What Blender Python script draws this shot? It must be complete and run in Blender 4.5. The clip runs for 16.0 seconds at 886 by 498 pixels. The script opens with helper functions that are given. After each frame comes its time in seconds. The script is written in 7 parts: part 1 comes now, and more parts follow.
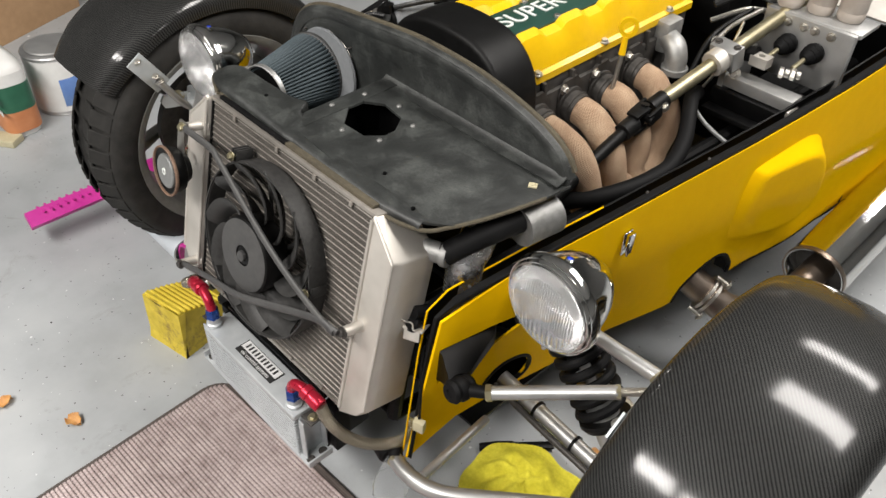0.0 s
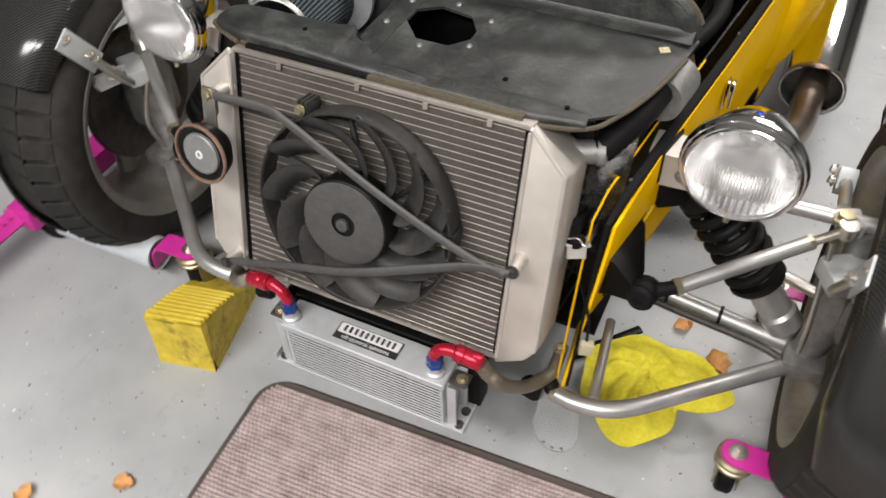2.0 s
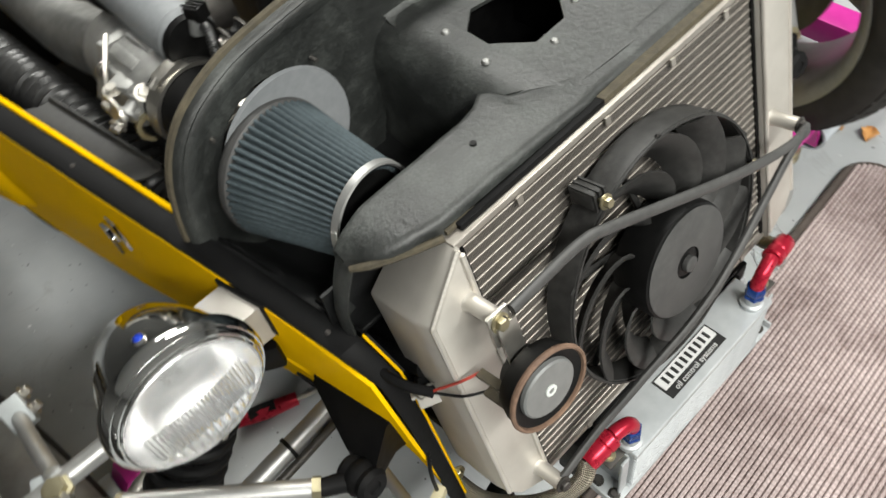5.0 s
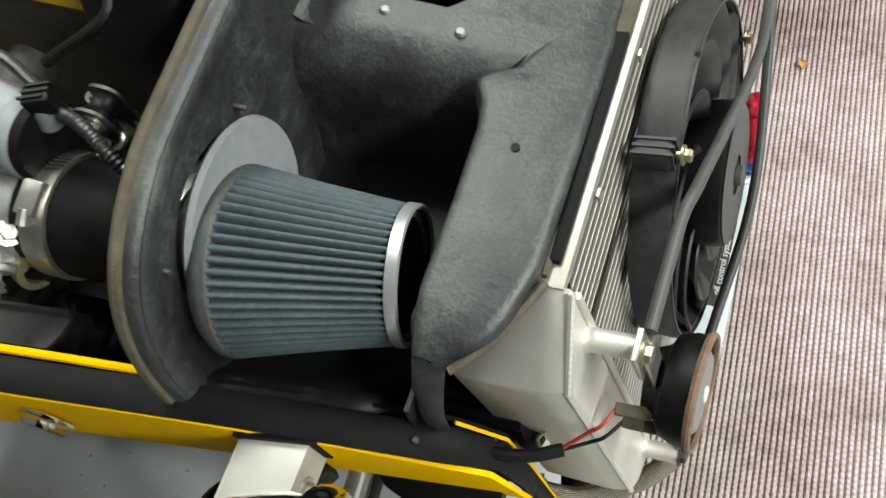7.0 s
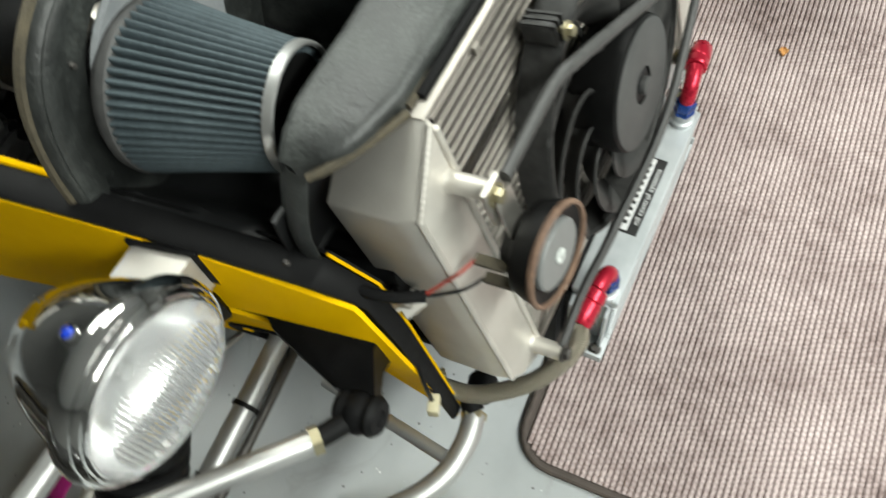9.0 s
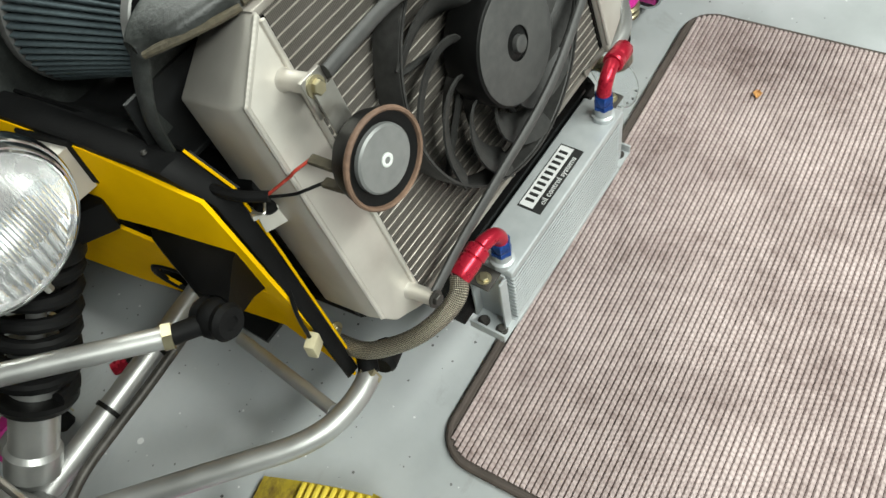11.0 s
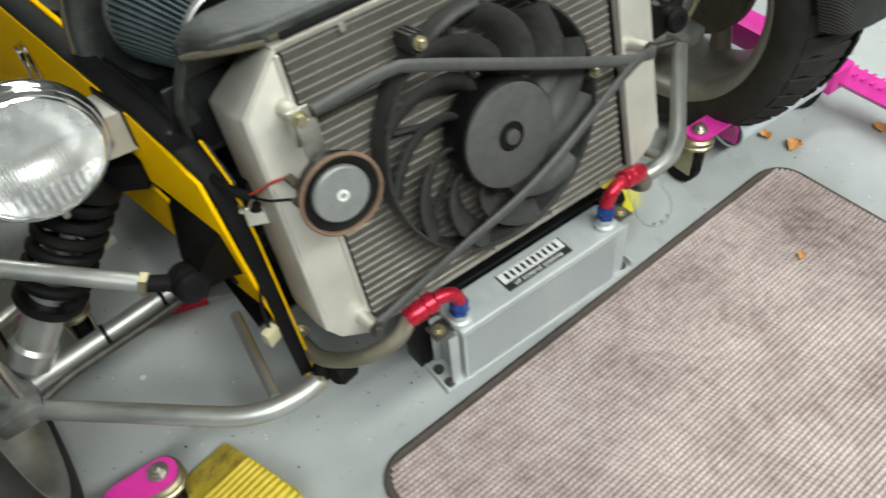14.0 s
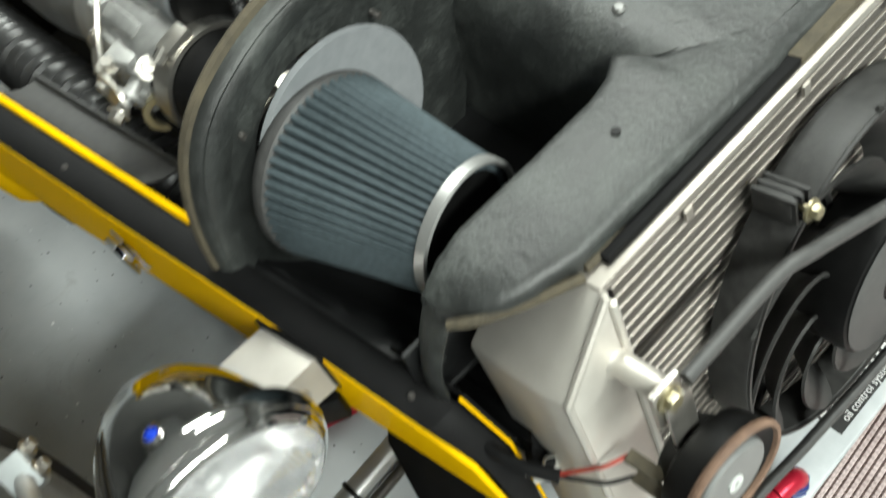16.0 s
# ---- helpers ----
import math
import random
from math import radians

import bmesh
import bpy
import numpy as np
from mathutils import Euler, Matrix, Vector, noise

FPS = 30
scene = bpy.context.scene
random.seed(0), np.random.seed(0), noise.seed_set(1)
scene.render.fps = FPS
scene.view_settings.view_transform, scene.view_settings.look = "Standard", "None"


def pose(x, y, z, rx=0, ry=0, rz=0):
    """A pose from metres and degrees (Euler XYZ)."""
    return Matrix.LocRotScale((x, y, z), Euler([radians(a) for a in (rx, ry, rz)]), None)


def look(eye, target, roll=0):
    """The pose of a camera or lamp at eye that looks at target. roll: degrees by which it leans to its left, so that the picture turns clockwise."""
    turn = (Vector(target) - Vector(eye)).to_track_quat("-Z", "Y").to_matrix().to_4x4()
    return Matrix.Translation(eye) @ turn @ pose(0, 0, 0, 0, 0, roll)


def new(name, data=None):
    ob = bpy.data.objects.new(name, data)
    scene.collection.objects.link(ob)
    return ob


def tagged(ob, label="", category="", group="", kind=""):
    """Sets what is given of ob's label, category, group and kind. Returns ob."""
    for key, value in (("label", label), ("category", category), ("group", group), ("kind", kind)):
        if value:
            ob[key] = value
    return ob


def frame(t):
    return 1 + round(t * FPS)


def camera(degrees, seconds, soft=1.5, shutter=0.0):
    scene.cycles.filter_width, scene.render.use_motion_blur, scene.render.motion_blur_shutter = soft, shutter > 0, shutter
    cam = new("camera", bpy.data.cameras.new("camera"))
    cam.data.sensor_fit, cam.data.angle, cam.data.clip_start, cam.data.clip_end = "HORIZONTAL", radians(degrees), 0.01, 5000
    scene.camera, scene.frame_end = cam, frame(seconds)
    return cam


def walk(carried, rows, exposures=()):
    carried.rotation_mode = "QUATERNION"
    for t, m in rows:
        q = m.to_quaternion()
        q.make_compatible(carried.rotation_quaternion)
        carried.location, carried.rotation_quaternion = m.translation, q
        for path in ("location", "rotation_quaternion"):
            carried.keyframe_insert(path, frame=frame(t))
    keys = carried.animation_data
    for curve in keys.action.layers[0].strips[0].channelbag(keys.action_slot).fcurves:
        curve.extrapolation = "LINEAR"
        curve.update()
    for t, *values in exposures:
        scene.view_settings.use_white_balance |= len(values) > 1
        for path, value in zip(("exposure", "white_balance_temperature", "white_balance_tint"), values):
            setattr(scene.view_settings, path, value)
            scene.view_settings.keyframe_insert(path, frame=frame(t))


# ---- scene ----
cam = camera(57.9, 16.0, shutter=0.5)
PATH = [
    (0, (0.84, -0.276, 1.315), (-0.227, 0.784, -0.003), 1.9),
    (0.5, (0.813, -0.292, 1.303), (-0.237, 0.771, -0.026), 1.2),
    (1, (0.748, -0.257, 1.262), (-0.266, 0.801, -0.098), -0.4),
    (1.5, (0.635, -0.269, 1.229), (-0.226, 0.845, -0.192), -1.4),
    (2, (0.433, -0.435, 1.214), (-0.189, 0.783, -0.245), -2.2),
    (2.5, (0.271, -0.435, 1.188), (-0.154, 0.839, -0.293), -5.7),
    (3, (0.085, -0.366, 1.184), (-0.077, 0.947, -0.316), -6.8),
    (3.5, (-0.148, -0.358, 1.174), (0.035, 0.934, -0.342), -6.0),
    (4, (-0.295, -0.313, 1.171), (0.093, 0.899, -0.372), -7.9),
    (4.5, (-0.38, -0.152, 1.158), (0.117, 0.975, -0.417), -11.4),
    (4.7, (-0.402, -0.111, 1.155), (0.195, 0.951, -0.431), -10.7),
    (6.8, (-0.375, 0.165, 1.117), (0.381, 0.683, -0.661), -16.9),
    (7, (-0.361, 0.188, 1.101), (0.373, 0.666, -0.697), -15.7),
    (7.5, (-0.342, 0.195, 1.086), (0.333, 0.618, -0.749), -14.0),
    (8, (-0.357, 0.187, 1.088), (0.308, 0.601, -0.752), -13.2),
    (8.5, (-0.394, 0.157, 1.076), (0.306, 0.599, -0.745), -11.7),
    (9, (-0.433, 0.049, 1.076), (0.296, 0.598, -0.704), -11.8),
    (9.2, (-0.446, -0.008, 1.075), (0.291, 0.586, -0.687), -12.1),
    (11.3, (-0.473, -0.179, 1.006), (0.373, 0.64, -0.61), -13.3),
    (11.5, (-0.467, -0.176, 1.011), (0.404, 0.62, -0.604), -12.6),
    (12, (-0.436, -0.17, 1.032), (0.473, 0.641, -0.555), -9.4),
    (12.5, (-0.412, -0.3, 1.035), (0.33, 0.766, -0.486), -4.4),
    (13, (-0.401, -0.375, 1.021), (0.201, 0.769, -0.505), -6.1),
    (13.5, (-0.368, -0.396, 1.052), (0.314, 0.72, -0.461), -5.4),
    (14, (-0.4, -0.35, 1.063), (0.309, 0.765, -0.437), -5.8),
    (14.5, (-0.473, -0.214, 1.069), (0.22, 0.897, -0.442), -6.8),
    (15, (-0.471, -0.11, 1.048), (0.2, 0.919, -0.531), -11.2),
    (15.5, (-0.42, 0.007, 1.025), (0.112, 1.031, -0.607), -15.7),
    (16, (-0.338, 0.097, 1.036), (0.183, 1.058, -0.639), -19.3),
]
walk(cam, [(t, look(eye, target, roll)) for t, eye, target, roll in PATH], exposures=[(0.0, -0.12, 6500, 11), (2.5, -0.09, 6550, 14), (3.5, 0.02, 6500, 12), (4.5, 0.04, 6450, 8), (7.0, 0.26, 6250, -1), (9.0, 0.15, 6250, -1), (11.5, 0.0, 6230, -2), (13.0, -0.06, 6170, -3), (14.5, -0.02, 6220, -1), (15.0, 0.0, 6270, -1), (16.0, 0.36, 6200, -2)])
from mathutils.geometry import delaunay_2d_cdt

# ---- world, room light and exposure ----
world = bpy.data.worlds.new("World")
scene.world = world
world.use_nodes = True
world.node_tree.nodes["Background"].inputs[0].default_value = (0.8, 0.85, 0.9, 1)
world.node_tree.nodes["Background"].inputs[1].default_value = 0.15


def area_lamp(name, x, y, z, sx, sy, watts, colour=(1.0, 0.965, 0.915)):
    la = bpy.data.lights.new(name, "AREA")
    la.shape, la.size, la.size_y, la.energy, la.color = "RECTANGLE", sx, sy, watts, colour
    ob = new(name, la)
    ob.matrix_world = pose(x, y, z)
    return ob


CEIL = 2.6
LAMPS = [(1.0, 1.1), (0.75, 2.75), (0.75, -1.6), (-0.65, -1.5)]
for (lx, ly), lw in zip(LAMPS, (58, 52, 86, 88)):
    area_lamp("panel_light", lx, ly, CEIL - 0.085, 1.2, 0.42, lw)


# ---- materials ----
def nodes_of(name):
    m = bpy.data.materials.new(name)
    m.use_nodes = True
    t = m.node_tree
    return m, t, t.nodes["Principled BSDF"]


def math_node(t, op, a, b=None, c=None):
    n = t.nodes.new("ShaderNodeMath")
    n.operation = op
    for i, v in enumerate((a, b, c)):
        if v is None:
            continue
        if isinstance(v, (int, float)):
            n.inputs[i].default_value = v
        else:
            t.links.new(v, n.inputs[i])
    return n.outputs[0]


def ramp(t, fac, stops):
    r = t.nodes.new("ShaderNodeValToRGB")
    e = r.color_ramp.elements
    e[0].position, e[1].position = stops[0][0], stops[-1][0]
    e[0].color, e[1].color = (*stops[0][1], 1), (*stops[-1][1], 1)
    for p, c in stops[1:-1]:
        k = e.new(p)
        k.color = (*c, 1)
    t.links.new(fac, r.inputs[0])
    return r.outputs[0]


def noise_out(t, scale, detail=4, rough=0.55, vec=None, distortion=0.0):
    n = t.nodes.new("ShaderNodeTexNoise")
    n.inputs["Scale"].default_value = scale
    n.inputs["Detail"].default_value = detail
    n.inputs["Roughness"].default_value = rough
    n.inputs["Distortion"].default_value = distortion
    if vec is None:
        tc = t.nodes.new("ShaderNodeTexCoord")
        vec = tc.outputs["Object"]
    t.links.new(vec, n.inputs["Vector"])
    return n.outputs["Fac"]


def bump(t, bsdf, height, strength, dist):
    b = t.nodes.new("ShaderNodeBump")
    b.inputs["Strength"].default_value = strength
    b.inputs["Distance"].default_value = dist
    t.links.new(height, b.inputs["Height"])
    t.links.new(b.outputs[0], bsdf.inputs["Normal"])
    return b


def surface(name, dark, light, grain=60.0, big=6.0, rough=(0.4, 0.6), metal=0.0, relief=0.0, relief_scale=300.0, coat=0.0, spec=0.5, lo=0.3, hi=0.7):
    """A two-scale surface: grain and broad stains move the colour between dark and light, and the roughness with it."""
    m, t, b = nodes_of(name)
    fine, broad = noise_out(t, grain, 6), noise_out(t, big, 3)
    mix = math_node(t, "ADD", math_node(t, "MULTIPLY", fine, 0.5), math_node(t, "MULTIPLY", broad, 0.5))
    t.links.new(ramp(t, mix, [(lo, dark), (hi, light)]), b.inputs["Base Color"])
    rr = t.nodes.new("ShaderNodeMapRange")
    rr.inputs["From Min"].default_value, rr.inputs["From Max"].default_value = 0.3, 0.7
    rr.inputs["To Min"].default_value, rr.inputs["To Max"].default_value = rough
    t.links.new(mix, rr.inputs["Value"])
    t.links.new(rr.outputs[0], b.inputs["Roughness"])
    b.inputs["Metallic"].default_value = metal
    b.inputs["Specular IOR Level"].default_value = spec
    b.inputs["Coat Weight"].default_value = coat
    b.inputs["Coat Roughness"].default_value = 0.06
    if relief:
        bump(t, b, noise_out(t, relief_scale, 5), relief, 0.002)
    return m


def grey(v):
    return (v, v, v)


YELLOW = surface("yellow_gelcoat", (0.80, 0.46, 0.002), (0.86, 0.51, 0.003), 40, 5, (0.25, 0.35), coat=0.06, spec=0.0, relief=0.03, relief_scale=12)
YELLOW_CRACKLE = surface("yellow_powder_coat", (0.70, 0.42, 0.003), (0.78, 0.48, 0.006), 90, 8, (0.25, 0.38), coat=0.15, spec=0.3, relief=0.12, relief_scale=260)
GREEN = surface("green_panel", (0.008, 0.035, 0.025), (0.014, 0.055, 0.04), 120, 8, (0.4, 0.55), relief=0.2, relief_scale=600)
LETTER = surface("pale_letter", (0.55, 0.58, 0.55), (0.7, 0.72, 0.7), 200, 20, (0.4, 0.5))
ALU = surface("brushed_aluminium", (0.52, 0.49, 0.445), (0.70, 0.67, 0.62), 25, 7, (0.46, 0.62), metal=0.7, relief=0.08, relief_scale=120)
ALU_DULL = surface("cast_aluminium", (0.16, 0.16, 0.155), (0.34, 0.34, 0.33), 80, 10, (0.45, 0.62), metal=0.75, relief=0.25, relief_scale=400)
TUBE_ALU = surface("radiator_tube", (0.30, 0.275, 0.245), (0.46, 0.43, 0.39), 60, 9, (0.4, 0.55), metal=0.75)
STEEL = surface("zinc_steel", (0.42, 0.40, 0.36), (0.60, 0.58, 0.54), 70, 12, (0.28, 0.45), metal=0.95, relief=0.1, relief_scale=300)
SATIN = surface("satin_silver_tube", (0.36, 0.36, 0.355), (0.50, 0.50, 0.49), 30, 9, (0.36, 0.5), metal=0.8, relief=0.05)
GOLD = surface("passivated_steel", (0.32, 0.285, 0.18), (0.47, 0.43, 0.30), 60, 12, (0.36, 0.5), metal=0.9)
STAIN = surface("heat_tinted_steel", (0.13, 0.095, 0.07), (0.34, 0.285, 0.24), 12, 9, (0.28, 0.45), metal=0.95)
BLACK = surface("black_plastic", (0.0022, 0.0022, 0.0022), (0.006, 0.006, 0.006), 120, 9, (0.38, 0.55), spec=0.18, relief=0.12, relief_scale=500)
FANBLACK = surface("dusty_black_plastic", (0.012, 0.012, 0.0122), (0.046, 0.045, 0.043), 150, 10, (0.42, 0.6), spec=0.32, relief=0.1, relief_scale=600)
RUBBER = surface("black_rubber", (0.0020, 0.0020, 0.0022), (0.007, 0.007, 0.0073), 60, 8, (0.5, 0.75), spec=0.14, relief=0.15, relief_scale=400)
TYRE = surface("tyre_rubber", (0.010, 0.0098, 0.0093), (0.038, 0.0365, 0.034), 40, 7, (0.6, 0.85), spec=0.2, relief=0.25, relief_scale=250)
PAINTBLACK = surface("black_chassis_paint", (0.001, 0.001, 0.0012), (0.0035, 0.0035, 0.0035), 80, 8, (0.35, 0.55), spec=0.13, relief=0.06)
RAWEDGE = surface("raw_fibreglass_edge", (0.035, 0.029, 0.018), (0.10, 0.084, 0.054), 160, 20, (0.7, 0.9), relief=0.5, relief_scale=500)
PLEAT = surface("blue_grey_filter_cotton", (0.028, 0.040, 0.047), (0.078, 0.102, 0.114), 260, 14, (0.7, 0.9), relief=0.3, relief_scale=900)
FILTCAP = surface("grey_filter_rubber", (0.17, 0.18, 0.19), (0.24, 0.25, 0.26), 120, 10, (0.55, 0.7), relief=0.06)
CHROME = surface("chrome", (0.66, 0.66, 0.65), (0.76, 0.76, 0.75), 40, 8, (0.05, 0.13), metal=1.0)
WHEELSILVER = surface("silver_wheel_paint", (0.22, 0.217, 0.205), (0.36, 0.355, 0.335), 60, 8, (0.35, 0.5), metal=0.6)
RED = surface("red_anodised", (0.40, 0.010, 0.030), (0.52, 0.022, 0.052), 80, 15, (0.22, 0.36), metal=0.55)
BLUE = surface("blue_anodised", (0.010, 0.045, 0.22), (0.02, 0.08, 0.34), 80, 15, (0.22, 0.36), metal=0.55)
PINK = surface("magenta_paint", (0.50, 0.020, 0.26), (0.62, 0.04, 0.34), 60, 10, (0.32, 0.48), relief=0.06)
DOLLY = surface("pale_blue_grey_paint", (0.42, 0.46, 0.50), (0.58, 0.62, 0.66), 30, 6, (0.4, 0.55), relief=0.1)
CLOTH = surface("yellow_microfibre", (0.50, 0.44, 0.02), (0.78, 0.70, 0.07), 160, 22, (0.85, 0.95), relief=0.6, relief_scale=700, spec=0.2)
RUST = surface("rusted_steel", (0.08, 0.045, 0.03), (0.24, 0.15, 0.10), 130, 20, (0.6, 0.85), relief=0.4, relief_scale=500)
HORNGREY = surface("grey_stamped_steel", (0.16, 0.165, 0.165), (0.24, 0.245, 0.24), 90, 12, (0.4, 0.55), metal=0.3)
LEAF = surface("dry_leaf", (0.38, 0.17, 0.05), (0.70, 0.40, 0.14), 90, 20, (0.6, 0.8), relief=0.4, relief_scale=300)
CARD = surface("brown_cardboard", (0.38, 0.23, 0.12), (0.50, 0.32, 0.18), 40, 6, (0.75, 0.9), relief=0.1)
WHITE = surface("white_plastic", (0.62, 0.62, 0.60), (0.78, 0.78, 0.76), 30, 6, (0.35, 0.5))
CANMETAL = surface("tinplate", (0.42, 0.42, 0.42), (0.58, 0.58, 0.57), 30, 6, (0.3, 0.45), metal=0.7)
LABELG = surface("green_label", (0.015, 0.09, 0.05), (0.03, 0.14, 0.08), 30, 6, (0.4, 0.5))
LABELO = surface("orange_label", (0.45, 0.16, 0.06), (0.6, 0.26, 0.12), 30, 6, (0.4, 0.5))
LABELB = surface("blue_label", (0.08, 0.16, 0.42), (0.16, 0.28, 0.55), 30, 6, (0.4, 0.5))
INKBLACK = surface("black_print", (0.01, 0.01, 0.01), (0.03, 0.03, 0.03), 100, 20, (0.4, 0.5))
INKWHITE = surface("silver_print", (0.55, 0.55, 0.55), (0.68, 0.68, 0.68), 100, 20, (0.35, 0.45))
WALLPAINT = surface("grey_wall_paint", (0.12, 0.12, 0.117), (0.17, 0.17, 0.165), 8, 1.5, (0.7, 0.85), relief=0.1)
CEILPAINT = surface("white_ceiling_paint", (0.46, 0.46, 0.45), (0.54, 0.54, 0.53), 8, 1.5, (0.8, 0.9))
WIRE_RED = surface("red_wire", (0.26, 0.022, 0.012), (0.36, 0.035, 0.018), 100, 20, (0.4, 0.5))
BEIGE = surface("beige_nylon", (0.42, 0.38, 0.24), (0.55, 0.50, 0.34), 100, 20, (0.4, 0.55))
RESERVOIR = surface("milky_plastic", (0.34, 0.29, 0.25), (0.48, 0.43, 0.38), 40, 10, (0.35, 0.5))
FOIL = surface("foil_wrap", (0.24, 0.24, 0.245), (0.62, 0.62, 0.63), 60, 30, (0.15, 0.35), metal=0.95, relief=1.0, relief_scale=120)
MATEDGE = surface("brown_rubber_edge", (0.045, 0.035, 0.03), (0.10, 0.08, 0.07), 60, 8, (0.7, 0.9), relief=0.2)
REFLECT = surface("satin_reflector", (0.66, 0.66, 0.66), (0.74, 0.74, 0.74), 40, 8, (0.20, 0.32), metal=1.0)
DARKSTEEL = surface("dull_brake_steel", (0.035, 0.033, 0.031), (0.12, 0.112, 0.104), 60, 10, (0.45, 0.65), metal=0.7)
DUSTY = surface("dusty_grey_plastic", (0.034, 0.034, 0.0345), (0.075, 0.074, 0.072), 120, 10, (0.5, 0.65), relief=0.06, relief_scale=400)
CAST = surface("bright_cast_alloy", (0.24, 0.24, 0.235), (0.46, 0.46, 0.445), 60, 14, (0.42, 0.6), metal=0.7, relief=0.2, relief_scale=350)
BLOCK = surface("pale_alloy_block", (0.42, 0.45, 0.46), (0.55, 0.58, 0.59), 50, 12, (0.4, 0.55), metal=0.35, relief=0.08)
CORRUG = surface("black_conduit", (0.008, 0.008, 0.008), (0.022, 0.022, 0.022), 120, 20, (0.3, 0.45), spec=0.6)


def floor_material():
    m, t, b = nodes_of("grey_floor_paint")
    base = math_node(t, "ADD", math_node(t, "MULTIPLY", noise_out(t, 9, 5), 0.5), math_node(t, "MULTIPLY", noise_out(t, 1.6, 4, distortion=1.0), 0.5))
    col = ramp(t, base, [(0.32, (0.30, 0.315, 0.32)), (0.5, (0.37, 0.385, 0.395)), (0.7, (0.42, 0.435, 0.44))])
    v = t.nodes.new("ShaderNodeTexVoronoi")
    v.inputs["Scale"].default_value = 34
    v.inputs["Randomness"].default_value = 1.0
    tc = t.nodes.new("ShaderNodeTexCoord")
    t.links.new(tc.outputs["Object"], v.inputs["Vector"])
    sep = t.nodes.new("ShaderNodeSeparateColor")
    t.links.new(v.outputs["Color"], sep.inputs[0])
    speck = math_node(t, "MULTIPLY", math_node(t, "LESS_THAN", v.outputs["Distance"], math_node(t, "MULTIPLY", sep.outputs[1], 0.09)), math_node(t, "GREATER_THAN", sep.outputs[0], 0.62))
    mix = t.nodes.new("ShaderNodeMix")
    mix.data_type = "RGBA"
    t.links.new(speck, mix.inputs["Factor"])
    t.links.new(col, mix.inputs["A"])
    mix.inputs["B"].default_value = (0.05, 0.047, 0.045, 1)
    last = mix.outputs["Result"]
    # pale chips, fine grit, and a few dull scuffs
    for scale, size, share_of, colour in ((21, 0.11, 0.70, (0.72, 0.73, 0.72, 1)), (75, 0.16, 0.55, (0.07, 0.066, 0.06, 1)), (60, 0.13, 0.62, (0.66, 0.67, 0.66, 1))):
        vo = t.nodes.new("ShaderNodeTexVoronoi")
        vo.inputs["Scale"].default_value = scale
        t.links.new(tc.outputs["Object"], vo.inputs["Vector"])
        sp = t.nodes.new("ShaderNodeSeparateColor")
        t.links.new(vo.outputs["Color"], sp.inputs[0])
        hit = math_node(t, "MULTIPLY", math_node(t, "LESS_THAN", vo.outputs["Distance"], math_node(t, "MULTIPLY", sp.outputs[1], size)), math_node(t, "GREATER_THAN", sp.outputs[0], share_of))
        m2 = t.nodes.new("ShaderNodeMix")
        m2.data_type = "RGBA"
        t.links.new(math_node(t, "MULTIPLY", hit, 0.8), m2.inputs["Factor"])
        t.links.new(last, m2.inputs["A"])
        m2.inputs["B"].default_value = colour
        last = m2.outputs["Result"]
    scuff = t.nodes.new("ShaderNodeMapRange")
    scuff.inputs["From Min"].default_value, scuff.inputs["From Max"].default_value = 0.60, 0.74
    scuff.inputs["To Max"].default_value = 0.45
    t.links.new(noise_out(t, 6.5, 6, 0.7, distortion=1.6), scuff.inputs["Value"])
    m3 = t.nodes.new("ShaderNodeMix")
    m3.data_type = "RGBA"
    t.links.new(scuff.outputs[0], m3.inputs["Factor"])
    t.links.new(last, m3.inputs["A"])
    m3.inputs["B"].default_value = (0.21, 0.205, 0.195, 1)
    mix = m3
    t.links.new(mix.outputs["Result"], b.inputs["Base Color"])
    r = t.nodes.new("ShaderNodeMapRange")
    r.inputs["To Min"].default_value, r.inputs["To Max"].default_value = 0.28, 0.5
    t.links.new(noise_out(t, 5, 4), r.inputs["Value"])
    t.links.new(r.outputs[0], b.inputs["Roughness"])
    bump(t, b, noise_out(t, 45, 4), 0.12, 0.002)
    return m


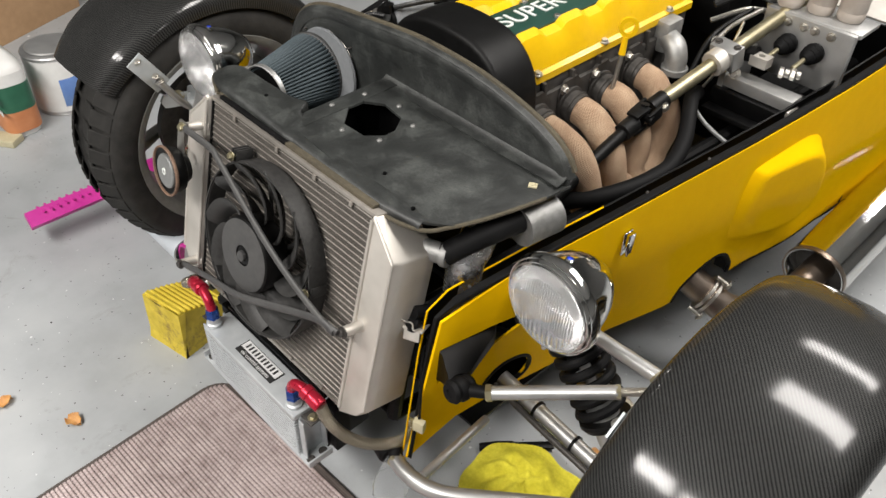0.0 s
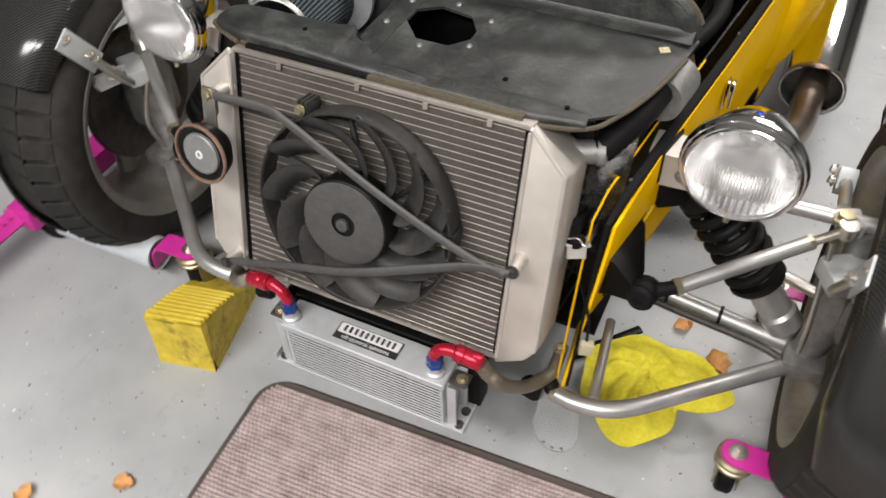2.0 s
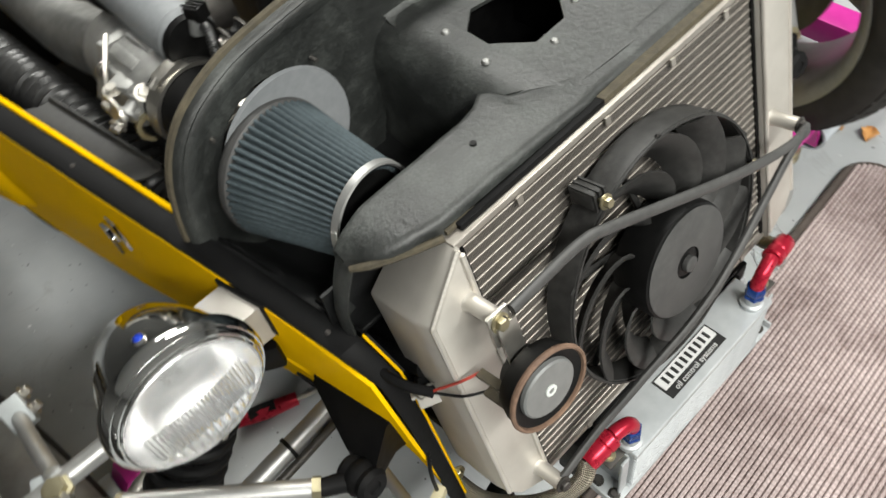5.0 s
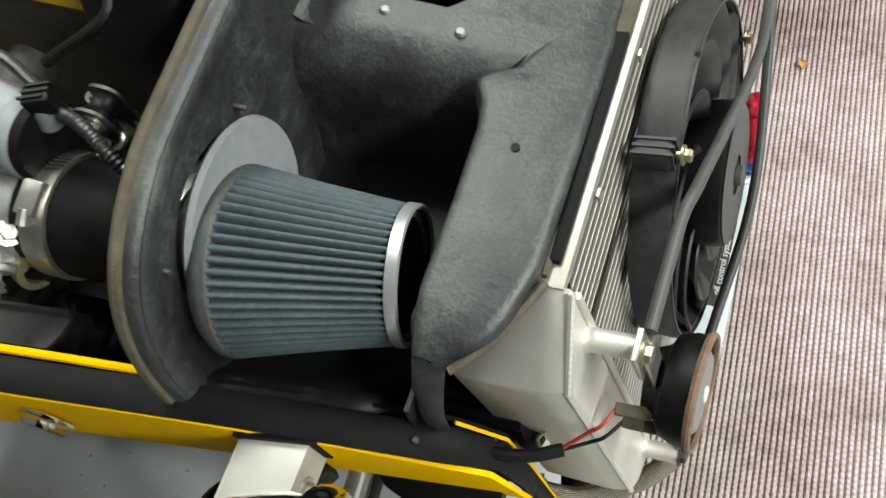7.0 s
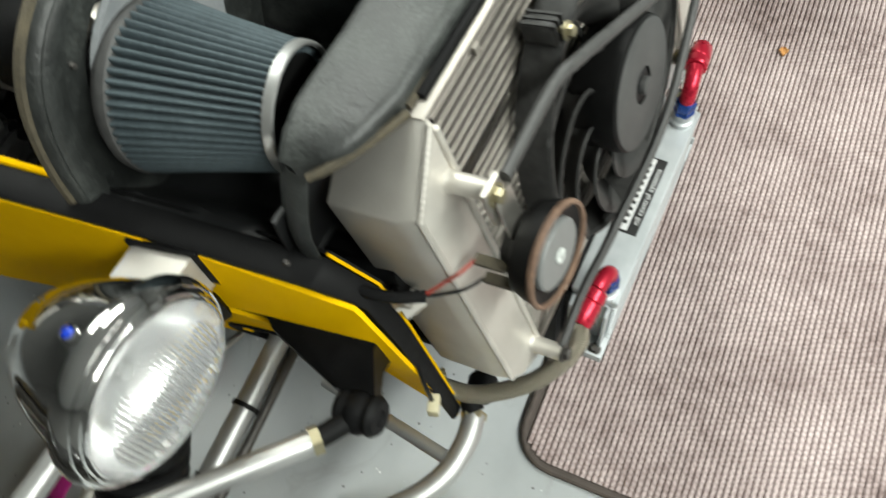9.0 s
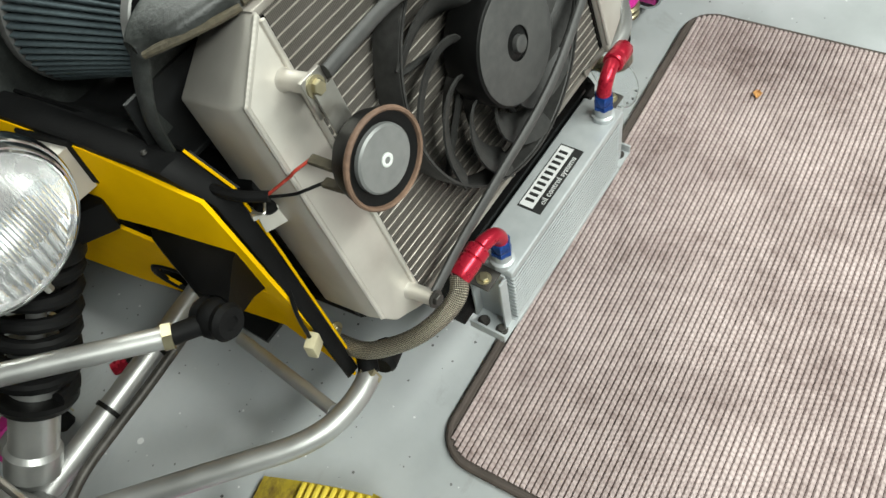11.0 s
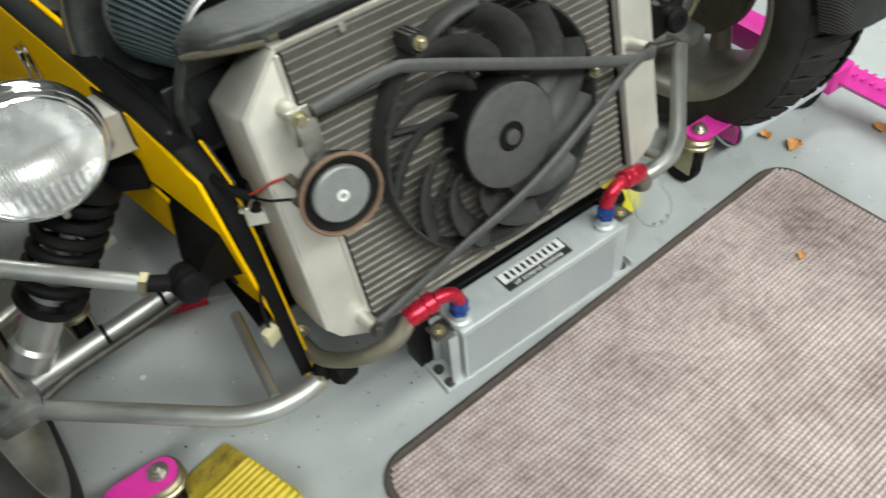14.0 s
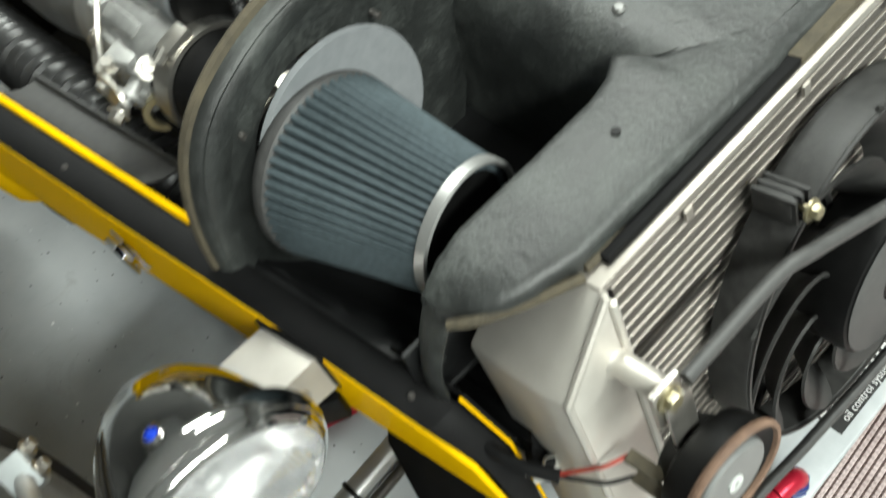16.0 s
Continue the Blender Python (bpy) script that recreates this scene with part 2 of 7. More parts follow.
def mat_material():
    m, t, b = nodes_of("ribbed_mat_pile")
    tc = t.nodes.new("ShaderNodeTexCoord")
    sep = t.nodes.new("ShaderNodeSeparateXYZ")
    t.links.new(tc.outputs["Object"], sep.inputs[0])
    # nodules along each rib, staggered from rib to rib
    row = math_node(t, "FLOOR", math_node(t, "DIVIDE", sep.outputs[1], RIB))
    along = math_node(t, "ADD", math_node(t, "DIVIDE", sep.outputs[0], 0.0078), math_node(t, "ADD", math_node(t, "MULTIPLY", row, 0.5), math_node(t, "MULTIPLY", noise_out(t, 45, 2), 1.6)))
    knob = math_node(t, "ABSOLUTE", math_node(t, "SINE", math_node(t, "MULTIPLY", along, math.pi)))
    stain = math_node(t, "ADD", math_node(t, "MULTIPLY", noise_out(t, 7, 5, 0.6), 0.65), math_node(t, "MULTIPLY", noise_out(t, 60, 4), 0.35))
    col = ramp(t, stain, [(0.32, (0.21, 0.158, 0.150)), (0.43, (0.38, 0.308, 0.298)), (0.56, (0.52, 0.435, 0.424)), (0.72, (0.62, 0.53, 0.52))])
    # the dips between nodules get their shade from this darker colour too
    mix = t.nodes.new("ShaderNodeMix")
    mix.data_type = "RGBA"
    t.links.new(math_node(t, "MULTIPLY", math_node(t, "SUBTRACT", 1.0, knob), 0.36), mix.inputs["Factor"])
    t.links.new(col, mix.inputs["A"])
    mix.inputs["B"].default_value = (0.125, 0.083, 0.078, 1)
    t.links.new(mix.outputs["Result"], b.inputs["Base Color"])
    b.inputs["Roughness"].default_value = 0.9
    b.inputs["Specular IOR Level"].default_value = 0.2
    h = math_node(t, "ADD", knob, math_node(t, "MULTIPLY", noise_out(t, 900, 3), 0.6))
    bump(t, b, h, 0.6, 0.0015)
    return m


def shroud_material():
    """Hand-laid black fibreglass: lumpy, glossy, scuffed to grey in places."""
    m, t, b = nodes_of("black_fibreglass")
    lumps, pits, wear = noise_out(t, 120, 5, 0.6, distortion=0.5), noise_out(t, 380, 4, 0.6), noise_out(t, 16, 7, 0.66)
    mix = math_node(t, "ADD", math_node(t, "MULTIPLY", wear, 0.7), math_node(t, "MULTIPLY", pits, 0.3))
    t.links.new(ramp(t, mix, [(0.34, (0.0065, 0.0073, 0.007)), (0.50, (0.0195, 0.0214, 0.0203)), (0.62, (0.052, 0.0565, 0.053)), (0.78, (0.14, 0.146, 0.134))]), b.inputs["Base Color"])
    r = t.nodes.new("ShaderNodeMapRange")
    r.inputs["From Min"].default_value, r.inputs["From Max"].default_value = 0.35, 0.75
    r.inputs["To Min"].default_value, r.inputs["To Max"].default_value = 0.44, 0.62
    t.links.new(mix, r.inputs["Value"])
    t.links.new(r.outputs[0], b.inputs["Roughness"])
    b.inputs["Specular IOR Level"].default_value = 0.65
    h = math_node(t, "ADD", lumps, math_node(t, "MULTIPLY", pits, 0.35))
    bump(t, b, h, 0.30, 0.003)
    return m


def chock_material():
    """Yellow plastic with brown dirt trodden into it."""
    m, t, b = nodes_of("dirty_yellow_plastic")
    base = ramp(t, noise_out(t, 40, 4), [(0.3, (0.50, 0.375, 0.03)), (0.7, (0.68, 0.53, 0.065))])
    dirt = math_node(t, "ADD", math_node(t, "MULTIPLY", noise_out(t, 14, 5, 0.65), 0.7), math_node(t, "MULTIPLY", noise_out(t, 90, 4), 0.3))
    mix = t.nodes.new("ShaderNodeMix")
    mix.data_type = "RGBA"
    fac = t.nodes.new("ShaderNodeMapRange")
    fac.inputs["From Min"].default_value, fac.inputs["From Max"].default_value = 0.53, 0.69
    t.links.new(dirt, fac.inputs["Value"])
    t.links.new(fac.outputs[0], mix.inputs["Factor"])
    t.links.new(base, mix.inputs["A"])
    mix.inputs["B"].default_value = (0.17, 0.10, 0.04, 1)
    t.links.new(mix.outputs["Result"], b.inputs["Base Color"])
    b.inputs["Roughness"].default_value = 0.5
    b.inputs["Specular IOR Level"].default_value = 0.3
    bump(t, b, noise_out(t, 120, 4), 0.15, 0.002)
    return m


def carbon_material():
    m, t, b = nodes_of("carbon_twill")
    uv = t.nodes.new("ShaderNodeUVMap")
    uv.uv_map = "weave"
    sep = t.nodes.new("ShaderNodeSeparateXYZ")
    t.links.new(uv.outputs[0], sep.inputs[0])
    u = math_node(t, "DIVIDE", sep.outputs[0], 0.00145)
    v = math_node(t, "DIVIDE", sep.outputs[1], 0.00145)
    step = math_node(t, "SUBTRACT", math_node(t, "FLOOR", u), math_node(t, "FLOOR", v))
    over = math_node(t, "LESS_THAN", math_node(t, "FRACT", math_node(t, "MULTIPLY", step, 0.25)), 0.4)
    wob = noise_out(t, 14, 3)
    fac = math_node(t, "ADD", math_node(t, "MULTIPLY", over, 0.75), math_node(t, "MULTIPLY", wob, 0.25))
    t.links.new(ramp(t, fac, [(0.05, (0.0015, 0.0015, 0.0016)), (0.6, (0.004, 0.004, 0.0041)), (1.0, (0.040, 0.040, 0.0385))]), b.inputs["Base Color"])
    b.inputs["Roughness"].default_value = 0.6
    b.inputs["Specular IOR Level"].default_value = 0.15
    b.inputs["Coat Weight"].default_value = 0.6
    b.inputs["Coat Roughness"].default_value = 0.13
    bump(t, b, noise_out(t, 18, 2), 0.10, 0.004)
    return m


def braid_material():
    m, t, b = nodes_of("steel_braid")
    uv = t.nodes.new("ShaderNodeUVMap")
    uv.uv_map = "weave"
    sep = t.nodes.new("ShaderNodeSeparateXYZ")
    t.links.new(uv.outputs[0], sep.inputs[0])
    a = math_node(t, "SINE", math_node(t, "MULTIPLY", math_node(t, "ADD", sep.outputs[0], sep.outputs[1]), 1700))
    c = math_node(t, "SINE", math_node(t, "MULTIPLY", math_node(t, "SUBTRACT", sep.outputs[0], sep.outputs[1]), 1700))
    h = math_node(t, "MULTIPLY", a, c)
    t.links.new(ramp(t, math_node(t, "MULTIPLY_ADD", h, 0.5, 0.5), [(0.25, (0.045, 0.038, 0.027)), (0.75, (0.52, 0.475, 0.38))]), b.inputs["Base Color"])
    b.inputs["Metallic"].default_value = 0.85
    b.inputs["Roughness"].default_value = 0.4
    bump(t, b, h, 0.6, 0.001)
    return m


def wrap_material():
    m, t, b = nodes_of("exhaust_wrap")
    uv = t.nodes.new("ShaderNodeUVMap")
    uv.uv_map = "weave"
    sep = t.nodes.new("ShaderNodeSeparateXYZ")
    t.links.new(uv.outputs[0], sep.inputs[0])
    a = math_node(t, "SINE", math_node(t, "MULTIPLY", sep.outputs[0], 2000))
    c = math_node(t, "SINE", math_node(t, "MULTIPLY", sep.outputs[1], 2000))
    h = math_node(t, "MULTIPLY", a, c)
    seam = math_node(t, "FRACT", math_node(t, "DIVIDE", math_node(t, "ADD", sep.outputs[1], math_node(t, "MULTIPLY", sep.outputs[0], 0.25)), 0.03))
    fac = math_node(t, "ADD", math_node(t, "MULTIPLY", noise_out(t, 25, 5), 0.7), math_node(t, "MULTIPLY_ADD", h, 0.34, 0.15))
    t.links.new(ramp(t, fac, [(0.25, (0.20, 0.11, 0.065)), (0.5, (0.40, 0.26, 0.16)), (0.8, (0.60, 0.46, 0.32))]), b.inputs["Base Color"])
    b.inputs["Roughness"].default_value = 0.9
    hh = math_node(t, "ADD", math_node(t, "MULTIPLY", h, 0.4), math_node(t, "GREATER_THAN", seam, 0.08))
    bump(t, b, hh, 0.9, 0.002)
    return m


def fin_material():
    """Folded aluminium fins, too fine to tell apart: gap shade and bright edges painted."""
    m, t, b = nodes_of("radiator_fins")
    tc = t.nodes.new("ShaderNodeTexCoord")
    sep = t.nodes.new("ShaderNodeSeparateXYZ")
    t.links.new(tc.outputs["Object"], sep.inputs[0])
    w = math_node(t, "ABSOLUTE", math_node(t, "SINE", math_node(t, "MULTIPLY", sep.outputs[0], 1900)))
    dirt = noise_out(t, 12, 5)
    fac = math_node(t, "ADD", math_node(t, "MULTIPLY", w, 0.5), math_node(t, "MULTIPLY", dirt, 0.5))
    t.links.new(ramp(t, fac, [(0.2, (0.045, 0.039, 0.034)), (0.55, (0.125, 0.113, 0.10)), (0.9, (0.23, 0.21, 0.19))]), b.inputs["Base Color"])
    b.inputs["Metallic"].default_value = 0.3
    b.inputs["Roughness"].default_value = 0.6
    bump(t, b, w, 0.8, 0.002)
    return m


def lens_material():
    """Fluted headlamp glass."""
    m, t, b = nodes_of("fluted_glass")
    tc = t.nodes.new("ShaderNodeTexCoord")
    sep = t.nodes.new("ShaderNodeSeparateXYZ")
    t.links.new(tc.outputs["Object"], sep.inputs[0])
    # coarse flutes low down, fine ones across the middle, almost plain glass above and round the edge
    fine = math_node(t, "SINE", math_node(t, "MULTIPLY", sep.outputs[0], 1750))
    coarse = math_node(t, "SINE", math_node(t, "MULTIPLY", sep.outputs[0], 820))
    low = math_node(t, "LESS_THAN", sep.outputs[2], 0.040)
    w = math_node(t, "ADD", math_node(t, "MULTIPLY", coarse, low), math_node(t, "MULTIPLY", fine, math_node(t, "SUBTRACT", 1.0, low)))
    plain = math_node(t, "MULTIPLY_ADD", math_node(t, "GREATER_THAN", sep.outputs[2], 0.078), -0.7, 1.0)
    inner = math_node(t, "LESS_THAN", math_node(t, "ADD", math_node(t, "POWER", sep.outputs[0], 2.0), math_node(t, "POWER", math_node(t, "SUBTRACT", sep.outputs[2], 0.0573), 2.0)), 0.00245)
    w = math_node(t, "MULTIPLY", w, math_node(t, "MULTIPLY", plain, inner))
    # flutes are tinted dark and bright to imitate the light they bend
    t.links.new(ramp(t, math_node(t, "MULTIPLY_ADD", w, 0.5, 0.5), [(0.1, (0.52, 0.53, 0.53)), (0.8, (0.90, 0.90, 0.90))]), b.inputs["Base Color"])
    b.inputs["Roughness"].default_value = 0.08
    b.inputs["Transmission Weight"].default_value = 0.88
    b.inputs["IOR"].default_value = 1.45
    bump(t, b, w, 0.55, 0.002)
    return m


def clear_material():
    m, t, b = nodes_of("clear_plastic")
    t.links.new(ramp(t, noise_out(t, 30, 3), [(0.3, (0.75, 0.77, 0.78)), (0.7, (0.85, 0.87, 0.88))]), b.inputs["Base Color"])
    b.inputs["Roughness"].default_value = 0.15
    b.inputs["Transmission Weight"].default_value = 0.9
    b.inputs["IOR"].default_value = 1.3
    return m


RIB = 0.0078
SHROUD = shroud_material()
# darker black that puts the shade of the deep filter bay into its colour
BAY = surface("bay_shade_black", (0.004, 0.0042, 0.0044), (0.011, 0.0115, 0.012), 60, 9, (0.45, 0.62), spec=0.35, relief=0.2, relief_scale=90)
WEDGEY = chock_material()
COOLER = surface("grey_cooler_alloy", (0.40, 0.425, 0.44), (0.54, 0.56, 0.57), 50, 9, (0.4, 0.55), metal=0.4, relief=0.08)
JEWEL = surface("blue_jewel", (0.01, 0.03, 0.35), (0.02, 0.06, 0.5), 80, 10, (0.1, 0.2))
FLOORPAINT, MATPILE, CARBON, BRAID, WRAP, FINS, LENS, CLEAR = floor_material(), mat_material(), carbon_material(), braid_material(), wrap_material(), fin_material(), lens_material(), clear_material()

# ---- building helpers ----
WHERE = {}


def finish(name, bm, material, angle=35, flat=False):
    """A mesh object whose origin is the middle of its base."""
    bm.verts.ensure_lookup_table()
    co = np.array([v.co[:] for v in bm.verts])
    c = Vector(((co[:, 0].min() + co[:, 0].max()) / 2, (co[:, 1].min() + co[:, 1].max()) / 2, co[:, 2].min()))
    bmesh.ops.translate(bm, verts=bm.verts, vec=-c)
    bmesh.ops.recalc_face_normals(bm, faces=bm.faces)
    me = bpy.data.meshes.new(name)
    bm.to_mesh(me)
    bm.free()
    for mm in material if isinstance(material, (list, tuple)) else [material]:
        me.materials.append(mm)
    if not flat:
        me.polygons.foreach_set("use_smooth", [True] * len(me.polygons))
        me.set_sharp_from_angle(angle=radians(angle))
    ob = new(name, me)
    ob.location = c
    WHERE[ob] = c
    return ob


def part(name, bm, material, parent, label="", angle=35, flat=False):
    ob = finish(name, bm, material, angle, flat)
    ob.parent = parent
    ob.location = WHERE[ob] - WHERE[parent]
    return tagged(ob, label) if label else ob


def share(ob, shift, parent=None):
    """Another object on the mesh of a part, moved by shift, under the same parent."""
    o = ob.copy()
    scene.collection.objects.link(o)
    o.location = ob.location + Vector(shift)
    WHERE[o] = WHERE[ob] + Vector(shift)
    return o


def thing(name, base, label, category, group="", kind=""):
    e = new(name)
    e.empty_display_size = 0.05
    e.location = base
    WHERE[e] = Vector(base)
    return tagged(e, label, category, group, kind)


def solo(name, bm, material, label, category, group="", kind="", angle=35, flat=False):
    return tagged(finish(name, bm, material, angle, flat), label, category, group, kind)


def B():
    return bmesh.new()


def box(bm, centre, size, turn=None, bevel=0.0, seg=2):
    m = Matrix.Translation(centre) @ (turn.to_4x4() if turn else Matrix()) @ Matrix.Diagonal((*size, 1))
    r = bmesh.ops.create_cube(bm, size=1.0, matrix=m)
    if bevel:
        es = list({e for v in r["verts"] for e in v.link_edges})
        bmesh.ops.bevel(bm, geom=es, offset=bevel, segments=seg, profile=0.6, affect="EDGES")
    return bm


def smooth_path(pts, n=8):
    """Catmull-Rom through the points."""
    p = [Vector(q) for q in pts]
    if len(p) < 3:
        return p
    p = [2 * p[0] - p[1]] + p + [2 * p[-1] - p[-2]]
    out = []
    for i in range(1, len(p) - 2):
        a, b, c, d = p[i - 1 : i + 3]
        for k in range(n):
            s = k / n
            out.append(0.5 * (2 * b + (c - a) * s + (2 * a - 5 * b + 4 * c - d) * s * s + (3 * b - a - 3 * c + d) * s**3))
    return out + [p[-2]]


def tube(bm, pts, r, seg=12, n=8, smooth=True, caps=True, squash=1.0, ripple=0.0, pitch=0.006):
    """A round bar or pipe along points; r: a radius or one for each point. ripple: height of rings along it."""
    path = smooth_path(pts, n) if smooth else [Vector(q) for q in pts]
    if ripple:
        dense, length = [], 0
        for a, b in zip(path, path[1:]):
            k = max(1, int((b - a).length / (pitch / 4)))
            dense += [a.lerp(b, i / k) for i in range(k)]
        path = dense + [path[-1]]
    if isinstance(r, (list, tuple)):
        k = len(path) - 1
        radii = [float(np.interp(i / k * (len(r) - 1), range(len(r)), r)) for i in range(k + 1)]
    else:
        radii = [r] * len(path)
    uvl = bm.loops.layers.uv.get("weave") or bm.loops.layers.uv.new("weave")
    up = Vector((0, 0, 1))
    rings, dist, prev = [], [0.0], None
    for i, p in enumerate(path):
        d = (path[min(i + 1, len(path) - 1)] - path[max(i - 1, 0)]).normalized()
        if prev is None:
            side = d.cross(up if abs(d.z) < 0.9 else Vector((1, 0, 0))).normalized()
        else:
            side = (prev - d * prev.dot(d)).normalized()
        prev = side
        other = d.cross(side)
        if i:
            dist.append(dist[-1] + (p - path[i - 1]).length)
        rad = radii[i] + (ripple * (0.5 + 0.5 * math.sin(dist[-1] / pitch * 2 * math.pi)) if ripple else 0)
        rings.append([bm.verts.new(p + rad * (math.cos(a) * side + squash * math.sin(a) * other)) for a in (2 * math.pi * k / seg for k in range(seg))])
    for i in range(len(rings) - 1):
        for k in range(seg):
            f = bm.faces.new((rings[i][k], rings[i][(k + 1) % seg], rings[i + 1][(k + 1) % seg], rings[i + 1][k]))
            ang = (k, k + 1, k + 1, k)
            row = (i, i, i + 1, i + 1)
            for lp, a, rr in zip(f.loops, ang, row):
                lp[uvl].uv = (a / seg * 2 * math.pi * radii[rr], dist[rr])
    if caps:
        bm.faces.new(list(reversed(rings[0])))
        bm.faces.new(rings[-1])
    return bm


def lathe(bm, profile, origin, axis, seg=32, closed=False, start=0.0, turn=2 * math.pi):
    """Turns (radius, height) about the axis through origin."""
    ax = Vector(axis).normalized()
    s = ax.cross(Vector((0, 0, 1)) if abs(ax.z) < 0.9 else Vector((1, 0, 0))).normalized()
    o = ax.cross(s)
    og = Vector(origin)
    full = abs(turn - 2 * math.pi) < 1e-6
    cols = seg if full else seg + 1
    rings = []
    for r, h in profile:
        if r < 1e-6:
            v = bm.verts.new(og + ax * h)
            rings.append([v] * cols)
        else:
            rings.append([bm.verts.new(og + ax * h + r * (math.cos(a) * s + math.sin(a) * o)) for a in (start + turn * k / seg for k in range(cols))])
    pairs = list(zip(rings, rings[1:])) + ([(rings[-1], rings[0])] if closed else [])
    for a, b in pairs:
        for k in range(seg):
            q = (a[k], a[(k + 1) % cols], b[(k + 1) % cols], b[k])
            u = list(dict.fromkeys(q))
            if len(u) > 2:
                bm.faces.new(u)
    return bm


def inside(p, loop):
    x, y = p
    hit = False
    for (x0, y0), (x1, y1) in zip(loop, loop[1:] + loop[:1]):
        if (y0 > y) != (y1 > y) and x < x0 + (y - y0) * (x1 - x0) / (y1 - y0):
            hit = not hit
    return hit


def plate(bm, outer, holes, place, thick, grid=0.0):
    """A sheet with holes: 2D outlines, place(u, v, w) gives the world point, thick goes along w. grid: spacing of inner points on a curved sheet."""
    pts, cons = [], []
    for loop in [outer, *holes]:
        n0 = len(pts)
        pts += [Vector(q) for q in loop]
        cons += [(n0 + i, n0 + (i + 1) % len(loop)) for i in range(len(loop))]
    if grid:
        us, vs = [p[0] for p in outer], [p[1] for p in outer]
        for i in range(1, int((max(us) - min(us)) / grid)):
            for j in range(1, int((max(vs) - min(vs)) / grid)):
                q = (min(us) + i * grid, min(vs) + j * grid)
                if inside(q, outer) and not any(inside(q, h) for h in holes):
                    pts.append(Vector(q))
    co, _, tris, *_ = delaunay_2d_cdt(pts, cons, [], 0, 1e-6)
    keep = []
    for t in tris:
        c = sum((co[i] for i in t), Vector((0, 0))) / 3
        if inside(c, outer) and not any(inside(c, h) for h in holes):
            keep.append(t)
    top = [bm.verts.new(place(p.x, p.y, 0.0)) for p in co]
    low = [bm.verts.new(place(p.x, p.y, thick)) for p in co]
    count = {}
    for t in keep:
        bm.faces.new([top[i] for i in t])
        bm.faces.new([low[i] for i in reversed(t)])
        for i in range(3):
            k = (t[i], t[(i + 1) % 3])
            if (k[1], k[0]) in count:
                del count[(k[1], k[0])]
            else:
                count[k] = 1
    for i, j in count:
        bm.faces.new((top[j], top[i], low[i], low[j]))
    bmesh.ops.delete(bm, geom=[v for v in top + low if not v.link_faces], context="VERTS")
    return bm


def skin(bm, rows, close=False):
    """A sheet through rows of points."""
    vs = [[bm.verts.new(p) for p in row] for row in rows]
    n = len(vs[0])
    for a, b in zip(vs, vs[1:]):
        for k in range(n - (0 if close else 1)):
            bm.faces.new((a[k], a[(k + 1) % n], b[(k + 1) % n], b[k]))
    return bm


def thicken(bm, t):
    bmesh.ops.recalc_face_normals(bm, faces=bm.faces)
    bmesh.ops.solidify(bm, geom=bm.faces[:], thickness=t)
    return bm


def bolt(bm, at, axis, r=0.006, head=0.005, shank=0.0):
    """A hexagon head with a washer under it."""
    ax = Vector(axis).normalized()
    lathe(bm, [(0, -0.0005), (r * 1.5, -0.0005), (r * 1.5, 0.0012), (0, 0.0012)], at, ax, 16)
    lathe(bm, [(0, 0.001), (r, 0.001), (r, head * 0.85), (r * 0.85, head), (0, head)], at, ax, 6)
    if shank:
        lathe(bm, [(0, -shank), (r * 0.55, -shank), (r * 0.55, 0), (0, 0)], at, ax, 10)
    return bm


def lettering(name, text, size, m, material, parent, depth=0.0006, label="", spread=1.0):
    cu = bpy.data.curves.new(name, "FONT")
    cu.body, cu.size, cu.extrude, cu.align_x, cu.align_y, cu.space_character = text, size, depth, "CENTER", "CENTER", spread
    tmp = bpy.data.objects.new(name, cu)
    scene.collection.objects.link(tmp)
    me = bpy.data.meshes.new_from_object(tmp.evaluated_get(bpy.context.evaluated_depsgraph_get()))
    bpy.data.objects.remove(tmp)
    me.transform(m)
    bm = B()
    bm.from_mesh(me)
    return part(name, bm, material, parent, label, flat=True)

# ---- the garage ----
CX = 0.015


def mirror_x(x, side):
    """x measured from the car's middle line, for the side +1 or -1."""
    return CX + side * x


bm = B()
box(bm, (0.2, 1.2, -0.05), (7.0, 8.0, 0.1))
solo("floor", bm, FLOORPAINT, "grey painted concrete garage floor with specks and scuffs", "floor", kind="structure", flat=True)
# unseen walls and ceiling close the room; dark wall grey limits bounced light
for nm, c, s in (("wall_west", (-3.35, 1.2, 1.3), (0.1, 8.0, 2.6)), ("wall_east", (3.75, 1.2, 1.3), (0.1, 8.0, 2.6)), ("wall_north", (0.2, 5.25, 1.3), (7.2, 0.1, 2.6)), ("wall_south", (0.2, -2.85, 1.3), (7.2, 0.1, 2.6))):
    bm = B()
    box(bm, c, s)
    solo(nm, bm, WALLPAINT, "plain dark grey garage wall, out of view", "wall", kind="structure", flat=True)
bm = B()
box(bm, (0.2, 1.2, CEIL + 0.05), (7.2, 8.2, 0.1))
solo("ceiling", bm, CEILPAINT, "plain white garage ceiling", "ceiling", kind="structure", flat=True)
for lx, ly in LAMPS:
    bm = B()
    box(bm, (lx, ly, CEIL - 0.04), (1.26, 0.48, 0.08), bevel=0.01)
    solo("ceiling_light", bm, WHITE, "white panel light fixed under the ceiling", "light", group="panel lights")

# ---- the kit car ----
car = thing("kit_car", (CX, 0.9, 0.0), "yellow open-wheeled kit car with its nose cone and bonnet taken off", "car")

# radiator: leans back, drawn in its own plane (u across, v up, w towards the front)
LEAN_V, LEAN_W = Vector((0, 0.241, 0.9705)), Vector((0, -0.9705, 0.241))
RAD0 = Vector((0.011, 0.147, 0.342))
